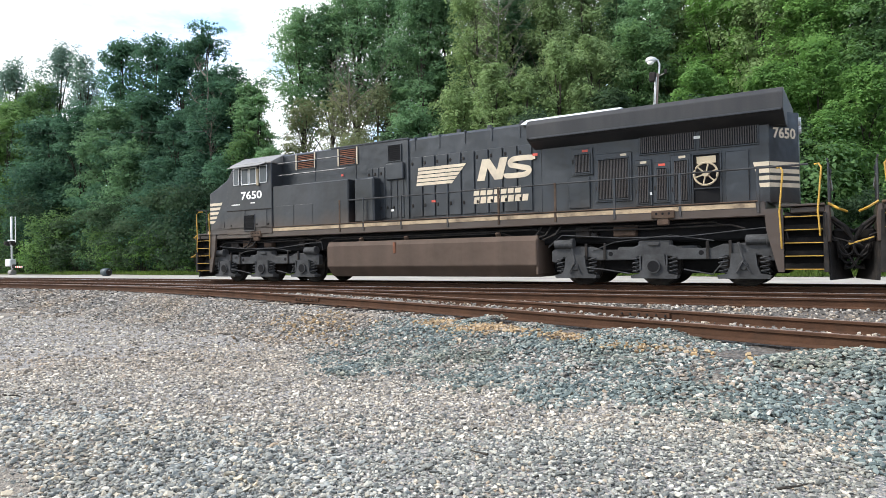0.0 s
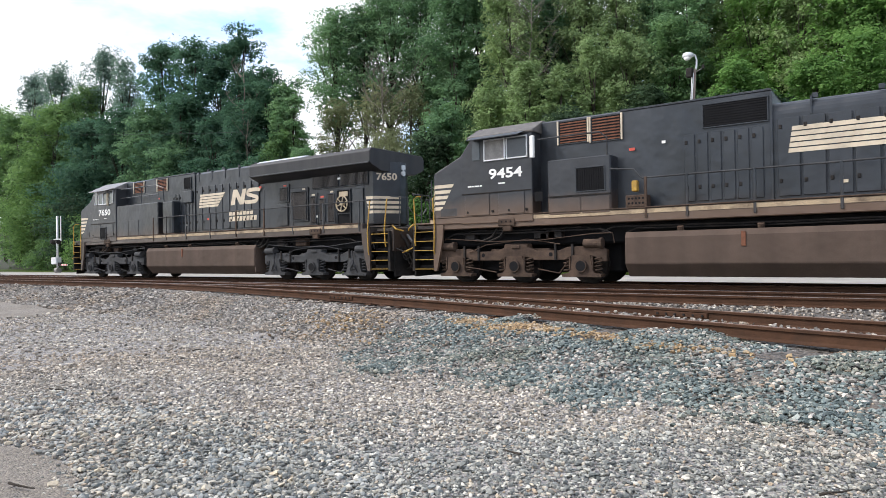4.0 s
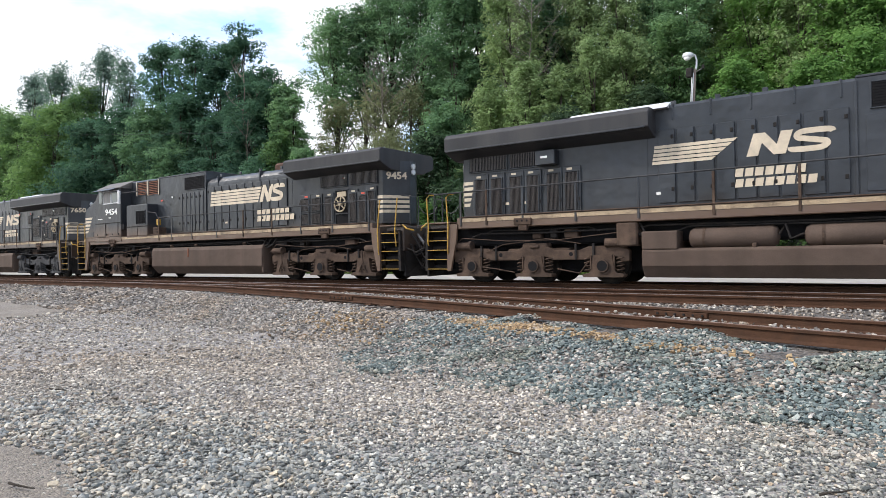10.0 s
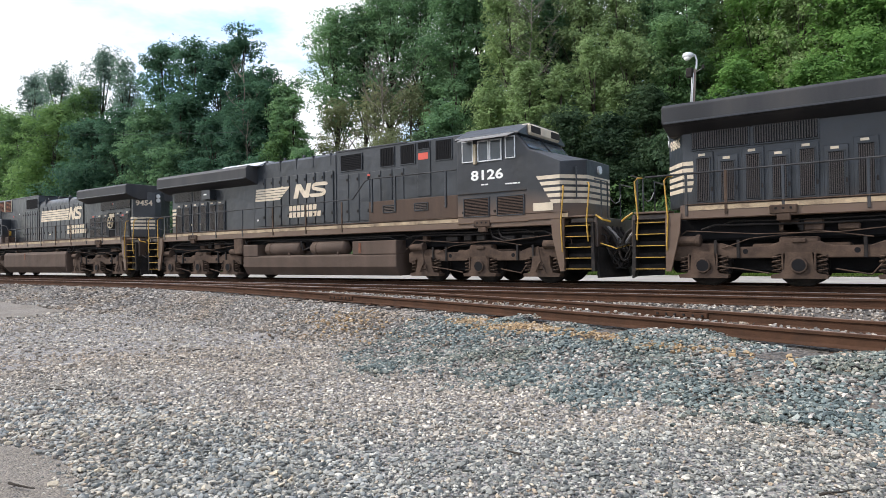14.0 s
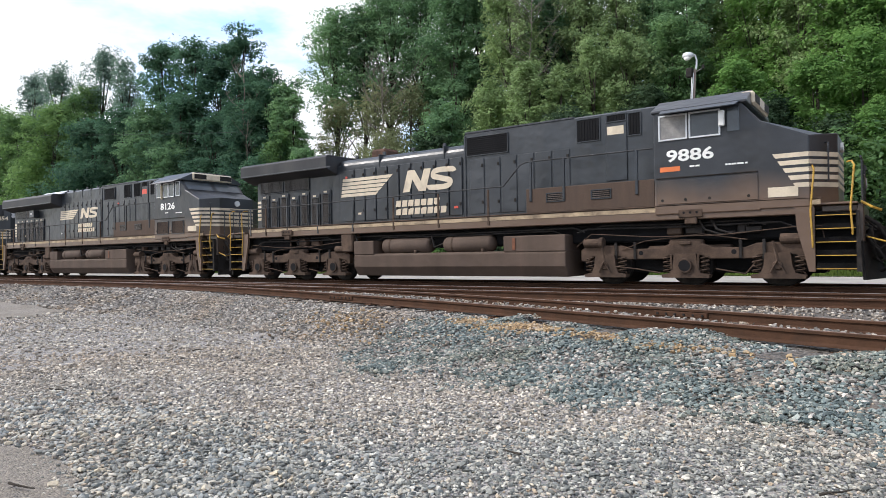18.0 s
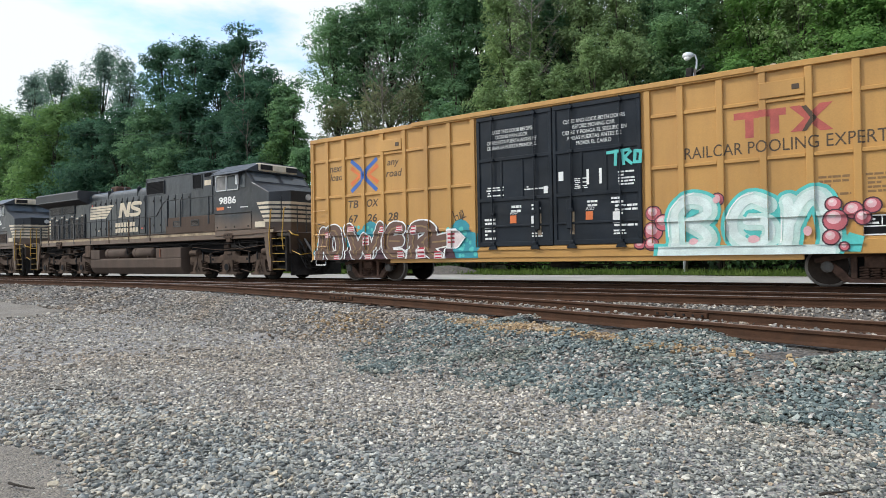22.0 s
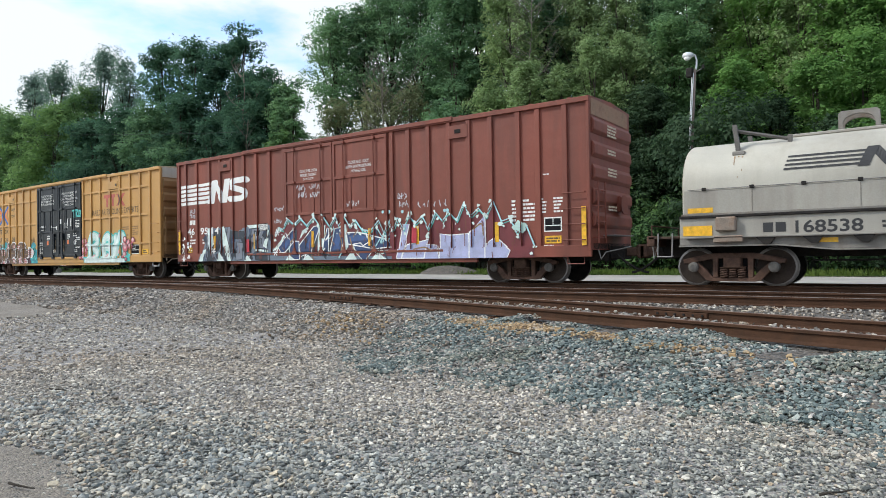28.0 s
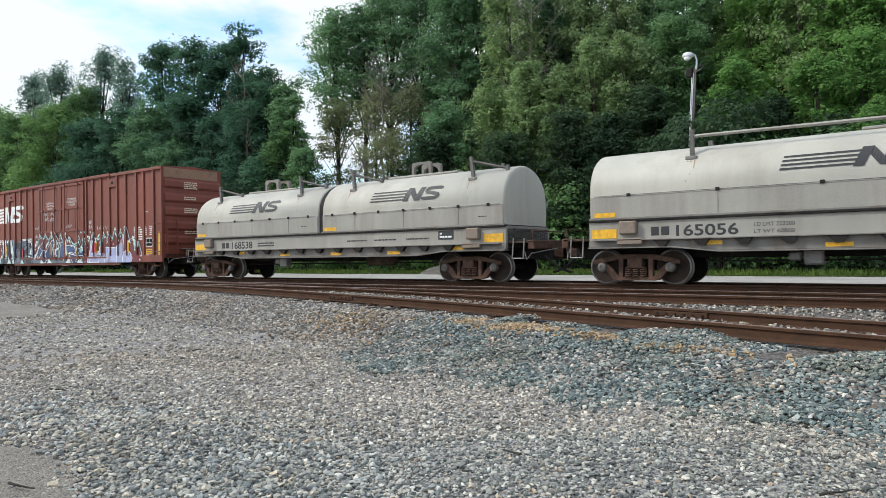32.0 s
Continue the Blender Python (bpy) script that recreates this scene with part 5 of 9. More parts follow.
    for k in (-1.75, -1.25, 1.25, 1.75):
        part("brake_hanger", S().box(k - 0.035, k + 0.035, -1.34, -1.3, 0.66, 1.1, 0.01), DARK, t)
    for k in (-2.35, 2.35):
        part("brake_cylinder", kit["cylinder"], None, t).location = (k, 0, 0)
    part("brake_pipe", kit["pipe"], None, t)
    for k in (-1.1, 1.1):
        part("frame_hole", S().lathe((k, -1.304, 0.82), "y", [(0, 0.06), (0.01, 0.06)], 12), GRILLE, t)
    return t


SLATS = {}


def louvres(name, x0, x1, z0, z1, y, parent, n, material=GRILLE, upright=False):
    """A framed panel of slats."""
    while parent.parent:
        parent = parent.parent
    x0, x1 = min(x0, x1), max(x0, x1)
    p = part(name, S().box(x0, x1, y, y + 0.02, z0, z1), GRILLE, parent)
    w, h = ((x1 - x0) * 0.45 / n, z1 - z0 - 0.04) if upright else (x1 - x0 - 0.04, (z1 - z0) * 0.45 / n)
    key = (round(w, 3), round(h, 3), material.name)
    if key not in SLATS:
        SLATS[key] = S().box(0, w, -0.012, 0, 0, h).mesh("slat")
        SLATS[key].materials.append(material)
    for i in range(n):
        s = part("slat", SLATS[key], None, p)
        s.location = (x0 + (x1 - x0) * (i + 0.2) / n, y, z0 + 0.02) if upright else (x0 + 0.02, y, z0 + (z1 - z0) * (i + 0.2) / n)
    fr = S()
    for q in ((x0 - 0.03, x1 + 0.03, z0 - 0.03, z0), (x0 - 0.03, x1 + 0.03, z1, z1 + 0.03), (x0 - 0.03, x0, z0, z1), (x1, x1 + 0.03, z0, z1)):
        fr.box(q[0], q[1], y - 0.016, y + 0.02, q[2], q[3], 0.005)
    part("rim", fr, HOOD, p)
    return p


def herald(parent, xa, xb, xt, xc, xd, z0, z1, y, lean=0.3):
    """The road's emblem as plain shapes: five bars from xa to a slanted end xb (foot) .. xt (top), then slanted blocks xc..xd."""
    h = z1 - z0
    for i in range(5):
        a = z0 + h * (0.02 + i * 0.2)
        b = a + h * 0.155
        e0, e1 = xb + (xt - xb) * (a - z0) / h, xb + (xt - xb) * (b - z0) / h
        part("emblem_bar", flat([[(xa + 0.15 * (a - z0), a), (e0, a), (e1, b), (xa + 0.15 * (b - z0), b)]], y), CREAM, parent)
    part("emblem_block", flat(emblem_shapes(xc, xd, z0, z0 + h * 1.06, lean), y - 0.001), CREAM, parent)


def name_bars(parent, x0, x1, z0, z1, y, counts, material=CREAM, lean=0.15, name="painted_bar"):
    """Rows of short bars where a painted name stands."""
    n = len(counts)
    for r, c in enumerate(counts):
        b = z1 - (z1 - z0) * (r + 0.1) / n
        a = z1 - (z1 - z0) * (r + 0.88) / n
        off = 0.0
        w = (x1 - x0) * (c / max(counts))
        for i in range(c):
            p = x0 + off + w * (i + 0.06) / c
            q = x0 + off + w * (i + 0.86) / c
            k = lean * (b - a)
            part(name, flat([[(p, a), (q, a), (q + k, b), (p + k, b)]], y), material, parent)


def small_print(parent, x0, x1, z0, z1, y, rows, seed, material=WHITE, name="printed_line"):
    """Lines too small to read, as plain bars."""
    rng = random.Random(seed)
    polys = []
    for r in range(rows):
        a = z0 + (z1 - z0) * (r + 0.2) / rows
        b = z0 + (z1 - z0) * (r + 0.75) / rows
        x = x0 + rng.uniform(0, 0.1) * (x1 - x0)
        while x < x1 - 0.02:
            w = min(rng.uniform(0.05, 0.2) * max(1.0, (x1 - x0) / 1.2), x1 - x)
            polys.append([(x, a), (x + w * 0.85, a), (x + w * 0.85, b), (x, b)])
            x += w
            if rng.random() < 0.12 and r:
                break
    return tagged(part(name, flat(polys, y), material, parent), "lines of small print", kind="stuff")


# fittings of the third and fourth locomotive, forward from their middle
MARK_C, NAME_C = (-3.68, -2.25, -1.62, -1.45, 0.36, 3.06, 3.56), (-1.73, 0.01, 2.32, 2.82)
LOUVRES_C = [(u + k, u + k + 0.36, 2.04, 3.1) for u in (-9.05, -7.85, -6.65) for k in (0.0, 0.56)]
EQUIP_C = ((2.89, 3.47, 3.87, 4.48), (3.77, 4.34, 3.87, 4.48), (4.49, 4.94, 4.3, 4.5), (5.21, 5.8, 3.87, 4.48))
EQUIP_D = ((4.11, 4.74, 3.9, 4.48), (4.96, 5.46, 4.34, 4.5), (5.55, 5.85, 3.92, 4.48))
EDOOR = dict(c=(4.46, 4.98, 4.24), d=(4.92, 5.5, 4.28))


def locomotive(centre, f, number, es, style, label):
    """A six-axle diesel; u runs forward, f is the way it faces along the track."""
    car = thing("locomotive", (centre, D, 0), label, "locomotive", "locomotives of the train")
    CARS.append((car, centre))

    def X(u):
        return f * u

    def P(poly):
        return [(X(u), z) for u, z in poly]

    plan = {"7650": "a", "9454": "b", "8126": "c", "9886": "d"}[number]
    coat = BLACK if plan == "a" else BLACKD
    HW = 0.95
    ytop = 4.58 if es else 4.30
    rad = -3.8 if es else -5.0
    # frame, deck and dusty stripe
    part("underframe", S().box(X(-9.45), X(9.72), -1.46, 1.46, 1.62, 1.96, 0.02), coat, car)
    part("end_platform", S().box(9.92, 10.62, -1.3, 1.3, 1.66, 1.80, 0.02), BLACK, car)
    part("end_platform", S().box(-9.62, -10.62, -1.3, 1.3, 1.66, 1.80, 0.02), BLACK, car)
    # Sill coloured near black to stand for the shade under the deck.
    part("centre_sill", S().box(-9.8, 9.8, -1.0, 1.0, 1.1, 1.66, 0.05), GRILLE, car)
    part("sill_stripe", S().box(X(-9.25), X(9.92), -1.474, -1.462, 1.825, 1.935), SILL, car, "dusty cream stripe along the sill")
    part("sill_lip", S().box(X(-9.3), X(9.95), -1.5, -1.44, 1.955, 1.985, 0.006), DUSTY, car)
    for u in (-7.2, 7.2):
        jp = part("jacking_pad", S().box(X(u) - 0.28, X(u) + 0.28, -1.52, -1.40, 1.66, 1.86, 0.02).box(X(u) - 0.14, X(u) + 0.14, -1.5, -1.38, 1.5, 1.68, 0.02), DUSTY, car)
        for k in (-0.15, 0.0, 0.15):
            part("hole", S().lathe((X(u) + k, -1.524, 1.78), "y", [(0, 0.03), (0.004, 0.03)], 8), GRILLE, jp)
    # pipes and gear hung under the deck, coloured dark for the shade there
    for i, (u0, u1, z, r) in enumerate(((-9.0, -4.2, 1.46, 0.025), (-8.6, -5.0, 1.54, 0.018), (4.2, 9.4, 1.48, 0.025), (4.6, 8.8, 1.55, 0.018), (-4.0, 4.4, 1.52, 0.025), (-3.0, 3.8, 1.46, 0.018))):
        part("pipe", S().tube([(X(u0), -1.3 + 0.04 * (i % 2), z - 0.1), (X(u0 + 0.3), -1.3, z), (X((u0 + u1) / 2), -1.28, z - 0.03), (X(u1 - 0.3), -1.3, z), (X(u1), -1.3, z - 0.12)], r, 6), DARK, car)
    rr = random.Random(number)
    for i in range(9):
        u = rr.choice((-1, 1)) * rr.uniform(4.6, 9.2)
        w = rr.uniform(0.08, 0.25)
        part("valve", S().box(X(u) - w, X(u) + w, -1.25, -1.02, 1.26, 1.26 + rr.uniform(0.12, 0.3), 0.03), rr.choice((DARK, DARK, DUSTY)), car)
    for i in range(5):
        u = -4.5 + i * 0.28 + (11 if i > 2 else 0)
        part("hose", S().tube([(X(u), -1.3, 1.62), (X(u + 0.15), -1.36, 1.36), (X(u + 0.5), -1.34, 1.24), (X(u + 0.8), -1.2, 1.3)], 0.028, 6), DARK, car)
    run = GREYRUN if number == "7650" else DUSTY
    loco_truck(car, X(7.02), run, f < 0)
    loco_truck(car, X(-6.93), run, f > 0)
    # fuel tank
    if style == "tank":
        tank = part("fuel_tank", S().bar([(-1.5, 0.55), (-1.5, 1.22), (-1.42, 1.36), (1.42, 1.36), (1.5, 1.22), (1.5, 0.55), (1.2, 0.22), (-1.2, 0.22)], X(-3.85), X(3.75)), TANK, car, "long dusty brown fuel tank", bevel=0.03)
        part("gauge", S().box(X(0.9), X(1.0), -1.52, -1.49, 0.95, 1.3, 0.005), RUSTY, tank)
        for u in (-2.6, 0.6, 2.4):
            part("filler_cap", S().tube([(X(u), -1.3, 1.34), (X(u), -1.36, 1.47)], 0.075, 10), DUSTY, tank)
        part("tank_band", S().box(X(-3.87), X(-3.8), -1.45, 1.45, 0.3, 1.34, 0.01), TANK, tank)
    else:
        tank = part("fuel_tank", S().bar([(-1.5, 0.5), (-1.5, 0.88), (-1.42, 0.93), (1.42, 0.93), (1.5, 0.88), (1.5, 0.5), (1.3, 0.2), (-1.3, 0.2)], X(-3.83), X(3.93))
                    .bar([(-1.5, 0.9), (-1.5, 1.36), (1.5, 1.36), (1.5, 0.9)], X(-3.83), X(-2.95)).bar([(-1.5, 0.9), (-1.5, 1.36), (1.5, 1.36), (1.5, 0.9)], X(2.0), X(3.93)), TANK, car, "dusty brown fuel tank with a recess", bevel=0.03)
        for u0, u1 in ((-2.74, -0.75), (-0.25, 1.54)):
            res = part("air_reservoir", S().lathe((X(u0), -1.16, 1.17), "x", [(f * 0.0, 0.08), (f * 0.04, 0.2), (f * 0.14, 0.26), (f * (u1 - u0 - 0.14), 0.26), (f * (u1 - u0 - 0.04), 0.2), (f * (u1 - u0), 0.08)], 20), TANK, car, "dusty round air reservoir", smooth=True)
            part("strap", S().lathe((X(u0 + 0.35), -1.16, 1.17), "x", [(0, 0.266), (f * 0.06, 0.266)], 20), DUSTY, res)
            part("drain_valve", S().box(X(u0 + 1.5) - 0.05, X(u0 + 1.5) + 0.05, -1.45, -1.33, 0.9, 1.02, 0.015), DUSTY, res)
        part("reservoir_pipe", S().tube([(X(-0.75), -1.3, 1.2), (X(-0.6), -1.42, 1.42), (X(-0.5), -1.42, 1.1), (X(-0.25), -1.3, 1.2)], 0.03, 6), DARK, car)
        part("gauge", S().box(X(2.3), X(2.4), -1.52, -1.49, 0.95, 1.3, 0.005), RUSTY, tank)
        part("air_dryer", S().box(X(-4.5), X(-3.95), -1.45, -1.0, 1.0, 1.62, 0.04), DUSTY, car)
    # hood
    if es:
        part("engine_hood", S().bar([(-HW, 1.96), (-HW, ytop - 0.08), (-HW + 0.08, ytop), (HW - 0.08, ytop), (HW, ytop - 0.08), (HW, 1.96)], X(rad), X(0.75)), HOOD, car)
    else:
        rnd = [(-HW, 1.96)] + [(-HW + 0.32 - 0.32 * math.cos(a), ytop - 0.32 + 0.32 * math.sin(a)) for a in [math.radians(k * 15) for k in range(7)]]
        part("engine_hood", S().bar(rnd + [(-y, z) for y, z in rnd[::-1]], X(rad), X(0.4)), HOOD, car)
        part("exhaust_stack", S().box(X(-4.0), X(-3.3), -0.4, 0.4, ytop - 0.05, ytop + 0.33, 0.08), TRUCKS, car, "low sooty exhaust stack")
    hu = 0.75 if es else 0.4
    tall = part("blower_hood", S().bar([(-HW - 0.02, 1.96), (-HW - 0.02, 4.55), (-HW + 0.06, 4.6), (HW - 0.06, 4.6), (HW + 0.02, 4.55), (HW + 0.02, 1.96)], X(hu), X(6.35)), HOOD, car)
    part("hood_seam", S().box(X(hu) - 0.03, X(hu) + 0.03, -HW - 0.05, -HW - 0.02, 1.98, 4.5, 0.008), HOOD, tall)
    part("hood_cap", S().box(X(hu), X(4.0), -HW - 0.035, HW + 0.035, 4.56, 4.615, 0.01), BLACK, tall)
    if plan == "a":
        louvres("intake_grille", X(1.02), X(1.5), 3.92, 4.42, -HW - 0.045, tall, 8)
        part("hinged_panel", S().box(X(0.88), X(1.57), -HW - 0.13, -HW - 0.02, 3.3, 3.84, 0.03), HOOD, tall, "dented hinged panel")
    else:
        louvres("intake_grille", X(1.04 if es else 0.48), X(2.02 if es else 1.9), 3.88, 4.42, -HW - 0.045, tall, 9)
    # hood doors, each proud of the panel
    def hood_doors(u0, u1, n, z0, z1, skip=()):
        for i in range(n):
            a, b = u0 + (u1 - u0) * i / n, u0 + (u1 - u0) * (i + 1) / n
            if i in skip:
                continue
            dr = part("hood_door", S().box(X(a + 0.025), X(b - 0.025), -HW - 0.045, -HW - 0.005, z0, z1, 0.012), HOOD, car)
            for z in (z0 + 0.3, z1 - 0.25):
                part("latch", S().box(X(b - 0.12), X(b - 0.05), -HW - 0.065, -HW - 0.04, z, z + 0.1, 0.01), DARK, dr)
    hood_doors(rad + 0.25, hu - 0.1, 9 if es else 10, 2.08, min(ytop - 0.42, 3.95))
    hood_doors(hu + 0.15, 3.9 if style == "air" else 2.4, 6, 2.08, 3.75)
    part("hood_rib", S().box(X(rad + 0.1), X(hu - 0.05), -HW - 0.03, -HW, 1.98, 2.05, 0.01), HOOD, car)
    for i in range(4):
        u = rad + (hu - rad) * (i + 0.6) / 4.3
        part("lifting_lug", S().box(X(u) - 0.06, X(u) + 0.06, -HW + 0.1, -HW + 0.16, ytop - 0.02, ytop + 0.1, 0.01), HOOD, car)
    for i in range(5 if es else 2):
        u = rad + (hu - rad) * (i + 0.7) / (5 if es else 2)
        part("hood_strap", S().box(X(u) - 0.02, X(u) + 0.02, -HW - 0.018, HW + 0.018, ytop - 0.4, ytop + 0.012, 0.005), HOOD, car)
    # radiator end with its overhanging roof
    part("radiator_body", S().bar([(-HW, 1.96), (-HW, 4.1), (HW, 4.1), (HW, 1.96)], X(-9.5), X(rad)), HOOD, car, bevel=0.02)
    rt = 4.50 if es else 4.46
    part("radiator_roof", S().bar([(-1.5, 4.0), (-1.5, 4.38), (-1.4, rt), (1.4, rt), (1.5, 4.38), (1.5, 4.0), (1.38, 3.93), (0.9, 3.75), (-0.9, 3.75), (-1.38, 3.93)], X(-9.85), X(rad + (0.2 if es else -0.1))), ROOF, car, "overhanging black radiator roof", bevel=0.02)
    part("roof_lip", S().box(X(-9.8), X(rad + 0.1), -1.53, -1.49, 3.97, 4.02, 0.008), BLACK, car)
    if es:
        part("exhaust_hatch", S().bar([(-1.15, rt - 0.02), (-0.7, rt + 0.2), (0.7, rt + 0.2), (1.15, rt - 0.02)], X(rad - 2.2), X(rad + 0.55)), SILVER, car, "metal hatch on the radiator roof")
    for a, b in ((-9.26, -7.98), (-7.86, -6.55)):
        louvres("radiator_screen", X(a), X(b), 3.36, 3.84, -HW - 0.03, car, 24, HOOD, upright=True)
    LOW = dict(
        a=[(-5.2, -4.8, 3.02, 3.5), (-6.23, -5.44, 2.26, 3.3), (-6.74, -6.49, 2.1, 3.05), (-7.2, -6.96, 2.16, 2.95), (-7.69, -7.38, 2.1, 3.1)],
        b=[(-5.92, -5.5, 2.55, 3.0), (-5.92, -5.5, 2.06, 2.44), (-6.53, -6.11, 2.55, 3.0), (-6.53, -6.11, 2.06, 2.44), (-7.12, -6.78, 2.14, 3.0), (-8.3, -8.02, 2.06, 3.05), (-8.75, -8.45, 2.06, 2.95), (-9.17, -8.88, 2.04, 3.08)],
        c=LOUVRES_C, d=[(-9.15 + i * 0.56, -8.86 + i * 0.56, 2.06, 3.12 - 0.12 * (i % 2)) for i in range(7)])[plan]
    for i, (a, b, z0, z1) in enumerate(LOW):
        dr = part("cabinet_door", S().box(X(a - 0.09), X(b + 0.09), -HW - 0.05, -HW - 0.005, z0 - 0.08, z1 + (0.08 if z1 < 2.9 and plan == "b" else 0.16), 0.012), HOOD, car)
        louvres("door_louvre", X(a), X(b), z0, z1, -HW - 0.062, dr, max(5, int((b - a) * 26)), HOOD, upright=True)
        part("latch", S().box(X(b + 0.03), X(b + 0.07), -HW - 0.07, -HW - 0.048, z0 + 0.25, z0 + 0.35, 0.006), DARK, dr)
        if z1 > 2.9:
            part("sticker", S().box(X(a + 0.04), X(a + 0.2), -HW - 0.057, -HW - 0.05, z1 + 0.06, z1 + 0.12), RED if i % 3 == 0 and plan in "ab" else CREAM, dr)
    if plan == "c":
        jb = part("junction_box", S().box(X(-6.9), X(-6.3), -HW - 0.3, -HW, 3.33, 3.75, 0.02), HOOD, car, "grey junction box below the roof")
        part("label_plate", S().box(X(-6.72), X(-6.52), -HW - 0.306, -HW - 0.299, 3.52, 3.58), WHITE, jb)
    if plan == "a":
        part("cabinet_door", S().box(X(-9.07), X(-8.56), -HW - 0.05, -HW - 0.005, 2.0, 3.22, 0.012), HOOD, car)
        part("cabinet_door", S().box(X(-5.2), X(-4.6), -HW - 0.05, -HW - 0.005, 2.06, 2.9, 0.012), HOOD, car)
    if style == "tank":
        ub = -8.13 if plan == "a" else -7.6
        hw = part("hand_brake", S().box(X(ub - 0.3), X(ub + 0.3), -HW - 0.02, -HW + 0.02, 1.98, 3.2, 0.01), GRILLE, car, "recessed hand brake with a spoked wheel")
        fr = S()
        for q in ((ub - 0.34, ub - 0.3, 1.98, 3.24), (ub + 0.3, ub + 0.34, 1.98, 3.24), (ub - 0.3, ub + 0.3, 3.2, 3.24), (ub - 0.3, ub + 0.3, 2.36, 2.4)):
            fr.box(X(q[0]), X(q[1]), -HW - 0.05, -HW, q[2], q[3], 0.008)
        part("recess_frame", fr, HOOD, hw)
        ring = S()
        c = (X(ub), -HW - 0.13, 2.72)
        ring.tube([(c[0] + 0.27 * math.cos(math.tau * k / 20), c[1], c[2] + 0.27 * math.sin(math.tau * k / 20)) for k in range(21)], 0.026, 6)
        for k in range(6):
            a = math.tau * k / 6 + 0.3
            ring.tube([c, (c[0] + 0.27 * math.cos(a), c[1], c[2] + 0.27 * math.sin(a))], 0.02, 5)
        ring.lathe((c[0], c[1] - 0.04, c[2]), "y", [(0, 0.07), (0.14, 0.08)], 12)
        part("hand_wheel", ring, BRASS, hw, "tan spoked hand wheel")
        part("brake_sign", S().box(X(ub - 0.22), X(ub + 0.22), -HW - 0.05, -HW - 0.02, 2.98, 3.16, 0.01), BRASS, hw)
    # rear end of the hood with its stripes
    plan_ = [(-9.49, -HW), (-9.5, -HW), (-10.05, -0.15), (-10.05, 0.15), (-9.5, HW), (-9.49, HW)]
    sh = S()
    sh.add([(X(u), v, 1.96) for u, v in plan_] + [(X(u), v, 4.1) for u, v in plan_], [tuple(range(6)), tuple(range(11, 5, -1))] + [(i, (i + 1) % 6, (i + 1) % 6 + 6, i + 6) for i in range(6)])
    rear = part("hood_end", sh, HOOD, car, "hood end with slanted corners", bevel=0.02)
    st = S()
    for i in range(4 if style == "tank" else 5):
        z = 2.32 + i * 0.165
        e0 = -9.3 + 0.04 * i
        g = 0.005
        st.add([(X(e0), -HW - g, z), (X(-9.495), -HW - g, z), (X(-9.495), -HW - g, z + 0.1), (X(e0 + 0.03), -HW - g, z + 0.1)], [(0, 1, 2, 3)])
        st.add([(X(-9.505), -HW - g, z), (X(-10.05 - g), -0.155, z), (X(-10.05 - g), -0.155, z + 0.1), (X(-9.505), -HW - g, z + 0.1)], [(0, 1, 2, 3)])
    part("warning_stripe", st, CREAM, rear, "cream warning stripes")
    lean_ = math.atan2(0.8, 0.55)
    rn = lettering("road_number", number, -0.37, 0.37, 3.46, 3.72, 0.0, CREAM, rear, bold=0.03)
    rn.location = (X(-9.775) - f * 0.012, -0.55 - 0.008, 0)
    rn.rotation_euler = (0, 0, -f * lean_)
    for z in (3.62, 3.82):
        part("rear_light", S().lathe((X(-10.05), 0.0, z + 0.1), "x", [(0, 0.1), (-f * 0.05, 0.1)], 12), SILVER, rear, "round rear headlight")
    # cab and nose
    cab = part("cab", S().prism(P([(6.35, 1.75), (8.75, 1.75), (8.75, 3.80), (8.35, 4.3), (6.35, 4.3)]), -1.5, 1.5), coat, car, bevel=0.03)
    # The 9454's roof takes a lighter grey: sunlight on it put into the colour.
    part("cab_roof", S().bar([(-1.54, 4.26), (-1.54, 4.32), (-0.85, 4.66), (0.85, 4.66), (1.54, 4.32), (1.54, 4.26)], X(6.3), X(8.5)), STEEL if es and f < 0 else (TRUSS if f < 0 else BLACK), cab, bevel=0.02)
    ring0 = [(8.7, -1.5), (9.72, -1.5), (10.22, -0.85), (10.22, 0.85), (9.72, 1.5), (8.7, 1.5)]
    tops = [3.82, 3.36, 3.42, 3.42, 3.36, 3.82]
    no = S()
    no.add([(X(u), y, 1.78) for u, y in ring0] + [(X(u), y, z) for (u, y), z in zip(ring0, tops)] + [(X(8.7), 0, 3.88), (X(10.05), 0, 3.5)],
           [(0, 1, 2, 3, 4, 5), (0, 1, 7, 6), (1, 2, 8, 7), (2, 3, 9, 8), (3, 4, 10, 9), (4, 5, 11, 10), (6, 7, 13, 12), (7, 8, 13), (8, 9, 13), (9, 10, 13), (10, 11, 12, 13), (5, 0, 6, 12, 11)])
    nose = part("nose", no, coat, car, "sloping black nose with cream stripes", bevel=0.025)
    st = S()
    for i in range(5):
        z = 2.22 + i * 0.168
        h = 0.102
        a, b = 9.46 - 0.1 * i, 9.46 - 0.1 * i - 0.06
        st.add([(X(a), -1.504, z), (X(9.715), -1.504, z), (X(9.715), -1.504, z + h), (X(b), -1.504, z + h)], [(0, 1, 2, 3)])
        st.add([(X(9.722), -1.504, z), (X(10.222), -0.852, z), (X(10.222), -0.852, z + h), (X(9.722), -1.504, z + h)], [(0, 1, 2, 3)])
        st.add([(X(10.224), -0.85, z), (X(10.224), 0.85, z), (X(10.224), 0.85, z + h), (X(10.224), -0.85, z + h)], [(0, 1, 2, 3)])
    part("warning_stripe", st, CREAM, nose, "cream warning stripes")
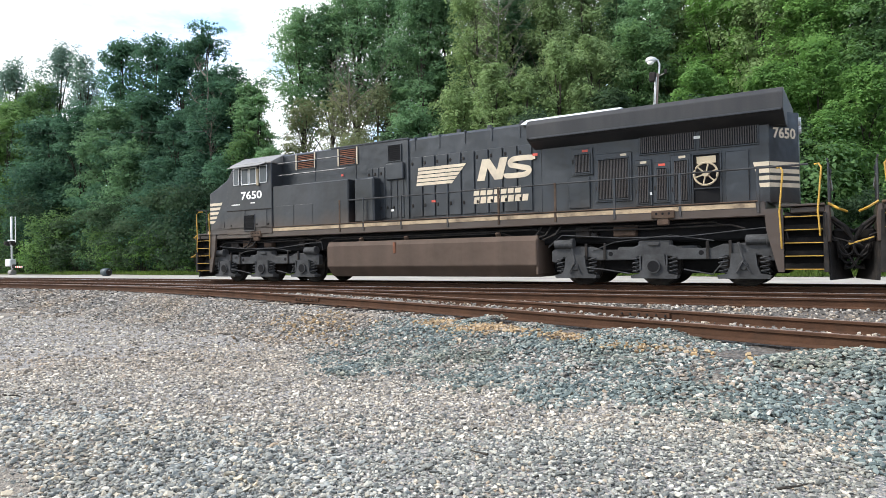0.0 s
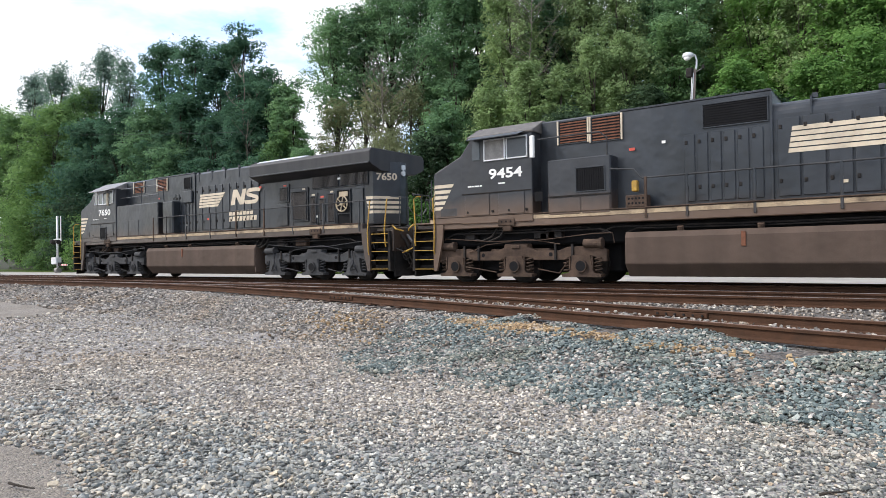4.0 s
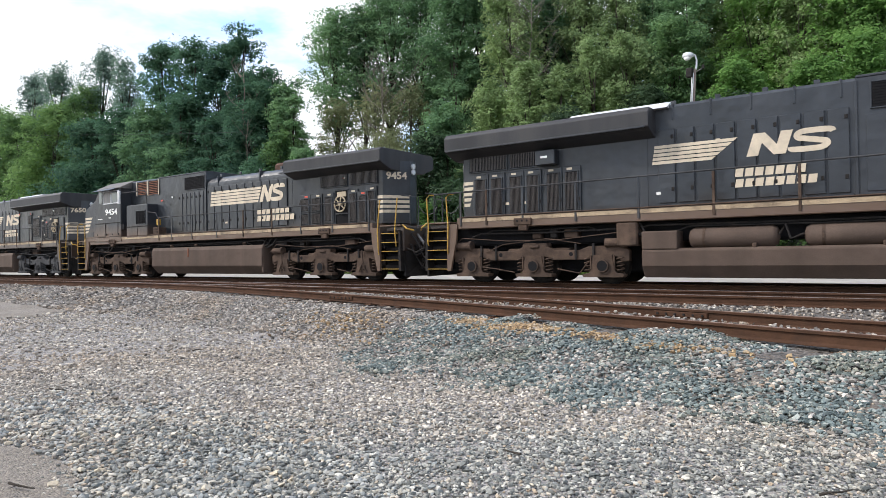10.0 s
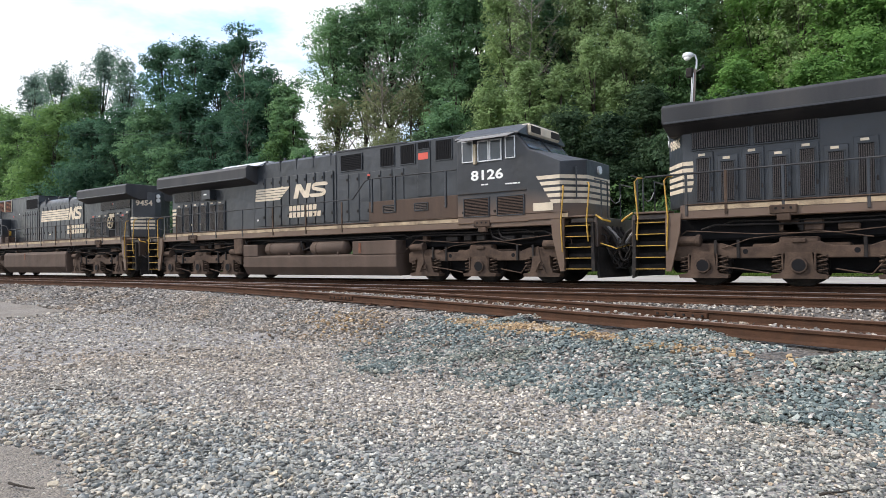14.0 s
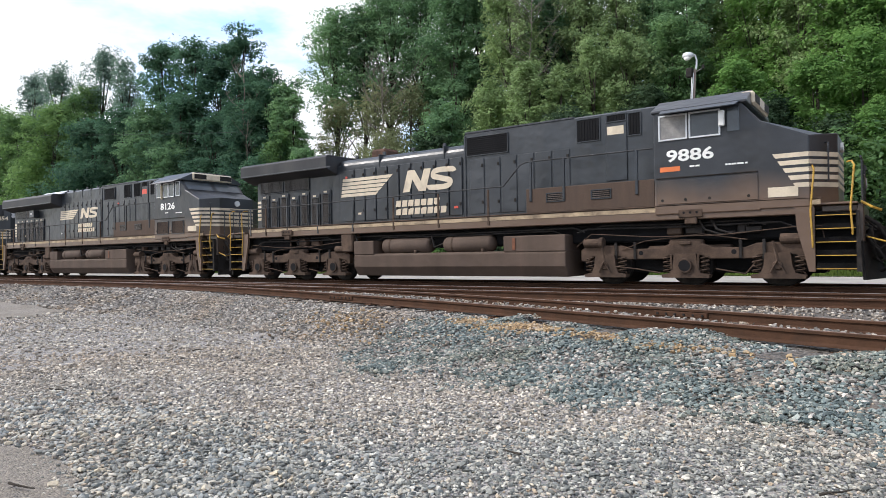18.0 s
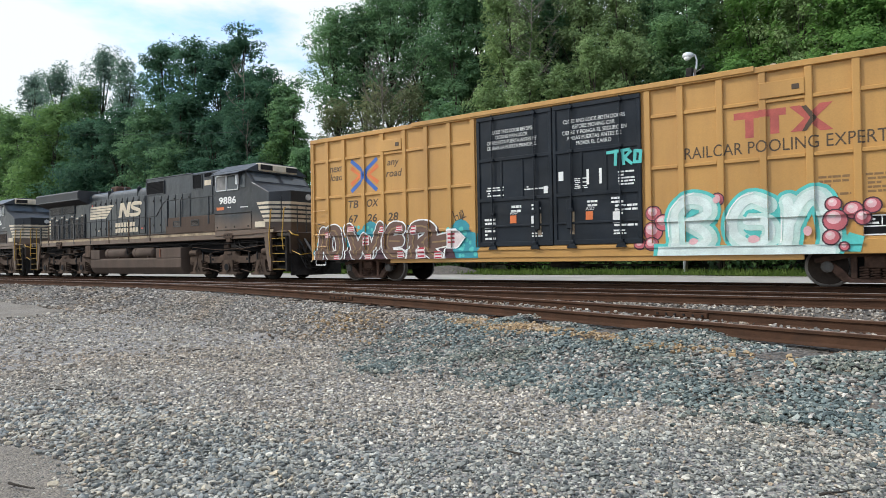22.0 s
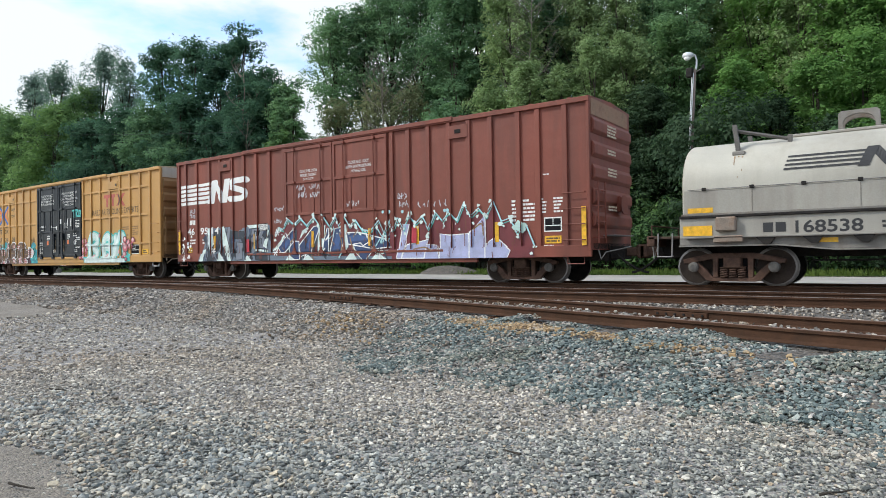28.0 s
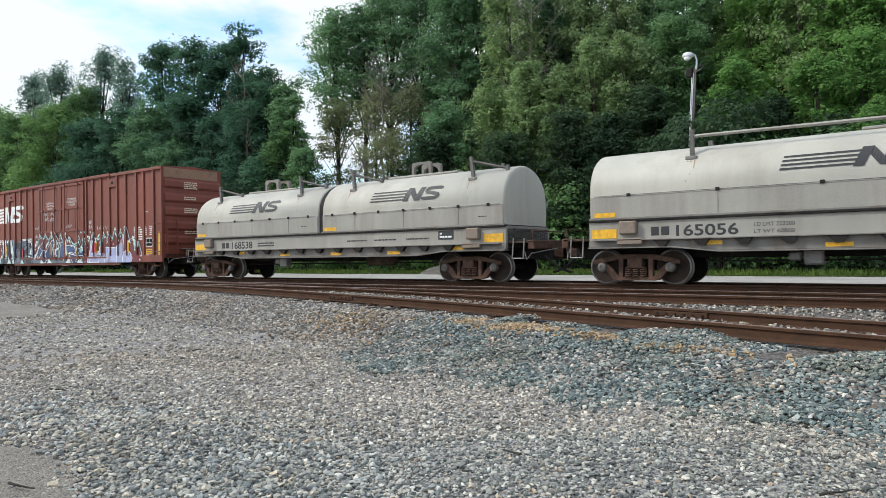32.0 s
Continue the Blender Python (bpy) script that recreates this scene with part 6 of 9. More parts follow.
    part("nose_hatch", S().box(X(8.9), X(9.5), -1.512, -1.502, 2.03, 2.25), CREAM if f > 0 else BLACK, nose)
    part("headlight", S().lathe((X(10.22), 0, 3.2), "x", [(0, 0.12), (f * 0.06, 0.12)], 12), SILVER, nose)
    part("nose_grab", S().tube([(X(10.0), -1.14, 2.35), (X(10.06), -1.2, 2.35), (X(10.06), -1.2, 3.2), (X(10.0), -1.14, 3.2)], 0.02, 6), BLACK, nose)
    # windows
    gl = S()
    for y0, y1 in ((-1.35, -0.1), (0.1, 1.35)):
        gl.add([(X(8.757 - 0.03), y0, 3.86), (X(8.757 - 0.03), y1, 3.86), (X(8.38), y1, 4.28), (X(8.38), y0, 4.28)], [(0, 1, 2, 3)])
    part("windscreen", gl, PANE, cab, "dark windscreen")
    lights = ((7.1, 7.49), (7.51, 7.92)) if es else ((6.48, 7.17), (7.2, 7.92))
    wf = S()
    for a, b in lights:
        for q in ((a, b, 3.56, 3.6), (a, b, 4.15, 4.19), (a, a + 0.04, 3.6, 4.15), (b - 0.04, b, 3.6, 4.15)):
            wf.box(X(q[0]), X(q[1]), -1.535, -1.5, q[2], q[3], 0.006)
    win = part("window_frame", wf, SILVER, cab, "bare metal side window frame")
    for i, (a, b) in enumerate(lights):
        # Two panes use plain steel grey to paint a brighter sky reflection.
        part("pane", S().box(X(a + 0.03), X(b - 0.03), -1.516, -1.503, 3.59, 4.16), STEEL if (number == "9886" and i == 0) or (number == "9454" and i == 1) else PANE, win)
    if es:
        part("window_post", S().box(X(6.55), X(6.94), -1.518, -1.503, 3.58, 4.22, 0.01), PANE, win)
        for a, b in ((6.55, 6.94), (8.03, 8.36)):
            rim = S()
            for q in ((a, b, 3.58, 3.61), (a, b, 4.19, 4.22), (a, a + 0.03, 3.61, 4.19), (b - 0.03, b, 3.61, 4.19)):
                rim.box(X(q[0]), X(q[1]), -1.53, -1.5, q[2], q[3], 0.005)
            part("pane_rim", rim, SILVER, win)
        part("arm_rest", S().box(X(6.97), X(7.07), -1.58, -1.5, 3.5, 4.1, 0.02), BRASS, win)
    part("quarter_window", S().box(X(8.06), X(8.33), -1.518, -1.503, 3.62, 4.18, 0.01), PANE, win)
    part("awning", S().add([(X(6.55), -1.5, 4.30), (X(8.35), -1.5, 4.30), (X(8.3), -1.86, 4.16), (X(6.6), -1.86, 4.16), (X(6.55), -1.5, 4.32), (X(8.35), -1.5, 4.32), (X(8.3), -1.86, 4.18), (X(6.6), -1.86, 4.18)],
                           [(0, 1, 2, 3), (7, 6, 5, 4), (0, 1, 5, 4), (1, 2, 6, 5), (2, 3, 7, 6), (3, 0, 4, 7)]), STEEL if es else HOOD, cab, "grey window awning")
    if not es:
        mu = 6.22 if plan == "b" else 7.9
        part("mirror", S().box(X(mu), X(mu + 0.13), -1.66, -1.56, 3.5 if plan == "b" else 3.75, 4.12, 0.02), WHITE, cab, "white upright mirror")
    nb = part("number_board", S().box(X(8.25), X(8.58), -1.0, 1.0, 4.3, 4.62, 0.05), CREAM if f > 0 else BLACK, cab, "cream number board housing" if f > 0 else "black number board housing")
    for y0 in (-0.95, 0.35):
        part("number_plate", S().box(X(8.582), X(8.59), y0, y0 + 0.6, 4.36, 4.56), DARK, nb)
    for k in range(3):
        part("roof_gear", S().box(X(6.8 + k * 0.5), X(7.1 + k * 0.5), -0.4, 0.4, 4.64, 4.72 + 0.03 * (k % 2), 0.02), DARK, cab)
    part("antenna", S().tube([(X(7.0), 0.1, 4.66), (X(7.0), 0.1, 4.86)], 0.015, 6), DARK, cab)
    # cab side
    nu = 6.85 if es else 6.66
    lettering("road_number", number, min(X(nu), X(nu + 1.1)), max(X(nu), X(nu + 1.1)), 3.03, 3.33, -1.506, WHITE, cab, bold=0.025)
    small_print(cab, min(X(7.2), X(7.45)), max(X(7.2), X(7.45)), 2.86, 2.93, -1.505, 1, 3)
    small_print(cab, min(X(8.0), X(8.5)), max(X(8.0), X(8.5)), 2.83, 2.9, -1.505, 1, 4)
    if es or style == "tank":
        for u in (6.6, 7.75):
            louvres("cab_louvre", X(u), X(u + 0.85), 1.98, 2.5, -1.512, cab, 12, DUSTBOX) if style == "air" else part("access_door", S().box(X(u), X(u + 0.85), -1.52, -1.5, 2.0, 2.62, 0.01), coat, cab)
    else:
        part("access_door", S().box(X(6.45), X(8.7), -1.52, -1.5, 2.0, 2.6, 0.012), coat, cab)
    if plan == "a":
        louvres("cab_vent", X(7.24), X(7.76), 1.9, 2.44, -1.53, cab, 9)
    part("drip_rail", S().box(X(6.4), X(8.7), -1.53, -1.5, 2.63, 2.66, 0.005), DARK, cab)
    for u in (6.55, 7.1, 7.65, 8.5):
        part("latch", S().lathe((X(u), -1.53, 2.1), "y", [(0, 0.035), (0.03, 0.04)], 8), DARK, cab)
    if number == "9886":
        part("placard", S().box(X(6.5), X(6.98), -1.508, -1.502, 2.8, 2.92), ORANGE, cab)
    # behind the cab
    for a, b, z0, z1 in dict(a=((4.76, 5.57, 4.02, 4.5), (2.85, 3.59, 3.98, 4.5)), b=((4.93, 5.74, 3.9, 4.5), (3.99, 4.79, 3.86, 4.5)), c=EQUIP_C, d=EQUIP_D)[plan]:
        louvres("equipment_grille", X(a), X(b), z0, z1, -HW - 0.035, tall, 8 if f < 0 else max(4, int((b - a) * 14)), RUSTY if f < 0 else GRILLE, upright=f > 0)
        if f < 0:
            for e in (a - 0.06, b + 0.02):
                part("pale_post", S().box(X(e), X(e + 0.05), -HW - 0.07, -HW - 0.03, z0 - 0.03, z1 + 0.04, 0.008), CREAM, tall)
    if f > 0:
        part("equipment_door", S().box(X(EDOOR[plan][0]), X(EDOOR[plan][1]), -HW - 0.05, -HW - 0.015, 2.75, EDOOR[plan][2], 0.012), HOOD, tall)
        part("sign", S().box(X(EDOOR[plan][0] + 0.05), X(EDOOR[plan][1] - 0.08), -HW - 0.058, -HW - 0.05, EDOOR[plan][2] - 0.3, EDOOR[plan][2] - 0.08), RED if plan == "c" else CREAM, tall, "small warning sign")
    if style == "air":
        shelf = part("walkway_box", S().box(X(2.75), X(6.35), -1.47, -HW + 0.05, 1.98, 2.66, 0.015), DUSTBOX, car, "dusty equipment box below the walkway")
        for u in (3.4, 4.7):
            louvres("vent", X(u), X(u + 0.5), 2.28, 2.48, -1.475, shelf, 4, BLACK)
        for u in (2.9, 3.9, 5.9):
            part("post", S().box(X(u) - 0.035, X(u) + 0.035, -1.5, -1.44, 2.3, 3.42, 0.01), HOOD, car)
        rail_pts = [(-10.3, 2.72), (2.0, 2.80), (2.55, 3.36), (2.75, 3.43), (6.3, 3.43)]
        posts = [-9.3, -8.4, -7.2, -5.6, -3.9, -2.1, -0.3, 1.5]
    else:
        if es:
            box = part("walkway_box", S().box(X(2.82), X(6.33), -1.47, -HW + 0.05, 1.78, 3.42, 0.03), coat, car, "dented black equipment box behind the cab")
            part("fan_box", S().box(X(1.85), X(2.66), -1.36, -HW + 0.05, 1.98, 3.42, 0.05), HOOD, car, "black blower box")
            for u in (4.4, 5.3):
                part("access_door", S().box(X(u), X(u + 0.85), -1.482, -1.468, 1.95, 2.7, 0.008), coat, box)
            rail_pts = [(-10.3, 2.72), (2.9, 2.72)]
            part("grab_rail", S().tube([(X(2.6), -1.3, 3.4), (X(2.6), -1.32, 4.05), (X(3.2), -1.32, 4.22), (X(6.2), -1.32, 4.22)], 0.022, 6).tube([(X(3.0), -1.32, 3.8), (X(6.2), -1.32, 3.8)], 0.02, 6).tube([(X(4.4), -1.32, 3.32), (X(4.4), -1.32, 4.22)], 0.02, 6), HOOD, car)
        else:
            box = part("walkway_box", S().box(X(4.1), X(5.9), -1.47, -HW + 0.05, 1.78, 3.4, 0.03), coat, car, "black equipment box behind the cab")
            louvres("side_grille", X(4.28), X(5.05), 2.5, 3.1, -1.476, box, 12, upright=True)
            part("access_door", S().box(X(4.95), X(5.86), -1.485, -1.468, 1.9, 2.34, 0.01), coat, box)
            part("access_door", S().box(X(4.14), X(4.9), -1.485, -1.468, 1.9, 2.34, 0.01), coat, box)
            part("drip_rail", S().box(X(4.1), X(5.9), -1.5, -1.47, 2.37, 2.41, 0.005), DARK, box)
            part("post", S().box(X(6.03), X(6.28), -1.515, -1.5, 2.3, 2.56, 0.005), GRILLE, cab)
            bv = part("battery_vent", S().box(X(3.19), X(3.73), -1.44, -1.1, 1.99, 2.3, 0.02), DUSTY, car, "dusty vent box with round holes")
            for i in range(10):
                part("hole", S().lathe((X(3.28 + 0.09 * (i % 5)), -1.444, 2.09 + 0.12 * (i // 5)), "y", [(0, 0.03), (0.004, 0.03)], 8), GRILLE, bv)
            part("yellow_box", S().box(X(3.45), X(3.6), -1.35, -1.2, 2.4, 2.68, 0.02), YELLOW, car, "small yellow box on the rail")
            rail_pts = [(-10.3, 2.72), (3.3, 2.72), (3.5, 2.95), (4.1, 3.02), (4.2, 3.2), (4.2, 3.85), (4.4, 4.02), (6.2, 4.02)]
        posts = [-9.3, -7.6, -6.0, -4.4, -2.7, -1.0, 0.7, 2.2, 3.2]
    part("hand_rail", S().tube([(X(u), -1.44, z) for u, z in rail_pts], 0.022, 8), GREYRUN, car, "long grey walkway hand rail")
    for u in posts:
        part("rail_post", S().box(X(u) - 0.032, X(u) + 0.032, -1.485, -1.445, 1.7, 2.74, 0.008), DUSTY if u % 2 > 1 else HOOD, car)
    # steps, end platforms, plough and coupler at both ends
    for e in (-1, 1):
        w = e * f
        side = part("step_side", S().prism([(w * 9.42, 1.78), (w * 9.8, 1.78), (w * 9.8, 0.36), (w * 9.68, 0.36), (w * 9.46, 1.3)], -1.5, -1.42), coat, car, "sloping dusty plate beside the steps")
        part("step_side", S().prism([(w * 10.56, 1.66), (w * 10.62, 1.66), (w * 10.66, 0.36), (w * 10.56, 0.36)], -1.47, -1.1), DARK, car)
        part("step_back", S().box(w * 9.8, w * 10.58, -1.12, -1.08, 0.4, 1.68), GRILLE, car)
        for k in range(5):
            z = 0.40 + k * 0.29
            stp = part("step", S().box(w * 9.8, w * 10.58, -1.46, -1.12, z, z + 0.03, 0.006).box(w * 9.8, w * 10.58, -1.2, -1.16, z + 0.03, z + 0.14), DARK, car)
            part("step_edge", S().box(w * 9.82, w * 10.56, -1.472, -1.458, z + 0.012, z + 0.03), YELLOW, stp, "yellow step edge")
        part("step_hood", S().box(w * 9.74, w * 10.6, -1.42, -0.9, 1.81, 1.86, 0.01), coat, car)
        for u, low, top in ((9.76, 0.88, 2.7), (10.5, 1.15, 2.72)):
            part("stanchion", S().tube([(w * u, -1.5, low), (w * u, -1.53, low + 0.12), (w * (u - 0.03), -1.53, 1.7), (w * (u + 0.05), -1.5, top - 0.1), (w * (u + 0.0), -1.42, top), (w * (u - 0.08), -1.3, top)], 0.02, 8), YELLOW, car, "yellow step hand rail")
        part("end_rail", S().tube([(w * 10.66, -1.4, 2.8), (w * 10.66, -0.5, 2.8), (w * 10.66, -0.5, 1.8)], 0.022, 6), HOOD, car)
        part("end_rail", S().tube([(w * 10.66, 0.5, 1.8), (w * 10.66, 0.5, 2.8), (w * 10.66, 1.4, 2.8)], 0.022, 6), HOOD, car)
        part("end_post", S().tube([(w * 10.66, -0.95, 1.8), (w * 10.66, -0.95, 2.8)], 0.02, 6), HOOD, car)
        part("end_plate", S().box(w * 10.58, w * 10.7, -1.35, 1.35, 1.0, 1.8, 0.02), BLACK, car)
        pl = part("plough", S().add([(w * 10.72, -1.3, 0.18), (w * 11.1, 0, 0.18), (w * 10.72, 1.3, 0.18), (w * 10.68, -1.25, 1.0), (w * 10.85, 0, 1.0), (w * 10.68, 1.25, 1.0),
                                     (w * 10.66, -1.3, 0.18), (w * 11.02, 0, 0.18), (w * 10.66, 1.3, 0.18), (w * 10.6, -1.25, 1.0), (w * 10.77, 0, 1.0), (w * 10.6, 1.25, 1.0)],
                                    [(0, 1, 4, 3), (1, 2, 5, 4), (6, 9, 10, 7), (7, 10, 11, 8), (0, 6, 7, 1), (1, 7, 8, 2), (3, 4, 10, 9), (4, 5, 11, 10), (0, 3, 9, 6), (2, 8, 11, 5)]), DARK, car, "black snow plough")
        part("coupler", S().box(w * 10.6, w * 11.1, -0.2, 0.2, 0.7, 1.05, 0.03).box(w * 11.05, w * 11.25, -0.18, 0.16, 0.66, 1.1, 0.05), TRUCKS, car)
        part("cut_lever", S().tube([(w * 10.75, -1.3, 1.1), (w * 11.2, -1.3, 0.95), (w * 11.2, -0.3, 1.05)], 0.018, 6), YELLOW if e > 0 else DARK, car)
        for k in range(4):
            y = -1.0 + k * 0.24
            part("air_hose", S().tube([(w * 10.7, y, 1.15), (w * 10.95, y, 0.8), (w * 11.16, y + 0.05, 0.45), (w * 11.3, y + 0.1, 0.42 + 0.05 * k)], 0.026, 6), DARK, car)
        part("mu_hose", S().tube([(w * 10.7, -0.6, 1.5), (w * 11.2, -0.5, 1.2), (w * 11.15, -0.4, 0.95), (w * 10.75, -0.3, 1.35)], 0.03, 6), DARK, car)
        part("yellow_grab", S().tube([(w * 10.66, -1.35, 1.85), (w * 10.85, -1.38, 1.72), (w * 11.0, -1.2, 1.66)], 0.028, 6), YELLOW, car)
        part("draft_gear", S().box(w * 10.7, w * 11.05, -0.55, 0.55, 0.62, 1.3, 0.05), DARK, car)
        for k in range(5):
            y = -0.95 + k * 0.33
            part("mu_hose", S().tube([(w * 10.7, y, 1.55), (w * 10.95, y - 0.05, 1.35 - 0.05 * k), (w * 11.15, y, 0.95 + 0.06 * (k % 2)), (w * 11.3, y + 0.1, 0.85), (w * 11.36, y + 0.12, 0.95)], 0.045, 8), STEEL if k == 1 else DARK, car)
        rh = random.Random(int(number) + e)
        for k in range(6):
            y, r0 = -1.05 + 0.3 * k + rh.uniform(-0.08, 0.08), rh.uniform(0.25, 0.5)
            z = rh.uniform(1.05, 1.4)
            part("loose_hose", S().tube([(w * 10.68, y, z), (w * (10.68 + 0.14), y - 0.03, z - 0.05)] + [(w * (10.98 - 0.16 * math.cos(math.pi * q / 6)), y, z - 0.1 - r0 * math.sin(math.pi * q / 6)) for q in range(1, 6)] + [(w * 11.15, y + 0.04, z - 0.12)], 0.028, 6), DARK, car)
        part("walk_chain", S().tube([(w * 10.68, -0.5, 2.5), (w * 10.7, -0.3, 2.3), (w * 10.7, 0, 2.22), (w * 10.7, 0.3, 2.3), (w * 10.68, 0.5, 2.5)], 0.015, 5), STEEL, car)
    # emblem and the road's name on the hood
    y = -HW - 0.056
    herald(car, *dict(a=(-0.42, 0.88, 1.42, 1.76, 3.62, 3.03, 3.62), b=(-0.06, 3.05, 3.28, 3.14, 4.62, 3.05, 3.68), c=MARK_C, d=(-4.87, -3.26, -2.46, -2.06, 0.05, 2.93, 3.60))[plan], y)
    name_bars(car, *dict(a=(1.62, 3.42, 2.34, 2.82), b=(2.97, 5.15, 2.26, 2.82), c=NAME_C, d=(-2.39, -0.3, 2.16, 2.70))[plan], y, (7, 8))
    for i in range(7):
        u = rr.uniform(-9.0, 5.5)
        s0 = rr.uniform(0.035, 0.08)
        z = rr.choice((3.5, 3.6, 2.5, 2.3))
        part("decal", S().box(X(u) - s0, X(u) + s0, -HW - 0.058, -HW - 0.052, z, z + 0.07), rr.choice((WHITE, CREAM, RED)), car)
    return car


locomotive(-17.6, -1, "7650", True, "tank", "black diesel locomotive with cream emblem and dusty running gear")
locomotive(4.63, -1, "9454", False, "tank", "black older diesel locomotive with rounded hood and brown dust")
locomotive(26.93, 1, "8126", True, "air", "black diesel locomotive with tall hood, coupled facing backwards")
locomotive(49.24, 1, "9886", False, "air", "black rounded-hood diesel locomotive with orange placard under its number")


# ---- freight cars ----
FT = {}


def freight_truck(car, x):
    """Two-axle truck with cast side frames, bolster springs and roller bearings."""
    if not FT:
        sf = S()
        for y0, y1 in ((-1.12, -0.98), (0.98, 1.12)):
            for e in (-1, 1):
                # top bar and slanting leg from the bearing to the spring seat
                sf.prism([(0.0, 0.66), (e * 0.42, 0.66), (e * 0.92, 0.56), (e * 1.12, 0.54), (e * 1.14, 0.64), (e * 0.9, 0.7), (e * 0.45, 0.79), (0.0, 0.79)], y0, y1)
                sf.prism([(e * 1.05, 0.56), (e * 0.8, 0.56), (e * 0.62, 0.42), (e * 0.44, 0.2), (e * 0.44, 0.11), (e * 0.6, 0.13), (e * 0.78, 0.33)], y0, y1)
                sf.prism([(e * 0.33, 0.2), (e * 0.45, 0.2), (e * 0.45, 0.68), (e * 0.33, 0.68)], y0, y1)
            sf.prism([(-0.5, 0.11), (0.5, 0.11), (0.5, 0.2), (-0.5, 0.2)], y0, y1)
        sf.box(-0.2, 0.2, -1.2, 1.2, 0.42, 0.7, 0.03)
        FT["frame"] = sf.mesh("truck")
        # Near-black plate stands in for the shade inside the spring opening.
        wi = S().box(-0.34, 0.34, -0.96, -0.9, 0.2, 0.66)
        FT["window"] = wi.mesh("frame_opening")
        be = S().lathe((0, -1.2, 0.457), "y", [(0, 0.07), (0.02, 0.12), (0.14, 0.13)], 12)
        for k in range(3):
            be.box(0.05 * math.cos(k * 2.1) - 0.018, 0.05 * math.cos(k * 2.1) + 0.018, -1.22, -1.2, 0.457 + 0.05 * math.sin(k * 2.1) - 0.018, 0.457 + 0.05 * math.sin(k * 2.1) + 0.018)
        FT["bearing"] = be.mesh("bearing")
        sp = S()
        for k in (-0.2, 0.0, 0.2):
            spring(sp, k, 0, 0.19, 0.46, 0.085, 5)
        FT["spring"] = sp.mesh("spring_group")
        for k, m in (("frame", TRUCKS), ("window", GRILLE), ("bearing", TRUSS), ("spring", TRUCKS)):
            FT[k].materials.append(m)
    t = part("truck", FT["frame"], None, car, bevel=0.015)
    t.location = (x, 0, 0)
    part("frame_opening", FT["window"], None, t)
    part("spring_group", FT["spring"], None, t).location = (0, -1.09, 0)
    for k in (-0.89, 0.89):
        wheelset(t, k, 0.457)
        part("bearing", FT["bearing"], None, t).location = (k, 0, 0)
    part("brake_beam", S().tube([(-0.4, -0.95, 0.4), (-0.4, 0.95, 0.4)], 0.05, 6).tube([(0.4, -0.95, 0.4), (0.4, 0.95, 0.4)], 0.05, 6), DARK, t)
    return t


def coupler_end(car, x, w, colour):
    """Coupler, air hose and cut lever at an end; w is the way it faces."""
    part("draft_gear", S().box(x, x + w * 0.45, -0.25, 0.25, 0.66, 1.02, 0.03), DARK, car)
    part("coupler", S().box(x + w * 0.4, x + w * 0.85, -0.14, 0.14, 0.74, 0.98, 0.03).box(x + w * 0.72, x + w * 0.98, -0.18, 0.16, 0.68, 1.06, 0.05), TRUCKS, car)
    part("air_hose", S().tube([(x + w * 0.3, -0.45, 0.78), (x + w * 0.5, -0.42, 0.6), (x + w * 0.8, -0.38, 0.4), (x + w * 1.0, -0.35, 0.32), (x + w * 1.12, -0.34, 0.3)], 0.034, 8), DARK, car, "black air hose")
    part("cut_lever", S().tube([(x + w * 0.12, -1.35, 0.92), (x + w * 0.2, -1.38, 0.68), (x + w * 0.26, -1.2, 0.86), (x + w * 0.6, -0.2, 1.0)], 0.016, 6), colour, car)


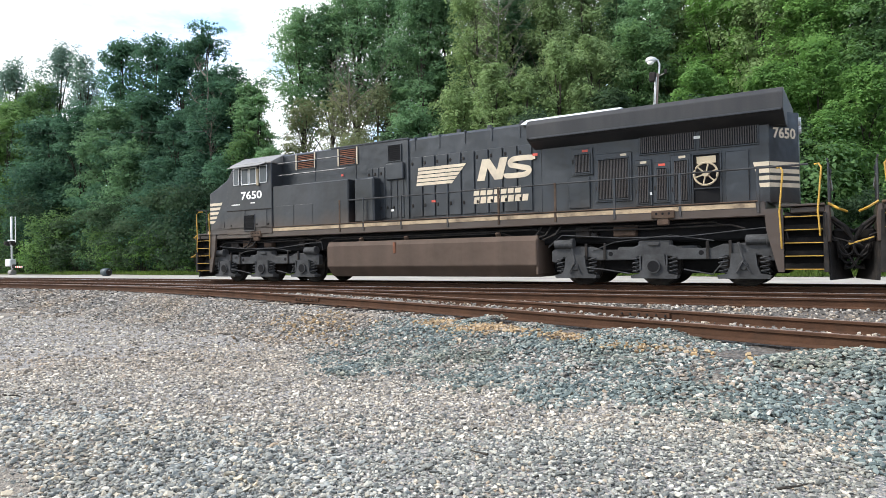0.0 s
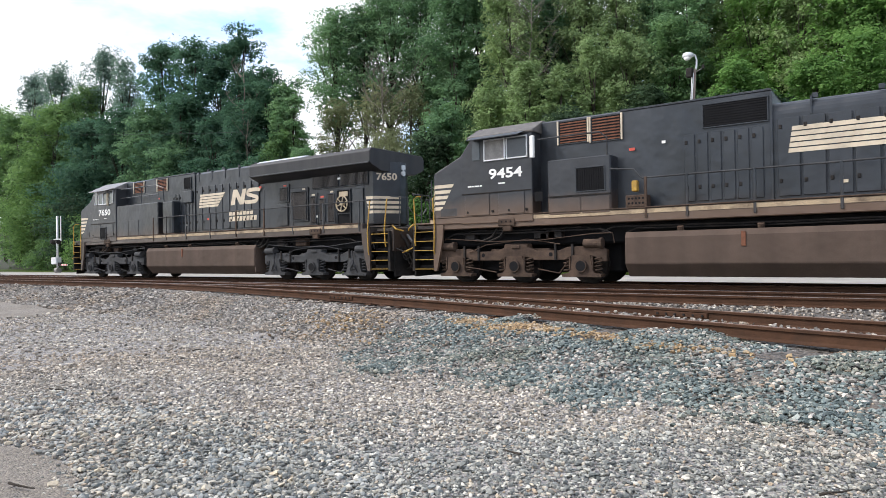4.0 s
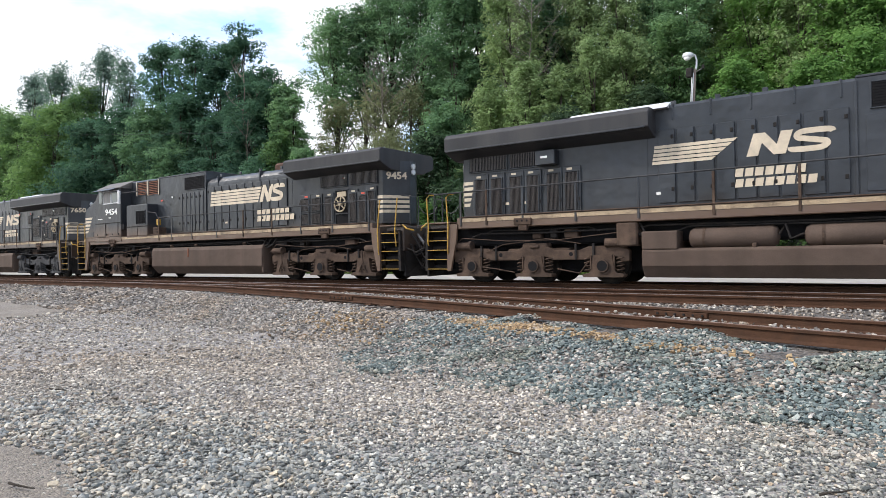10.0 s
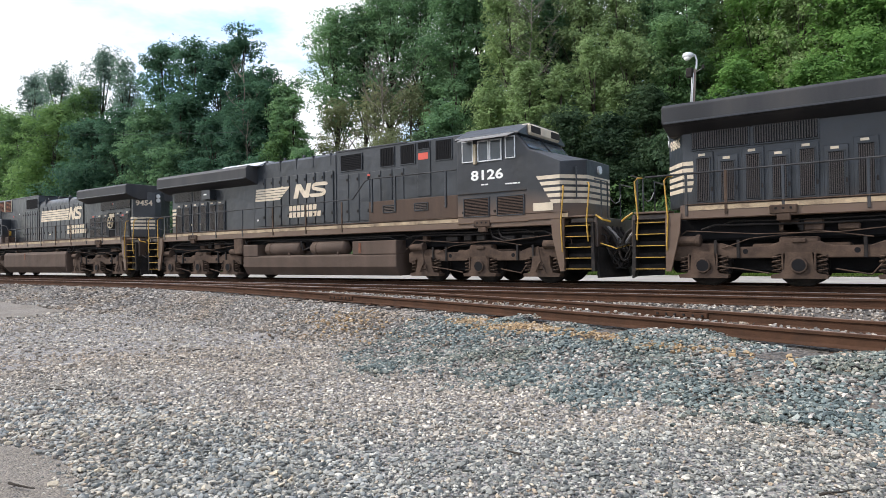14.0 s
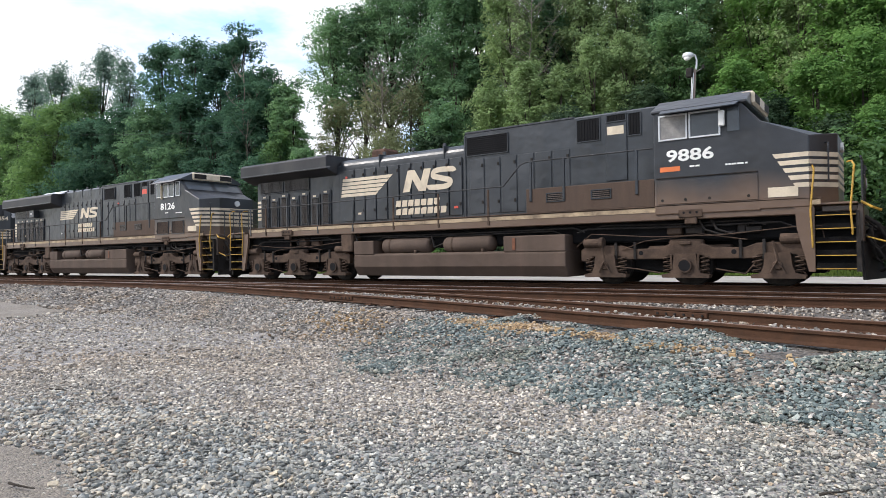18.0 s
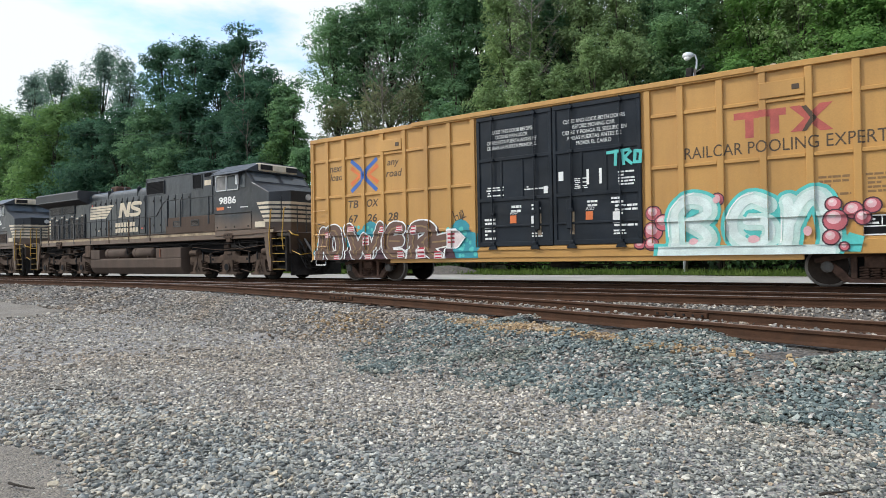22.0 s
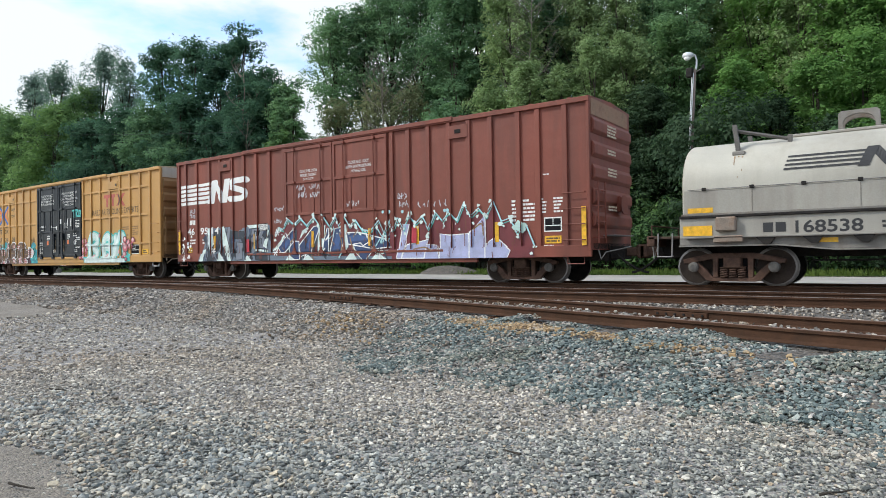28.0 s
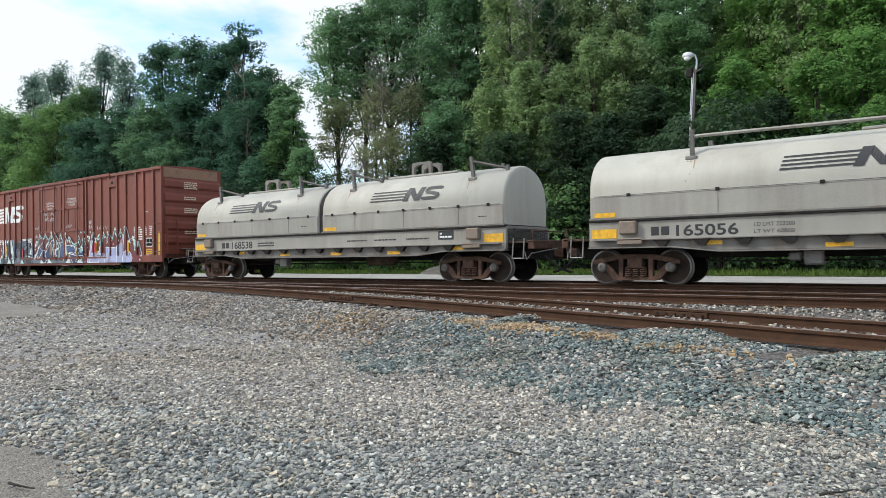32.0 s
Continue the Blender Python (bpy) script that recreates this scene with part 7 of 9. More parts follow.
def boxcar(centre, half, label, coat, roofcoat, posts, door0, door1, doorcoat, endcoat, ribbed):
    """A high-cube boxcar with outside posts and double plug doors."""
    car = thing("boxcar", (centre, D, 0), label, "boxcar", "freight cars of the train")
    CARS.append((car, centre))
    YP, YS = -1.49, -1.55
    part("side_wall", S().box(-half, half, YP, YP + 0.08, 0.93, 4.95), coat, car)
    part("far_wall", S().box(-half, half, 1.41, 1.49, 0.93, 4.95), coat, car)
    part("roof", S().bar([(-1.56, 4.93), (-1.56, 5.0), (0, 5.09), (1.56, 5.0), (1.56, 4.93)], -half, half), roofcoat, car)
    rf = S()
    for i in range(16):
        x = -half + 2 * half * (i + 0.5) / 16
        rf.bar([(-1.5, 5.0), (-1.5, 5.04), (0, 5.13), (1.5, 5.04), (1.5, 5.0), (0, 5.07)], x - 0.05, x + 0.05)
    part("roof_rib", rf, roofcoat, car)
    part("top_chord", S().box(-half, half, YS - 0.02, YP + 0.02, 4.86, 5.0, 0.012), coat, car)
    part("side_sill", S().box(-half, half, YS, YP + 0.02, 0.74, 1.06, 0.012).box(-half * 0.62, half * 0.62, YS + 0.03, YP + 0.06, 0.62, 0.75, 0.01), coat, car)
    part("floor", S().box(-half, half, -1.4, 1.4, 0.95, 1.1).box(-half, half, -0.35, 0.35, 0.62, 0.96), DARK, car)
    for x in posts:
        part("side_post", S().prism([(x - 0.075, 1.03), (x + 0.075, 1.03), (x + 0.075, 4.88), (x - 0.075, 4.88)], YP + 0.005, YS), coat, car, bevel=0.015)
    if ribbed:
        for x0, x1 in ((posts[0], door0), (door1, posts[-1])):
            inner = [p for p in posts if x0 - 0.01 <= p <= x1 + 0.01]
            for a, b in zip(inner[:-1], inner[1:]):
                for z in (1.62, 2.92, 4.2):
                    part("side_rib", S().box(a + 0.075, b - 0.075, YS + 0.012, YP + 0.01, z - 0.045, z + 0.045, 0.012), coat, car)
    for s in (-1, 1):
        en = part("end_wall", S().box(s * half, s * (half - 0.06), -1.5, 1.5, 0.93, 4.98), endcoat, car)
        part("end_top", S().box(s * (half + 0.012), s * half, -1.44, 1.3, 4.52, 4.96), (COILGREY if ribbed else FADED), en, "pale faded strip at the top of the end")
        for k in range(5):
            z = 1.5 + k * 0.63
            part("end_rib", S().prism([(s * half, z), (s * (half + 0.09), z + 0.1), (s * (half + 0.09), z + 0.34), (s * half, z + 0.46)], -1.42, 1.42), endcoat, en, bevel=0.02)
        part("corner_post", S().box(s * half, s * (half - 0.09), YS - 0.01, YP, 0.9, 4.98, 0.015), coat, car)
        # ladders on the side and the end
        for k in range(4):
            z = 1.2 + k * 0.42
            part("grab_iron", S().tube([(s * (half - 0.15), YS + 0.02, z), (s * (half - 0.15), YS - 0.06, z), (s * (half - 0.78), YS - 0.06, z), (s * (half - 0.78), YS + 0.02, z)], 0.016, 6), coat, car)
            part("end_grab", S().tube([(s * half, -1.38, z + 0.05), (s * (half + 0.16), -1.38, z + 0.05), (s * (half + 0.16), -0.9, z + 0.05), (s * half, -0.9, z + 0.05)], 0.016, 6), endcoat, car)
        part("ladder_rail", S().box(s * (half + 0.14), s * (half + 0.17), -1.41, -1.36, 1.1, 2.75, 0.006).box(s * (half + 0.14), s * (half + 0.17), -0.92, -0.87, 1.1, 2.75, 0.006), endcoat, car)
        part("stirrup_step", S().tube([(s * (half - 0.2), YS + 0.03, 0.9), (s * (half - 0.2), YS + 0.02, 0.56), (s * (half - 0.68), YS + 0.02, 0.56), (s * (half - 0.68), YS + 0.03, 0.9)], 0.02, 6), SILVER if ribbed else coat, car)
        part("platform", S().box(s * half, s * (half + 0.38), -0.7, 0.7, 1.3, 1.33, 0.005), STEEL, en)
        if s > 0:
            part("brake_wheel", S().lathe((half + 0.2, 0.4, 2.2), "x", [(0, 0.28), (0.03, 0.28)], 16), endcoat, en)
            part("brake_housing", S().box(half, half + 0.18, 0.2, 0.6, 2.0, 2.45, 0.03), endcoat, en)
        coupler_end(car, s * half, s, CREAM if ribbed else STEEL)
        freight_truck(car, s * (half - 2.33))
    # plug doors
    mid = (door0 + door1) / 2
    for a, b in ((door0 + 0.02, mid - 0.015), (mid + 0.015, door1 - 0.02)):
        dr = part("door", S().box(a, b, YP - 0.05, YP, 1.07, 4.84, 0.012), doorcoat, car, "plug door with lock rods")
        fr = S()
        for q in ((a, b, 4.72, 4.84), (a, b, 1.07, 1.2), (a, a + 0.1, 1.2, 4.72), (b - 0.1, b, 1.2, 4.72), (a, b, 3.52, 3.62), (a, b, 2.36, 2.46), (a, b, 1.62, 1.68)):
            fr.box(q[0], q[1], YP - 0.085, YP - 0.05, q[2], q[3], 0.01)
        part("door_frame", fr, doorcoat, dr)
        for k in (0.3, 0.58):
            part("stiffener", S().box(a + (b - a) * k + 0.06, a + (b - a) * k + 0.12, YP - 0.075, YP - 0.05, 2.46, 3.52, 0.006), doorcoat, dr)
        for k in (0.22, 0.78):
            x = a + (b - a) * k
            part("lock_rod", S().tube([(x, YP - 0.12, 1.0), (x, YP - 0.12, 4.86)], 0.022, 8), doorcoat, dr)
            for z in (1.15, 2.0, 3.57, 4.75):
                part("rod_guide", S().box(x - 0.06, x + 0.06, YP - 0.15, YP - 0.08, z - 0.04, z + 0.04, 0.01), doorcoat, dr)
        part("lock_box", S().box(mid - 0.55 if b < mid else mid + 0.4, mid - 0.4 if b < mid else mid + 0.55, YP - 0.13, YP - 0.06, 1.5, 2.3, 0.015), doorcoat, dr)
        for k in (0.22, 0.78):
            x = a + (b - a) * k
            part("roller", S().prism([(x - 0.14, 0.98), (x + 0.14, 0.98), (x + 0.08, 1.1), (x - 0.08, 1.1)], YP - 0.14, YP - 0.04), doorcoat, dr)
    part("door_track", S().box(door0 - 2.2, door1 + 2.2, YS - 0.03, YP - 0.01, 0.95, 1.03, 0.01), coat, car)
    part("upper_track", S().box(door0 - 2.4, door1 + 2.6, YS - 0.05, YS + 0.02, 4.9, 5.03, 0.012), coat, car)
    part("lower_gear", S().box(mid - 0.4, mid + 0.3, -1.0, -0.5, 0.45, 0.75, 0.05).tube([(mid - 2.6, -0.8, 0.55), (mid + 2.8, -0.8, 0.5)], 0.025, 6), DARK, car)
    return car, YP, YS


def blob(x, z, r, n=14, kx=1.0, rot=0.0, rag=0.0, seed=0):
    rng = random.Random(seed)
    return [(x + kx * r * (1 + rng.uniform(-rag, rag)) * math.cos(math.tau * i / n + rot), z + r * (1 + rng.uniform(-rag, rag)) * math.sin(math.tau * i / n + rot)) for i in range(n)]


def stroke(pts, w, ext=0.4):
    """A painted stroke of even width along points, piece by piece."""
    out = []
    for (x0, z0), (x1, z1) in zip(pts[:-1], pts[1:]):
        d = math.hypot(x1 - x0, z1 - z0) or 1e-6
        ux, uz = (x1 - x0) / d * w * ext, (z1 - z0) / d * w * ext
        px_, pz = -(z1 - z0) / d * w / 2, (x1 - x0) / d * w / 2
        out.append([(x0 - ux + px_, z0 - uz + pz), (x1 + ux + px_, z1 + uz + pz), (x1 + ux - px_, z1 + uz - pz), (x0 - ux - px_, z0 - uz - pz)])
    return out


EP = [-9.44, -8.72, -7.93, -7.04, -6.19, -5.27, -4.40, -3.53, -2.66, 2.52, 3.32, 4.22, 5.13, 6.05, 6.93, 7.80, 8.61]
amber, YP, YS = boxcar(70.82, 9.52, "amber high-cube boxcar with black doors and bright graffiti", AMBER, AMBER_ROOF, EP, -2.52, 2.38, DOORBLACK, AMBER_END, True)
E_BOUNDS = [(p - 0.076, p + 0.076) for p in EP]
for p in (-6.19, 5.13):
    pl = part("jacking_plate", S().box(p - 0.05, p + 0.85, YS - 0.02, YS + 0.03, 4.25, 4.62, 0.012), AMBER, amber)
    part("slot", S().box(p + 0.6, p + 0.75, YS - 0.03, YS - 0.015, 4.38, 4.5, 0.008), BROWNTEXT, pl)
lettering("slogan", "next", -8.62, -7.98, 3.78, 4.0, YP - 0.004, BROWNTEXT, amber, 0.05, bold=0.012, ribs=(E_BOUNDS, YS, YP))
lettering("slogan", "load", -8.6, -8.0, 3.48, 3.72, YP - 0.004, BROWNTEXT, amber, 0.05, bold=0.012, ribs=(E_BOUNDS, YS, YP))
lettering("slogan", "any", -6.02, -5.5, 3.72, 3.95, YP - 0.004, BROWNTEXT, amber, 0.05, bold=0.012, ribs=(E_BOUNDS, YS, YP))
lettering("slogan", "road", -6.05, -5.38, 3.42, 3.66, YP - 0.004, BROWNTEXT, amber, 0.05, bold=0.012, ribs=(E_BOUNDS, YS, YP))
for wd, a, b in (("TB", -7.8, -7.26), ("OX", -6.94, -6.38)):
    lettering("car_mark", wd, a, b, 2.49, 2.75, YP - 0.004, BROWNTEXT, amber, 0.05, bold=0.015, ribs=(E_BOUNDS, YS, YP))
for d, a in (("67", -7.76), ("26", -6.9), ("28", -6.0)):
    lettering("car_number", d, a, a + 0.46, 1.99, 2.26, YP - 0.004, BROWNTEXT, amber, 0.04, bold=0.02, ribs=(E_BOUNDS, YS, YP))
for pts in ([(-7.6, 4.1), (-7.12, 3.75), (-7.04, 3.57), (-7.12, 3.4), (-7.6, 3.05)], [(-6.43, 4.08), (-6.9, 3.75), (-6.98, 3.57), (-6.9, 3.4), (-6.45, 3.03)]):
    part("arrow_mark", sprayed(ribbon(pts, 0.135), E_BOUNDS, YS, YP), BLUE, amber, "blue chevron")
for s in (-1, 1):
    part("arrow_mark", sprayed(ribbon([(-7.0 + s * 0.6, 3.86), (-7.0 + s * 0.2, 3.57), (-7.0 + s * 0.6, 3.28)], 0.15), E_BOUNDS, YS, YP, 0.006), ORANGE, amber, "red-orange chevron")
lettering("slogan", "RAILCAR POOLING EXPERTS", 3.4, 7.62, 3.06, 3.34, YS - 0.004, BROWNTEXT, amber, 0.0, ribs=(E_BOUNDS, YS, YP, 0.004, ((2.875, 2.965, YS + 0.012, False),)))
part("emblem_block", sprayed([[(4.52, 4.02), (5.6, 4.02), (5.6, 3.86), (4.52, 3.86)], [(4.76, 3.86), (4.94, 3.86), (4.94, 3.42), (4.76, 3.42)], [(5.28, 3.86), (5.46, 3.86), (5.46, 3.46), (5.28, 3.46)],
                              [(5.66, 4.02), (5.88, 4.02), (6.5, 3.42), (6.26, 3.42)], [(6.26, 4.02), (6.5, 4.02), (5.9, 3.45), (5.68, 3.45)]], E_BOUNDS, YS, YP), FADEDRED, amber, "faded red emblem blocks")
part("emblem_block", sprayed([[(5.9, 4.0), (6.0, 4.0), (6.2, 3.72), (6.0, 3.44), (5.9, 3.44), (6.08, 3.72)]], E_BOUNDS, YS, YP, 0.007), BROWNTEXT, amber)
small_print(amber, 6.2, 6.8, 1.98, 2.45, YP - 0.004, 5, 5, AMBER_END)
small_print(amber, 7.05, 7.6, 2.0, 2.45, YP - 0.004, 5, 6, AMBER_END)
small_print(amber, 7.1, 8.8, 1.1, 1.16, YP - 0.004, 1, 7, BROWNTEXT)
stencil = part("stencil_panel", S().box(6.98, 7.68, YP - 0.008, YP - 0.003, 1.12, 1.55), GRILLE, amber, "black data stencil with white frame")
part("stencil_line", flat([[(6.98, 1.12), (7.68, 1.12), (7.68, 1.15), (6.98, 1.15)], [(6.98, 1.52), (7.68, 1.52), (7.68, 1.55), (6.98, 1.55)], [(6.98, 1.12), (7.01, 1.12), (7.01, 1.55), (6.98, 1.55)],
                           [(7.65, 1.12), (7.68, 1.12), (7.68, 1.55), (7.65, 1.55)], [(7.01, 1.3), (7.65, 1.3), (7.65, 1.325), (7.01, 1.325)], [(7.32, 1.33), (7.34, 1.33), (7.34, 1.52), (7.32, 1.52)]], YP - 0.01), WHITE, stencil)
small_print(stencil, 7.04, 7.3, 1.34, 1.5, YP - 0.01, 2, 9)
notice = part("notice_plate", S().box(7.9, 8.42, YP - 0.008, YP - 0.003, 1.12, 1.34), REFLECT, amber, "yellow notice")
small_print(notice, 7.95, 8.37, 1.15, 1.31, YP - 0.01, 2, 10, BROWNTEXT)
for x in (-0.55, 8.45):
    part("reflector", S().box(x, x + 0.11, YP - 0.06 if x < 0 else YP - 0.006, YP - 0.003 if x > 0 else YP - 0.05, 1.35, 1.95), SILL, amber)
# door notices
yd = YP - 0.056
for a, b, z0, rows, ws in ((-2.15, -0.55, 3.86, 4, ("CLOSE THIS DOOR BEFORE", "CLOSING MAIN DOOR", "CIERRE ESTA PUERTA ANTES DE", "CERRAR LA PUERTA PRINCIPAL")),
                           (0.22, 2.0, 3.72, 5, ("CLOSE AND LOCK BOTH DOORS", "BEFORE MOVING CAR", "CIERRE Y PONGA EL SEGURO EN", "AMBAS PUERTAS ANTES DE", "MOVER EL CARRO"))):
    for r, wd in enumerate(ws):
        w = (b - a) * min(1.0, len(wd) / 26)
        m = (a + b) / 2
        z = z0 + 0.15 * (rows - 1 - r)
        lettering("door_notice", wd, m - w / 2, m + w / 2, z, z + 0.105, yd, WHITE, amber)
for i, (a, b, z0, z1, r) in enumerate(((-2.2, -1.6, 2.5, 2.8, 4), (-0.95, -0.2, 2.62, 2.75, 2), (0.55, 0.95, 2.55, 2.85, 6), (1.75, 2.2, 2.55, 2.95, 5), (-2.28, -1.9, 1.25, 1.9, 6), (1.6, 2.25, 1.5, 2.1, 6), (-1.4, -1.05, 2.0, 2.25, 2),
                                       (-0.75, -0.45, 2.05, 2.25, 2), (0.9, 1.2, 2.05, 2.25, 2), (1.55, 1.9, 2.1, 2.3, 2), (-0.75, -0.4, 1.3, 1.45, 2), (1.6, 1.95, 1.3, 1.45, 2))):
    small_print(amber, a, b, z0, z1, yd, r, 30 + i)
for x, z, w, h, m in ((-1.42, 1.72, 0.2, 0.22, ORANGE), (0.86, 1.72, 0.2, 0.22, ORANGE), (-0.75, 1.6, 0.18, 0.3, WHITE), (1.6, 1.6, 0.2, 0.3, WHITE), (0.1, 2.8, 0.14, 0.25, WHITE), (-0.35, 2.5, 0.12, 0.2, WHITE), (0.9, 2.65, 0.07, 0.4, WHITE), (1.25, 2.65, 0.07, 0.4, WHITE), (0.42, 1.35, 0.12, 0.6, SILL)):
    part("placard", S().box(x, x + w, YP - 0.06, YP - 0.052, z, z + h), m, amber)
lettering("placard_word", "ASD", -1.42, -1.18, 1.97, 2.06, yd, WHITE, amber)
lettering("placard_word", "ASD", 0.86, 1.1, 1.97, 2.06, yd, WHITE, amber)


SPRAY = {k: mat("spray_" + k, c, 0.55, vary=0.18, scale=2.5, bump=0.0) for k, c in dict(
    aqua=(0.09, 0.5, 0.46), ochre=(0.27, 0.17, 0.08), frost=(0.66, 0.76, 0.72), pale=(0.72, 0.60, 0.58), mint=(0.5, 0.68, 0.62), teal=(0.03, 0.27, 0.33), white=(0.82, 0.82, 0.80), rose=(0.50, 0.12, 0.14), pink=(0.72, 0.42, 0.44), plum=(0.06, 0.02, 0.03),
    brown=(0.13, 0.07, 0.05), black=(0.012, 0.012, 0.014), red=(0.45, 0.03, 0.05), slate=(0.20, 0.22, 0.26), rust=(0.15, 0.042, 0.028), navy=(0.03, 0.055, 0.14), lilac=(0.40, 0.42, 0.62), sky=(0.40, 0.66, 0.70), maroon=(0.16, 0.03, 0.035), silver=(0.5, 0.5, 0.52), ink=(0.035, 0.045, 0.06), cobalt=(0.05, 0.1, 0.25), steel=(0.15, 0.19, 0.24)).items()}


def spray(car, bounds, coats, label, bands=()):
    """Coats of paint, one over another, on the ribbed side."""
    colours = sorted({c for c, _ in coats})
    polys, inks = [], []
    for colour, ps in coats:
        polys += ps
        inks += [colours.index(colour)] * len(ps)
    part("graffiti", sprayed(polys, bounds, YS, YP, 0.005, bands, inks), tuple(SPRAY[c] for c in colours), car, label)


E_BANDS = ((0.745, 0.945, YS, True), (0.945, 1.035, YS - 0.03, True), (1.035, 1.06, YS, True), (1.573, 1.667, YS + 0.012, False))
# round mint letters with rose bubbles
MINT = [[(3.2, 0.85), (3.19, 1.4), (3.2, 1.78), (3.5, 2.05), (3.88, 1.95), (3.9, 1.68), (3.5, 1.5)], [(3.5, 1.5), (3.86, 1.26), (3.9, 1.04), (3.6, 0.9), (3.3, 0.88)],
        [(5.2, 1.86), (4.84, 1.99), (4.53, 1.65), (4.52, 1.2), (4.9, 0.95), (5.25, 1.12), (5.2, 1.45), (4.8, 1.5)], [(5.6, 0.85), (5.64, 1.3), (5.65, 1.74), (5.62, 1.9)], [(5.66, 1.4), (5.92, 1.9), (6.22, 2.0), (6.36, 1.6), (6.42, 1.13), (6.38, 0.82)]]
bub = [(2.63, 1.8, 0.17), (2.61, 1.35, 0.22), (2.86, 1.56, 0.19), (2.29, 1.05, 0.13), (2.58, 1.04, 0.15), (2.09, 1.28, 0.07), (4.13, 2.05, 0.14), (6.47, 1.81, 0.14), (6.83, 1.66, 0.17), (6.5, 1.46, 0.22), (7.17, 1.75, 0.15), (7.0, 1.5, 0.14), (6.42, 1.1, 0.15), (6.66, 0.9, 0.08)]
bubbles = []
for x, z, r in bub:
    bubbles += [("plum", [blob(x, z, r + 0.03)]), ("rose", [blob(x, z, r)]), ("pink", [blob(x - r * 0.12, z + r * 0.25, r * 0.62)]), ("pale", [blob(x - r * 0.25, z + r * 0.45, r * 0.22, 8, 1.5)])]
def rounded(lines, w):
    """Fat strokes with round ends."""
    return [q for L in lines for q in ribbon(smooth_path(L), w) + [blob(*L[0], w / 2, 14), blob(*L[-1], w / 2, 14)]]


gleam = rounded([[(x - 0.03, z + 0.03) for x, z in L] for L in MINT], 0.2)
foot = [[(2.72, 0.74), (6.5, 0.74), (6.5, 0.95), (2.76, 0.97)]]
shade = [ribbon(smooth_path(L), 0.07) for L in ([(3.42, 1.68), (3.6, 1.74), (3.7, 1.8)], [(3.42, 1.1), (3.58, 1.16), (3.62, 1.08)], [(4.72, 1.62), (4.8, 1.74), (4.98, 1.72)], [(4.74, 1.2), (4.86, 1.1), (5.02, 1.2)], [(5.86, 0.95), (5.9, 1.3), (5.98, 1.55)])]
spray(amber, E_BOUNDS, bubbles[:28] + [("aqua", rounded(MINT, 0.56) + [[(6.5, 0.8), (6.95, 0.78), (7.02, 1.1), (6.75, 1.2)], [(2.62, 0.72), (6.6, 0.7), (6.6, 0.86), (2.66, 1.05)]]), ("mint", rounded(MINT, 0.4)), ("frost", gleam + foot), ("aqua", [q for L in shade for q in L]),
                        ("pink", [blob(3.58, 1.08, 0.08, 10, 1.3), blob(4.9, 1.1, 0.09, 10, 1.4), blob(5.98, 1.25, 0.11, 10, 0.8), blob(4.12, 2.05, 0.09, 10)])] + bubbles[28:]
      + [("white", [q for L in ([(3.0, 1.2), (3.0, 1.75), (3.25, 2.1), (3.6, 2.24)], [(4.34, 1.3), (4.36, 1.7), (4.6, 2.05), (4.9, 2.16)], [(5.46, 1.0), (5.48, 1.6)]) for q in ribbon(smooth_path(L), 0.028)])], "mint and aqua graffiti letters with rose bubbles", E_BANDS)
# brown letters outlined white over teal clouds
rng_ = random.Random(4)
clouds = [blob(-9.15 + i * 0.4, 1.42 + 0.24 * math.sin(i * 1.3) - (0.45 if i in (0, 16) else 0), rng_.uniform(0.24, 0.36), 12) for i in range(17)] + [[(-9.35, 0.72), (-2.5, 0.72), (-2.6, 1.3), (-9.3, 1.35)]]
BROWNS = [[(-9.15, 0.8), (-9.02, 1.3), (-8.95, 1.7)], [(-8.15, 1.25), (-8.3, 1.72), (-8.62, 1.7), (-8.72, 1.2), (-8.5, 0.85), (-8.2, 0.95), (-8.15, 1.25)], [(-7.72, 1.78), (-7.5, 1.3), (-7.35, 0.88), (-7.0, 1.45), (-6.75, 0.9), (-6.45, 1.4), (-6.3, 1.8)],
          [(-5.4, 1.72), (-5.8, 1.74), (-6.02, 1.3), (-5.85, 0.9), (-5.4, 0.86)], [(-5.95, 1.3), (-5.45, 1.34)], [(-5.0, 0.78), (-4.95, 1.3), (-4.9, 1.7), (-4.4, 1.74), (-4.2, 1.5), (-4.6, 1.25)], [(-4.6, 1.25), (-4.25, 0.98), (-3.9, 0.74)], [(-4.2, 1.22), (-3.8, 1.3), (-3.5, 1.34)]]
ink = [ribbon([(x + 0.035 * math.sin(9 * i), z + 0.03 * math.cos(7 * i)) for i, (x, z) in enumerate(smooth_path(L, 4))], 0.05) for L in BROWNS]
pale, red = [], []
for x, z, w, h in ((-8.85, 1.5, 0.3, 0.2), (-8.4, 0.72, 0.3, 0.2), (-7.8, 1.68, 0.36, 0.2), (-7.05, 1.2, 0.26, 0.34), (-6.95, 0.72, 0.3, 0.2), (-6.35, 1.6, 0.28, 0.24), (-5.65, 1.62, 0.34, 0.2), (-5.55, 0.78, 0.3, 0.22), (-5.05, 1.5, 0.26, 0.3), (-4.75, 0.75, 0.34, 0.36), (-4.1, 0.72, 0.34, 0.26), (-3.6, 1.16, 0.3, 0.36)):
    pale.append([(x, z), (x + w, z + 0.02), (x + w - 0.03, z + h), (x + 0.03, z + h - 0.02)])
    red += [[(x + 0.03, z + h * (0.12 + 0.34 * q)), (x + w - 0.05, z + h * (0.15 + 0.34 * q)), (x + w - 0.05, z + h * (0.3 + 0.34 * q)), (x + 0.03, z + h * (0.27 + 0.34 * q))] for q in range(3)]
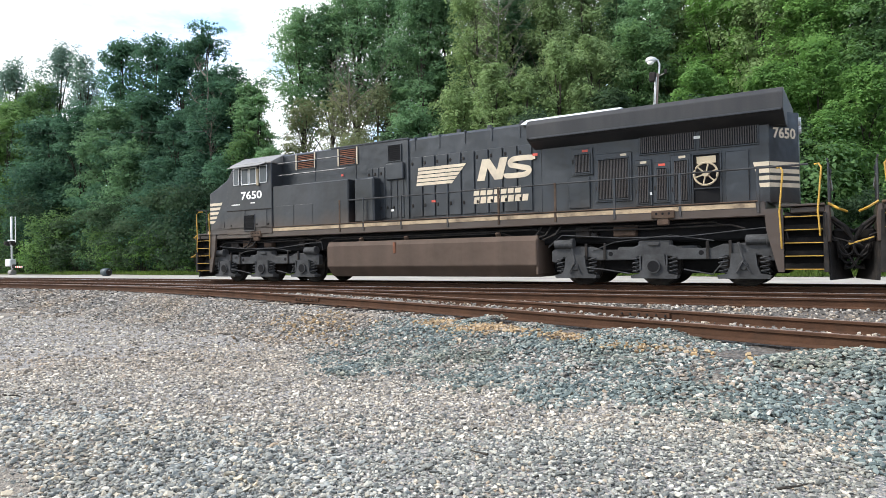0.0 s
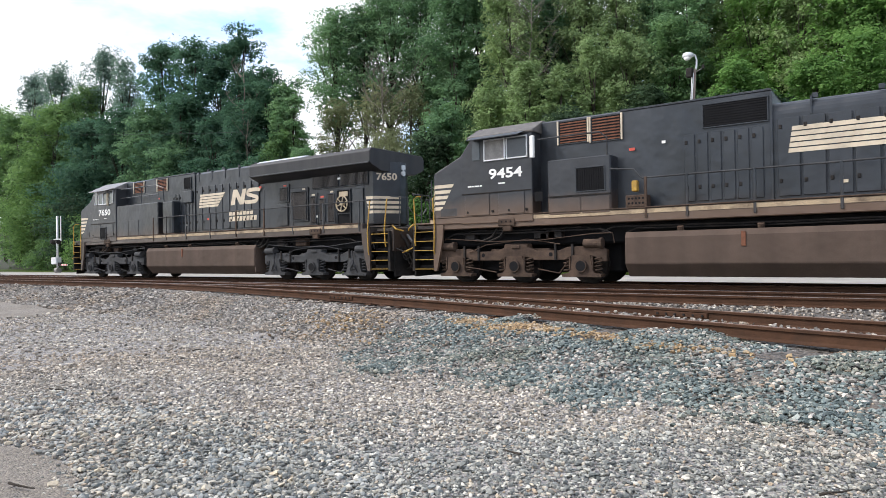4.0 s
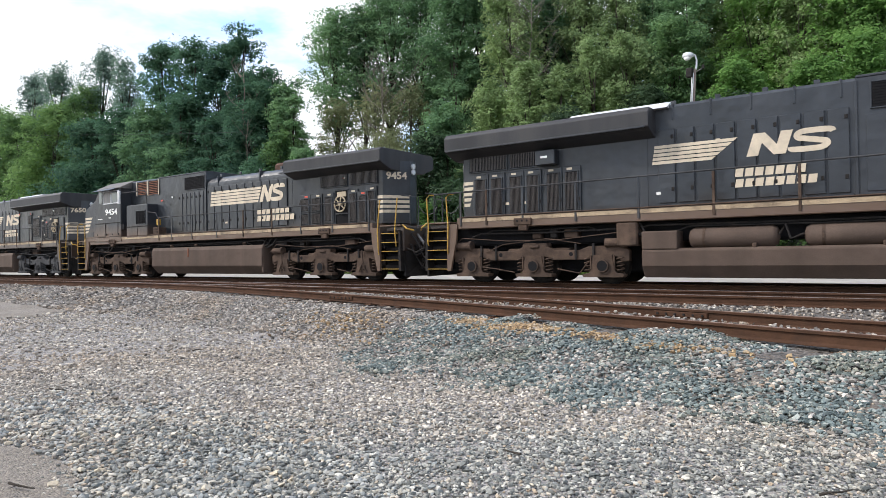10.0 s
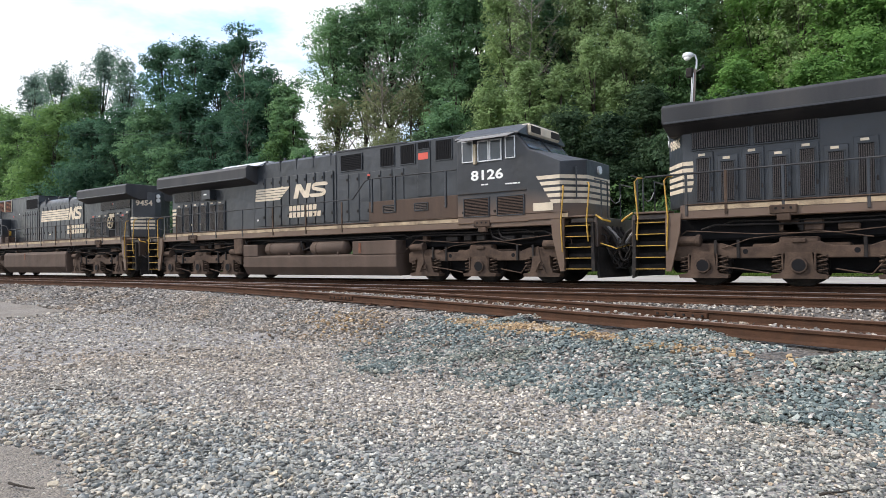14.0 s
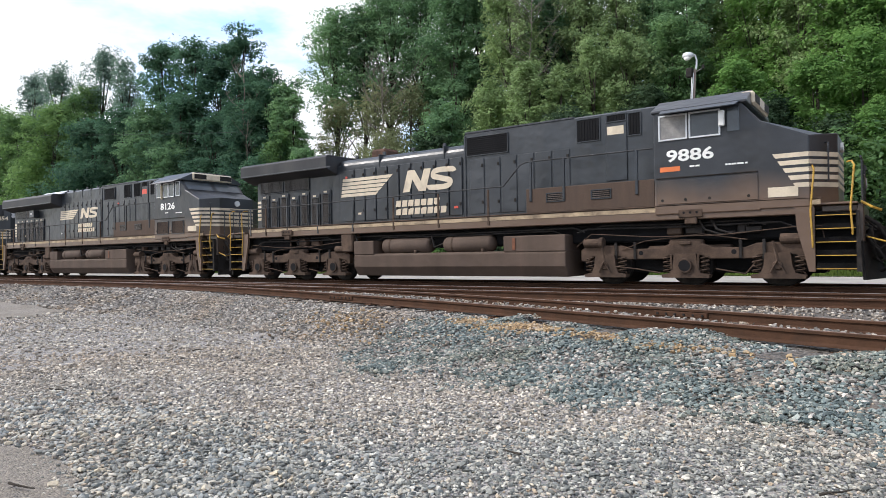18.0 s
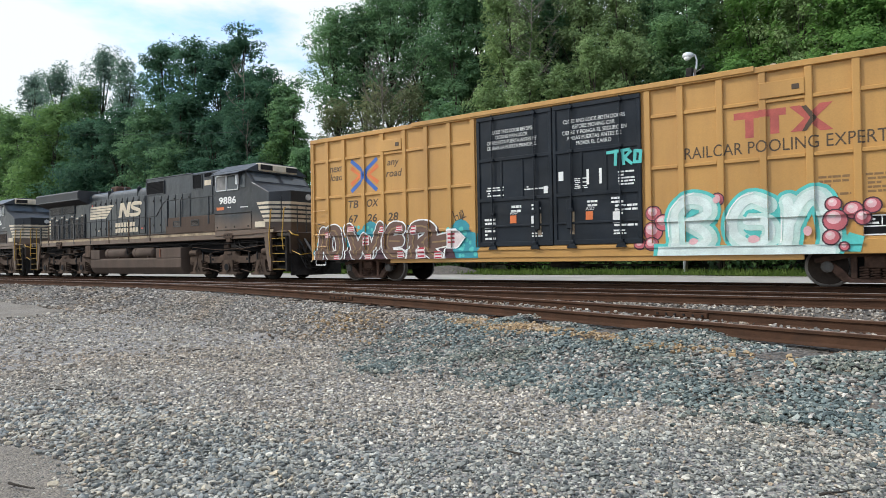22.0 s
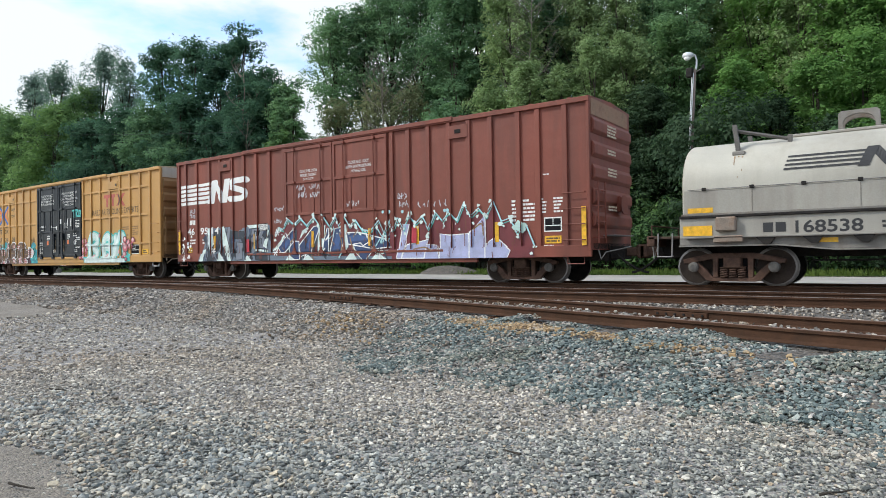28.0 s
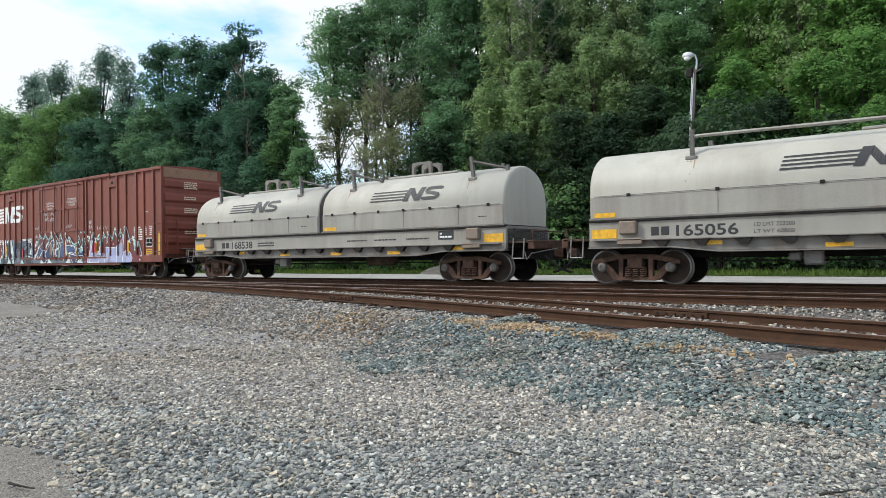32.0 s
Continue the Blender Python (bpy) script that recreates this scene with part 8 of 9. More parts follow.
tail = [(-3.62, 1.62), (-3.28, 1.62), (-2.98, 1.36), (-3.26, 1.06), (-3.6, 1.06)]
spray(amber, E_BOUNDS, [("teal", clouds), ("aqua", [blob(-9.0 + i * 0.29 + rng_.uniform(-0.1, 0.1), 1.82 - 0.012 * i + rng_.uniform(-0.14, 0.1), rng_.uniform(0.04, 0.085), 9) for i in range(22)] + [blob(-2.9 + rng_.uniform(-0.25, 0.3), rng_.uniform(0.8, 1.3), rng_.uniform(0.05, 0.09), 9) for i in range(12)]),
                        ("plum", rounded([[(x + 0.07, z - 0.08) for x, z in L] for L in BROWNS], 0.5) + [[(-9.3, 0.74), (-3.3, 0.74), (-3.4, 1.05), (-9.2, 1.2)]]), ("white", rounded(BROWNS, 0.46)), ("brown", rounded(BROWNS, 0.37)), ("ochre", [q for L in ink for q in L]),
                        ("pale", pale + [tail]), ("red", red), ("white", ribbon(tail + tail[:1], 0.05) + [q for x, z in ((-7.9, 0.76), (-6.6, 0.76), (-5.2, 0.76), (-3.75, 0.72)) for q in ribbon([(x, z), (x + 0.12, z + 0.4)], 0.05)])], "brown and white graffiti letters over teal clouds", E_BANDS)
part("graffiti_tag", flat([q for pts in ([(1.5, 3.42), (2.05, 3.45)], [(1.72, 3.45), (1.7, 3.1)], [(1.9, 3.4), (1.92, 3.1)], [(2.1, 3.4), (1.94, 3.25), (2.12, 3.1)], [(2.2, 3.12), (2.22, 3.4), (2.36, 3.38), (2.34, 3.12), (2.2, 3.12)]) for q in stroke(pts, 0.08)], YP - 0.09), SPRAY["aqua"], amber, "small aqua tag")
for cx2, cz2, m, sd in ((-3.2, 2.0, BROWNTEXT, 3), (-9.1, 1.8, BROWNTEXT, 4)):
    rg = random.Random(sd)
    part("graffiti_tag", flat([q for _ in range(5) for q in stroke([(cx2 + rg.uniform(-0.25, 0.25), cz2 + rg.uniform(-0.25, 0.25)) for _ in range(3)], 0.03)], YP - 0.005), m, amber)

FP = [-8.80, -8.03, -7.16, -6.44, -5.67, -4.93, -4.18, -3.40, 3.29, 4.08, 4.86, 5.58, 6.34, 7.25, 7.87, 8.68]
oxide, YP, YS = boxcar(91.02, 9.40, "oxide-brown high-cube boxcar with a long graffiti band", OXIDE, OXIDE, [-9.3, *FP, 2.61, -2.6], -2.52, 2.45, OXIDE, OXIDE, False)
F_BOUNDS = sorted([(p - 0.076, p + 0.076) for p in FP] + [(-2.68, -2.56), (-2.5, 2.43, YP - 0.088), (2.53, 2.69)])
part("emblem_bar", sprayed([[(-9.18, 3.12 + i * 0.18), (-7.05, 3.14 + i * 0.18), (-7.02, 3.26 + i * 0.18), (-9.18, 3.25 + i * 0.18)] for i in range(5)], F_BOUNDS, YS, YP), WHITE, oxide, "white emblem bars")
part("emblem_block", sprayed(emblem_shapes(-7.2, -4.62, 3.1, 4.05, 0.22), F_BOUNDS, YS, YP, 0.006), WHITE, oxide, "white emblem blocks")
name_bars(oxide, -8.6, -8.1, 2.25, 2.5, YP - 0.004, (2,), WHITE, name="mark_bar")
for d, a in (("46", -8.66), ("95", -7.75), ("14", -6.98)):
    lettering("car_number", d, a, a + 0.5, 1.85, 2.14, YP - 0.05, WHITE, oxide, bold=0.02)
for i, (a, b, z0, z1, r) in enumerate(((-8.6, -8.1, 1.45, 1.7, 2), (-7.7, -7.3, 1.45, 1.7, 2), (7.0, 7.15, 1.75, 2.4, 6), (7.35, 7.75, 1.75, 2.4, 6), (7.95, 8.1, 1.95, 2.4, 5), (8.3, 8.6, 1.95, 2.4, 5), (8.0, 8.2, 3.0, 3.06, 1), (8.0, 8.3, 1.02, 1.1, 1))):
    small_print(oxide, a, b, z0, z1, YP - 0.004, r, 60 + i)
for a, b, z0, ws in ((-1.75, -0.75, 3.9, ("CLOSE THIS DOOR", "BEFORE CLOSING", "MAIN DOOR")), (0.6, 1.75, 4.0, ("CLOSE AND LOCK", "BOTH DOORS BEFORE", "MOVING CAR"))):
    for r, wd in enumerate(ws):
        w = (b - a) * min(1.0, len(wd) / 17)
        m = (a + b) / 2
        lettering("door_notice", wd, m - w / 2, m + w / 2, z0 - r * 0.15, z0 - r * 0.15 + 0.1, YP - 0.056, WHITE, oxide)
for x in (-9.28, -6.89, -4.36, -1.06, 1.64, 3.55, 6.45, 9.15):
    y = YS - 0.024 if abs(x) > 9 else (YP - 0.125 if -2.6 < x < 2.5 else YP - 0.03)
    part("reflector", S().box(x, x + 0.13, y, y + 0.006, 1.2 if abs(x) < 9 else 1.05, 1.78 if abs(x) < 9 else 2.08), REFLECT, oxide, "yellow reflective strip")
stencil = part("stencil_panel", S().box(8.02, 8.55, YP - 0.008, YP - 0.003, 1.44, 1.84), GRILLE, oxide, "black data stencil with white frame")
part("stencil_line", flat([[(8.02, 1.44), (8.55, 1.44), (8.55, 1.475), (8.02, 1.475)], [(8.02, 1.805), (8.55, 1.805), (8.55, 1.84), (8.02, 1.84)], [(8.02, 1.44), (8.05, 1.44), (8.05, 1.84), (8.02, 1.84)], [(8.52, 1.44), (8.55, 1.44), (8.55, 1.84), (8.52, 1.84)],
                           [(8.05, 1.6), (8.52, 1.6), (8.52, 1.625), (8.05, 1.625)], [(8.28, 1.62), (8.3, 1.62), (8.3, 1.81), (8.28, 1.81)]], YP - 0.01), WHITE, stencil)
for x in (-9.0 + 0.1, 8.03):
    nt = part("notice_plate", S().box(x, x + 0.5, YP - 0.008, YP - 0.003, 1.12, 1.33), REFLECT, oxide, "yellow notice")
    small_print(nt, x + 0.04, x + 0.46, 1.15, 1.3, YP - 0.01, 2, 71, BROWNTEXT)
for a in (-6.35, 4.9):
    lp = part("lifting_plate", S().box(a, a + 0.68, YS - 0.015, YS + 0.03, 4.35, 4.75, 0.012), OXIDE, oxide)
    part("slot", S().box(a + 0.22, a + 0.44, YS - 0.03, YS - 0.012, 4.5, 4.62, 0.01), DARK, lp)
# the graffiti band, built up left to right
rng_ = random.Random(12)
field = [[(-7.95, 0.72), (-3.3, 0.72), (-3.3, 1.2), (-7.6, 1.3)], [(-7.6, 1.3), (-3.3, 1.2), (-3.38, 2.1), (-4.6, 2.12), (-5.4, 1.9), (-6.0, 2.1), (-7.25, 2.08)], [(-3.3, 0.72), (-2.5, 0.66), (-2.9, 1.0), (-3.3, 1.2)]]
zig = [(-3.12, 1.75), (-2.86, 2.0), (-2.61, 1.9), (-2.31, 2.3), (-1.95, 2.08), (-1.63, 2.3), (-1.3, 2.02), (-0.94, 2.3), (-0.65, 2.0), (-0.5, 2.33), (-0.15, 1.94), (0.13, 2.29), (0.28, 1.94), (0.54, 2.26), (0.8, 1.9), (1.06, 2.12), (1.37, 1.76), (1.74, 1.72), (2.1, 2.05), (2.33, 1.62), (2.51, 2.05), (2.64, 1.72), (2.84, 2.1), (3.06, 1.72)]
for i in range(18):
    x = 3.3 + i * 0.26
    top = 1.86 + 0.1 * math.sin(i * 1.7) + 0.2 * smooth01((x - 4.2) / 1.2) - 0.85 * smooth01((x - 6.2) / 1.7)
    zig.append((x, float(top) + (0.28 if i % 2 == 0 else -0.06)))
under = [[(a[0], 0.72), (b[0], 0.72), (b[0], b[1]), (a[0], a[1])] for a, b in zip(zig[:-1], zig[1:])]
# shards, letters and ground of the slate piece
SHARDS = [[(-7.23, 2.08), (-7.0, 2.13), (-6.9, 1.43), (-7.03, 1.02), (-7.19, 1.44)], [(-6.35, 2.13), (-6.2, 2.14), (-5.68, 0.7), (-5.88, 0.7), (-6.31, 1.41)], [(-6.67, 0.7), (-6.47, 1.13), (-6.09, 0.7)], [(-4.77, 2.13), (-3.65, 2.13), (-3.72, 2.02), (-4.62, 2.0)],
          [(-3.84, 1.3), (-3.5, 1.92), (-3.39, 1.9), (-3.62, 1.2)], [(-7.85, 0.72), (-7.62, 1.2), (-7.4, 1.25), (-7.6, 0.72)], [(-4.2, 1.12), (-3.5, 1.05), (-3.55, 1.14), (-4.18, 1.2)], [(-4.9, 0.72), (-4.7, 0.98), (-4.4, 0.72)], [(-3.31, 1.07), (-2.6, 1.66), (-2.45, 1.7), (-2.9, 1.2)]]
PALES = [[(-6.0, 2.1), (-5.8, 2.12), (-5.9, 1.42), (-6.05, 1.7)], [(-4.5, 1.98), (-3.8, 1.98), (-3.95, 1.62), (-4.3, 1.4), (-4.55, 1.5)], [(-4.2, 1.44), (-3.84, 1.7), (-3.65, 1.5), (-3.7, 1.2), (-4.13, 1.22)], [(-7.4, 1.9), (-7.25, 2.06), (-7.2, 1.4), (-7.4, 1.2)], [(-5.45, 1.5), (-4.95, 1.45), (-5.0, 0.8), (-5.4, 0.78)]]
INKS = [[(-6.85, 1.98), (-6.4, 2.0), (-6.5, 1.2), (-6.8, 1.1)], [(-6.3, 1.35), (-5.95, 0.75), (-6.05, 0.74), (-6.4, 1.1)], [(-5.8, 1.95), (-5.6, 1.95), (-5.5, 1.0), (-5.62, 0.8), (-5.85, 1.4)], [(-5.57, 1.92), (-4.87, 1.89), (-4.88, 1.6), (-5.58, 1.62)], [(-4.9, 1.5), (-4.6, 1.5), (-4.5, 0.9), (-4.85, 0.8)], [(-4.3, 1.05), (-3.4, 1.0), (-3.35, 0.76), (-4.2, 0.78)], [(-7.2, 1.3), (-6.95, 0.95), (-6.9, 0.75), (-7.3, 0.75)], [(-4.35, 1.9), (-4.0, 1.88), (-4.1, 1.7), (-4.3, 1.7)]]
NAVY = [[(-2.96, 1.23), (-1.91, 1.95), (-1.96, 1.44), (-2.46, 1.05), (-2.79, 1.02)], [(-2.16, 1.45), (-1.72, 1.43), (-1.74, 0.78), (-2.3, 0.75)], [(-1.73, 1.27), (-0.95, 1.94), (-0.62, 1.95), (-0.8, 1.6), (-1.11, 1.02), (-1.66, 0.88)], [(-0.6, 1.0), (-0.28, 1.85), (-0.2, 1.85), (-0.24, 0.95)], [(-0.17, 1.0), (0.1, 1.83), (0.46, 1.85), (0.54, 1.42), (0.35, 1.0)],
        [(0.6, 1.66), (1.18, 1.66), (2.38, 1.4), (2.6, 1.14), (1.91, 1.09), (0.72, 1.27)], [(0.95, 1.26), (1.27, 1.3), (1.4, 1.2), (1.6, 1.3), (1.85, 1.09), (1.41, 0.66), (1.04, 0.98)]]
BLUES = [[(-2.6, 1.3), (-2.0, 1.75), (-2.05, 1.5), (-2.45, 1.2)], [(-1.4, 1.3), (-0.95, 1.75), (-0.85, 1.6), (-1.2, 1.15)], [(0.0, 1.1), (0.16, 1.65), (0.36, 1.66), (0.3, 1.1)], [(0.75, 1.55), (1.2, 1.58), (1.9, 1.4), (0.8, 1.36)]]
SNOW = [[(-0.78, 1.02), (-0.72, 1.94), (-0.36, 1.96), (-0.5, 1.02)], [(0.52, 1.95), (0.62, 1.95), (0.72, 1.2), (0.56, 1.0)], [(-2.5, 0.72), (-2.3, 0.95), (-1.9, 0.72)], [(-1.6, 0.74), (-1.3, 0.95), (-1.0, 0.74)], [(0.5, 0.72), (0.85, 1.05), (1.1, 0.72)], [(1.7, 0.74), (2.0, 0.98), (2.4, 0.74)], [(-1.7, 1.5), (-1.5, 1.66), (-1.2, 1.95), (-1.55, 1.8)], [(1.9, 1.05), (2.5, 1.05), (2.2, 0.9)]]
LILAC = [[(2.8, 0.76), (3.0, 0.76), (3.35, 1.84), (3.04, 1.86)], [(3.0, 0.76), (3.9, 0.76), (4.1, 1.35), (3.25, 1.2)], [(4.5, 0.62), (5.6, 0.62), (5.58, 1.48), (4.9, 1.45), (4.5, 1.5)], [(5.58, 0.62), (6.14, 0.62), (6.12, 2.0), (5.6, 1.5)], [(6.14, 0.62), (6.8, 0.62), (6.98, 0.95), (6.5, 1.34), (6.14, 1.15)], [(3.9, 0.66), (4.5, 0.66), (4.4, 1.15), (4.0, 1.2)]]
white = [q for P in NAVY + LILAC for q in ribbon(P + P[:1], 0.038)]
bits_ = {"silver": [], "navy": [], "sky": [], "white": [], "ochre": [], "slate": [], "ink": []}
for i in range(90):
    x, z = rng_.uniform(-7.6, -3.2), rng_.uniform(0.72, 1.8)
    bits_[rng_.choice(("silver", "navy", "slate", "ink", "ink"))] += ribbon([(x, z), (x + rng_.uniform(-0.14, 0.18), z + rng_.uniform(0.08, 0.35))], rng_.uniform(0.02, 0.07))
for i in range(60):
    x, z = rng_.uniform(-2.6, 2.5), rng_.uniform(0.72, 1.6)
    bits_[rng_.choice(("white", "silver", "ochre", "navy", "ink", "sky"))] += ribbon([(x, z), (x + rng_.uniform(-0.2, 0.25), z + rng_.uniform(0.1, 0.35))], rng_.uniform(0.02, 0.06))
stars = [q for x, z in ((-8.98, 1.2), (-8.85, 0.85), (-6.85, 1.15), (-2.95, 1.8), (-3.0, 1.05)) for k in range(3) for q in ribbon([(x + 0.14 * math.cos(k * 1.05), z + 0.14 * math.sin(k * 1.05)), (x - 0.14 * math.cos(k * 1.05), z - 0.14 * math.sin(k * 1.05))], 0.035)]
spl = [blob(rng_.uniform(-9.05, -8.35), rng_.uniform(0.85, 1.9), rng_.uniform(0.03, 0.09), 9, 1.0, 0, 0.2, i) for i in range(14)]
gold = [ribbon(smooth_path(L), 0.045) for L in ([(-0.7, 1.7), (-0.62, 1.2), (-0.75, 0.9)], [(0.3, 1.66), (0.42, 1.3), (0.34, 0.95)], [(0.8, 1.5), (0.95, 1.1), (1.2, 0.9)], [(5.7, 1.6), (6.0, 1.75), (6.06, 1.4)], [(3.5, 1.05), (3.9, 1.1), (4.2, 1.0)])]
outline = [q for P in SHARDS + PALES + INKS for q in ribbon(P + P[:1], 0.025)]
crest = [(x + 0.03, z - 0.1) for x, z in zig]
haze = [blob(x + rng_.uniform(-0.1, 0.1), z + rng_.uniform(-0.3, 0.05), rng_.uniform(0.02, 0.07), 9, 1.0, 0, 0.5, i) for i, (x, z) in enumerate(zig * 3)]
worn = [q for i in range(130) for x, z in [(rng_.uniform(-7.6, 7.2), rng_.uniform(0.72, 1.7))] for q in ribbon([(x, z), (x + rng_.uniform(-0.03, 0.03), z + rng_.uniform(0.06, 0.4))], rng_.uniform(0.01, 0.035))]
spray(oxide, F_BOUNDS, [("steel", field), ("ink", [blob(rng_.uniform(-7.6, -3.3), rng_.uniform(0.75, 1.9), rng_.uniform(0.08, 0.24), 9, 1.0, 0, 0.4, i) for i in range(36)]), ("maroon", under), ("steel", [[(-3.3, 0.7), (2.6, 0.7), (2.6, 0.84), (-3.3, 0.92)]]), ("slate", PALES), ("ink", INKS), ("black", outline), ("silver", bits_["silver"]), ("navy", bits_["navy"]), ("slate", bits_["slate"]), ("frost", SHARDS),
                        ("ink", [q for P in NAVY[:5] for q in [[(x + 0.1, z - 0.08) for x, z in P]]]), ("navy", NAVY), ("cobalt", BLUES), ("frost", SNOW), ("lilac", LILAC), ("white", white + bits_["white"]), ("ochre", bits_["ochre"] + [q for L in gold for q in L]), ("ink", bits_["ink"]), ("aqua", ribbon(crest, 0.04)), ("sky", ribbon([(x, z - 0.03) for x, z in zig], 0.05) + bits_["sky"]), ("frost", haze), ("rust", worn),
                        ("sky", [blob(x, 2.35 - 0.03 * x, 0.055, 9) for x in (2.3, 2.55, 3.05, 4.7, 4.85)]), ("red", [[(-4.76, 1.08), (-4.6, 1.08), (-4.6, 1.58), (-4.76, 1.58)], [(3.4, 1.25), (3.6, 1.25), (3.62, 1.7), (3.42, 1.75)]]), ("white", stars + spl), ("mint", [blob(7.3, 1.62, 0.16, 10, 1.3, 0, 0.4, 3)])], "wild graffiti band in slate, navy, lilac, white and maroon", ((0.745, 1.06, YS, True),))
shop = part("notice_plate", S().box(-4.02, -3.52, YP - 0.03, YP - 0.022, 1.88, 2.16), WHITE, oxide, "white notice with a black border")
for r, wd in enumerate(("HOME SHOP", "FOR REPAIR", "DO NOT LOAD")):
    lettering("notice_line", wd, -3.98, -3.56, 2.07 - r * 0.075, 2.12 - r * 0.075, YP - 0.033, GRILLE, shop)
part("notice_border", flat(ribbon([(-4.01, 1.89), (-3.53, 1.89), (-3.53, 2.15), (-4.01, 2.15), (-4.01, 1.89)], 0.022), YP - 0.034), GRILLE, shop)
for cx2, cz2, w, sd in ((-1.58, 3.35, 0.5, 5), (-1.55, 3.1, 0.5, 15), (-0.9, 3.35, 0.6, 16), (-0.88, 3.05, 0.6, 17), (-2.85, 2.65, 0.6, 6), (-2.95, 2.2, 0.4, 18), (0.95, 2.65, 0.6, 7), (3.05, 2.75, 0.4, 8), (3.1, 2.5, 0.45, 19), (4.2, 2.45, 1.2, 9), (-8.3, 2.85, 0.5, 10), (-8.3, 2.65, 0.5, 20)):
    rg = random.Random(sd)
    part("graffiti_tag", sprayed([q for j in range(6) for q in stroke([(cx2 + w * ((j + 0.5) / 6 - 0.5) + rg.uniform(-0.05, 0.05), cz2 + rg.uniform(-0.11, 0.11)) for _ in range(4)], 0.024)], F_BOUNDS, YS, YP - 0.05 if abs(cx2) < 2.5 else YP, 0.012), SPRAY["silver"], oxide, "thin white scribbled tag")
rg = random.Random(44)
for z, n in ((2.0, 2), (2.95, 3), (3.55, 2), (4.05, 4)):
    for r in range(n):
        x = -0.5
        while x < 0.1:
            w = rg.uniform(0.06, 0.16)
            part("end_stencil", S().box(9.492, 9.496, x, x + w * 0.8, z + r * 0.085, z + r * 0.085 + 0.05), CREAM, oxide)
            x += w


def coil_car(centre, number, covers, dark, label):
    """A coil steel car: fish-belly sill, walkway brackets and rounded covers."""
    car = thing("coil_car", (centre, D, 0), label, "coil car", "freight cars of the train")
    CARS.append((car, centre))
    L = 7.55
    belly = [(-L, 0.99), (-5.4, 0.99), (-4.3, 0.87), (4.3, 0.87), (5.4, 0.99), (L, 0.99), (L, 1.15), (-L, 1.15)]
    part("side_sill", S().prism(belly, -1.42, -1.30), COILSIDE, car, "grimy grey fish-belly side sill")
    part("side_sill", S().prism(belly, 1.30, 1.42), COILSIDE, car)
    part("sill_flange", S().prism([(-L, 0.95), (-5.4, 0.95), (-4.3, 0.83), (4.3, 0.83), (5.4, 0.95), (L, 0.95), (L, 0.985), (5.4, 0.985), (4.3, 0.865), (-4.3, 0.865), (-5.4, 0.985), (-L, 0.985)], -1.5, -1.28), COILSIDE, car)
    part("trough_side", S().box(-L, L, -1.40, -1.28, 1.15, 1.66, 0.01), COILSKIRT, car)
    part("trough_side", S().box(-L, L, 1.28, 1.40, 1.15, 1.66, 0.01), COILSIDE, car)
    part("trough_floor", S().box(-L, L, -1.3, 1.3, 0.95, 1.6), DARK, car)
    part("centre_sill", S().box(-8.3, 8.3, -0.3, 0.3, 0.68, 1.2, 0.02), DARK, car)
    part("walkway", S().box(-7.4, 7.4, -1.56, -1.40, 1.145, 1.175, 0.004), COILSIDE, car)
    for i in range(13):
        x = -5.64 + i * 0.935
        part("walkway_bracket", S().prism([(x - 0.2, 1.142), (x + 0.2, 1.142), (x + 0.1, 0.99), (x - 0.04, 0.99)], -1.54, -1.42), DARK, car)
    part("top_rail", S().box(-L, L, -1.45, -1.30, 1.63, 1.69, 0.01), DARK, car)
    for i, x in enumerate((-4.76, -2.14, 0.5, 3.1, 5.6)):
        part("reflector", S().box(x, x + 0.52, -1.428, -1.418, 0.9 if abs(x) < 4 else 1.0, 1.0 if abs(x) < 4 else 1.1), REFLECT, car, "yellow reflective strip")
    for s in (-1, 1):
        part("end_bulkhead", S().box(s * L, s * (L - 0.1), -1.36, 1.36, 1.0, 1.68, 0.02), COILSIDE, car)
        part("end_platform", S().box(s * L, s * 8.35, -1.3, 1.3, 1.16, 1.22, 0.01), DUSTY, car)
        part("end_sill", S().box(s * 8.2, s * 8.4, -1.3, 1.3, 0.98, 1.24, 0.02), TRUCKS, car)
        part("corner_patch", S().box(s * (L - 0.08), s * (L - 0.75), -1.412, -1.402, 1.21, 1.45), REFLECT, car, "yellow corner patch")
        part("winch_box", S().box(s * 6.25, s * 6.7, -1.56, -1.36, 1.30, 1.64, 0.03).box(s * 6.1, s * 6.75, -1.56, -1.4, 1.04, 1.2, 0.02), PALERUST, car, "rusty winch box")
        part("grab_iron", S().tube([(s * 8.1, -1.3, 0.72), (s * 8.1, -1.42, 0.72), (s * 7.75, -1.42, 0.72), (s * 7.75, -1.3, 0.72)], 0.018, 6).tube([(s * 8.1, -1.32, 1.3), (s * 8.1, -1.4, 0.72)], 0.018, 6).tube([(s * 7.75, -1.32, 1.3), (s * 7.75, -1.4, 0.72)], 0.018, 6), STEEL, car)
        part("end_handrail", S().tube([(s * 8.3, -1.2, 1.22), (s * 8.3, -1.2, 1.5), (s * 8.3, 1.2, 1.5), (s * 8.3, 1.2, 1.22)], 0.02, 6), TRUCKS, car)
        coupler_end(car, s * 8.0, s, STEEL)
        freight_truck(car, 6.08 if dark and s > 0 else s * 6.42)
    part("brake_reservoir", S().lathe((1.6, -0.7, 0.72), "x", [(0, 0.08), (0.08, 0.2), (1.2, 0.2), (1.28, 0.08)], 14), DUSTY, car, smooth=True)
    part("brake_rod", S().tube([(-4.8, -0.6, 0.6), (4.8, -0.6, 0.62)], 0.025, 6), DARK, car)
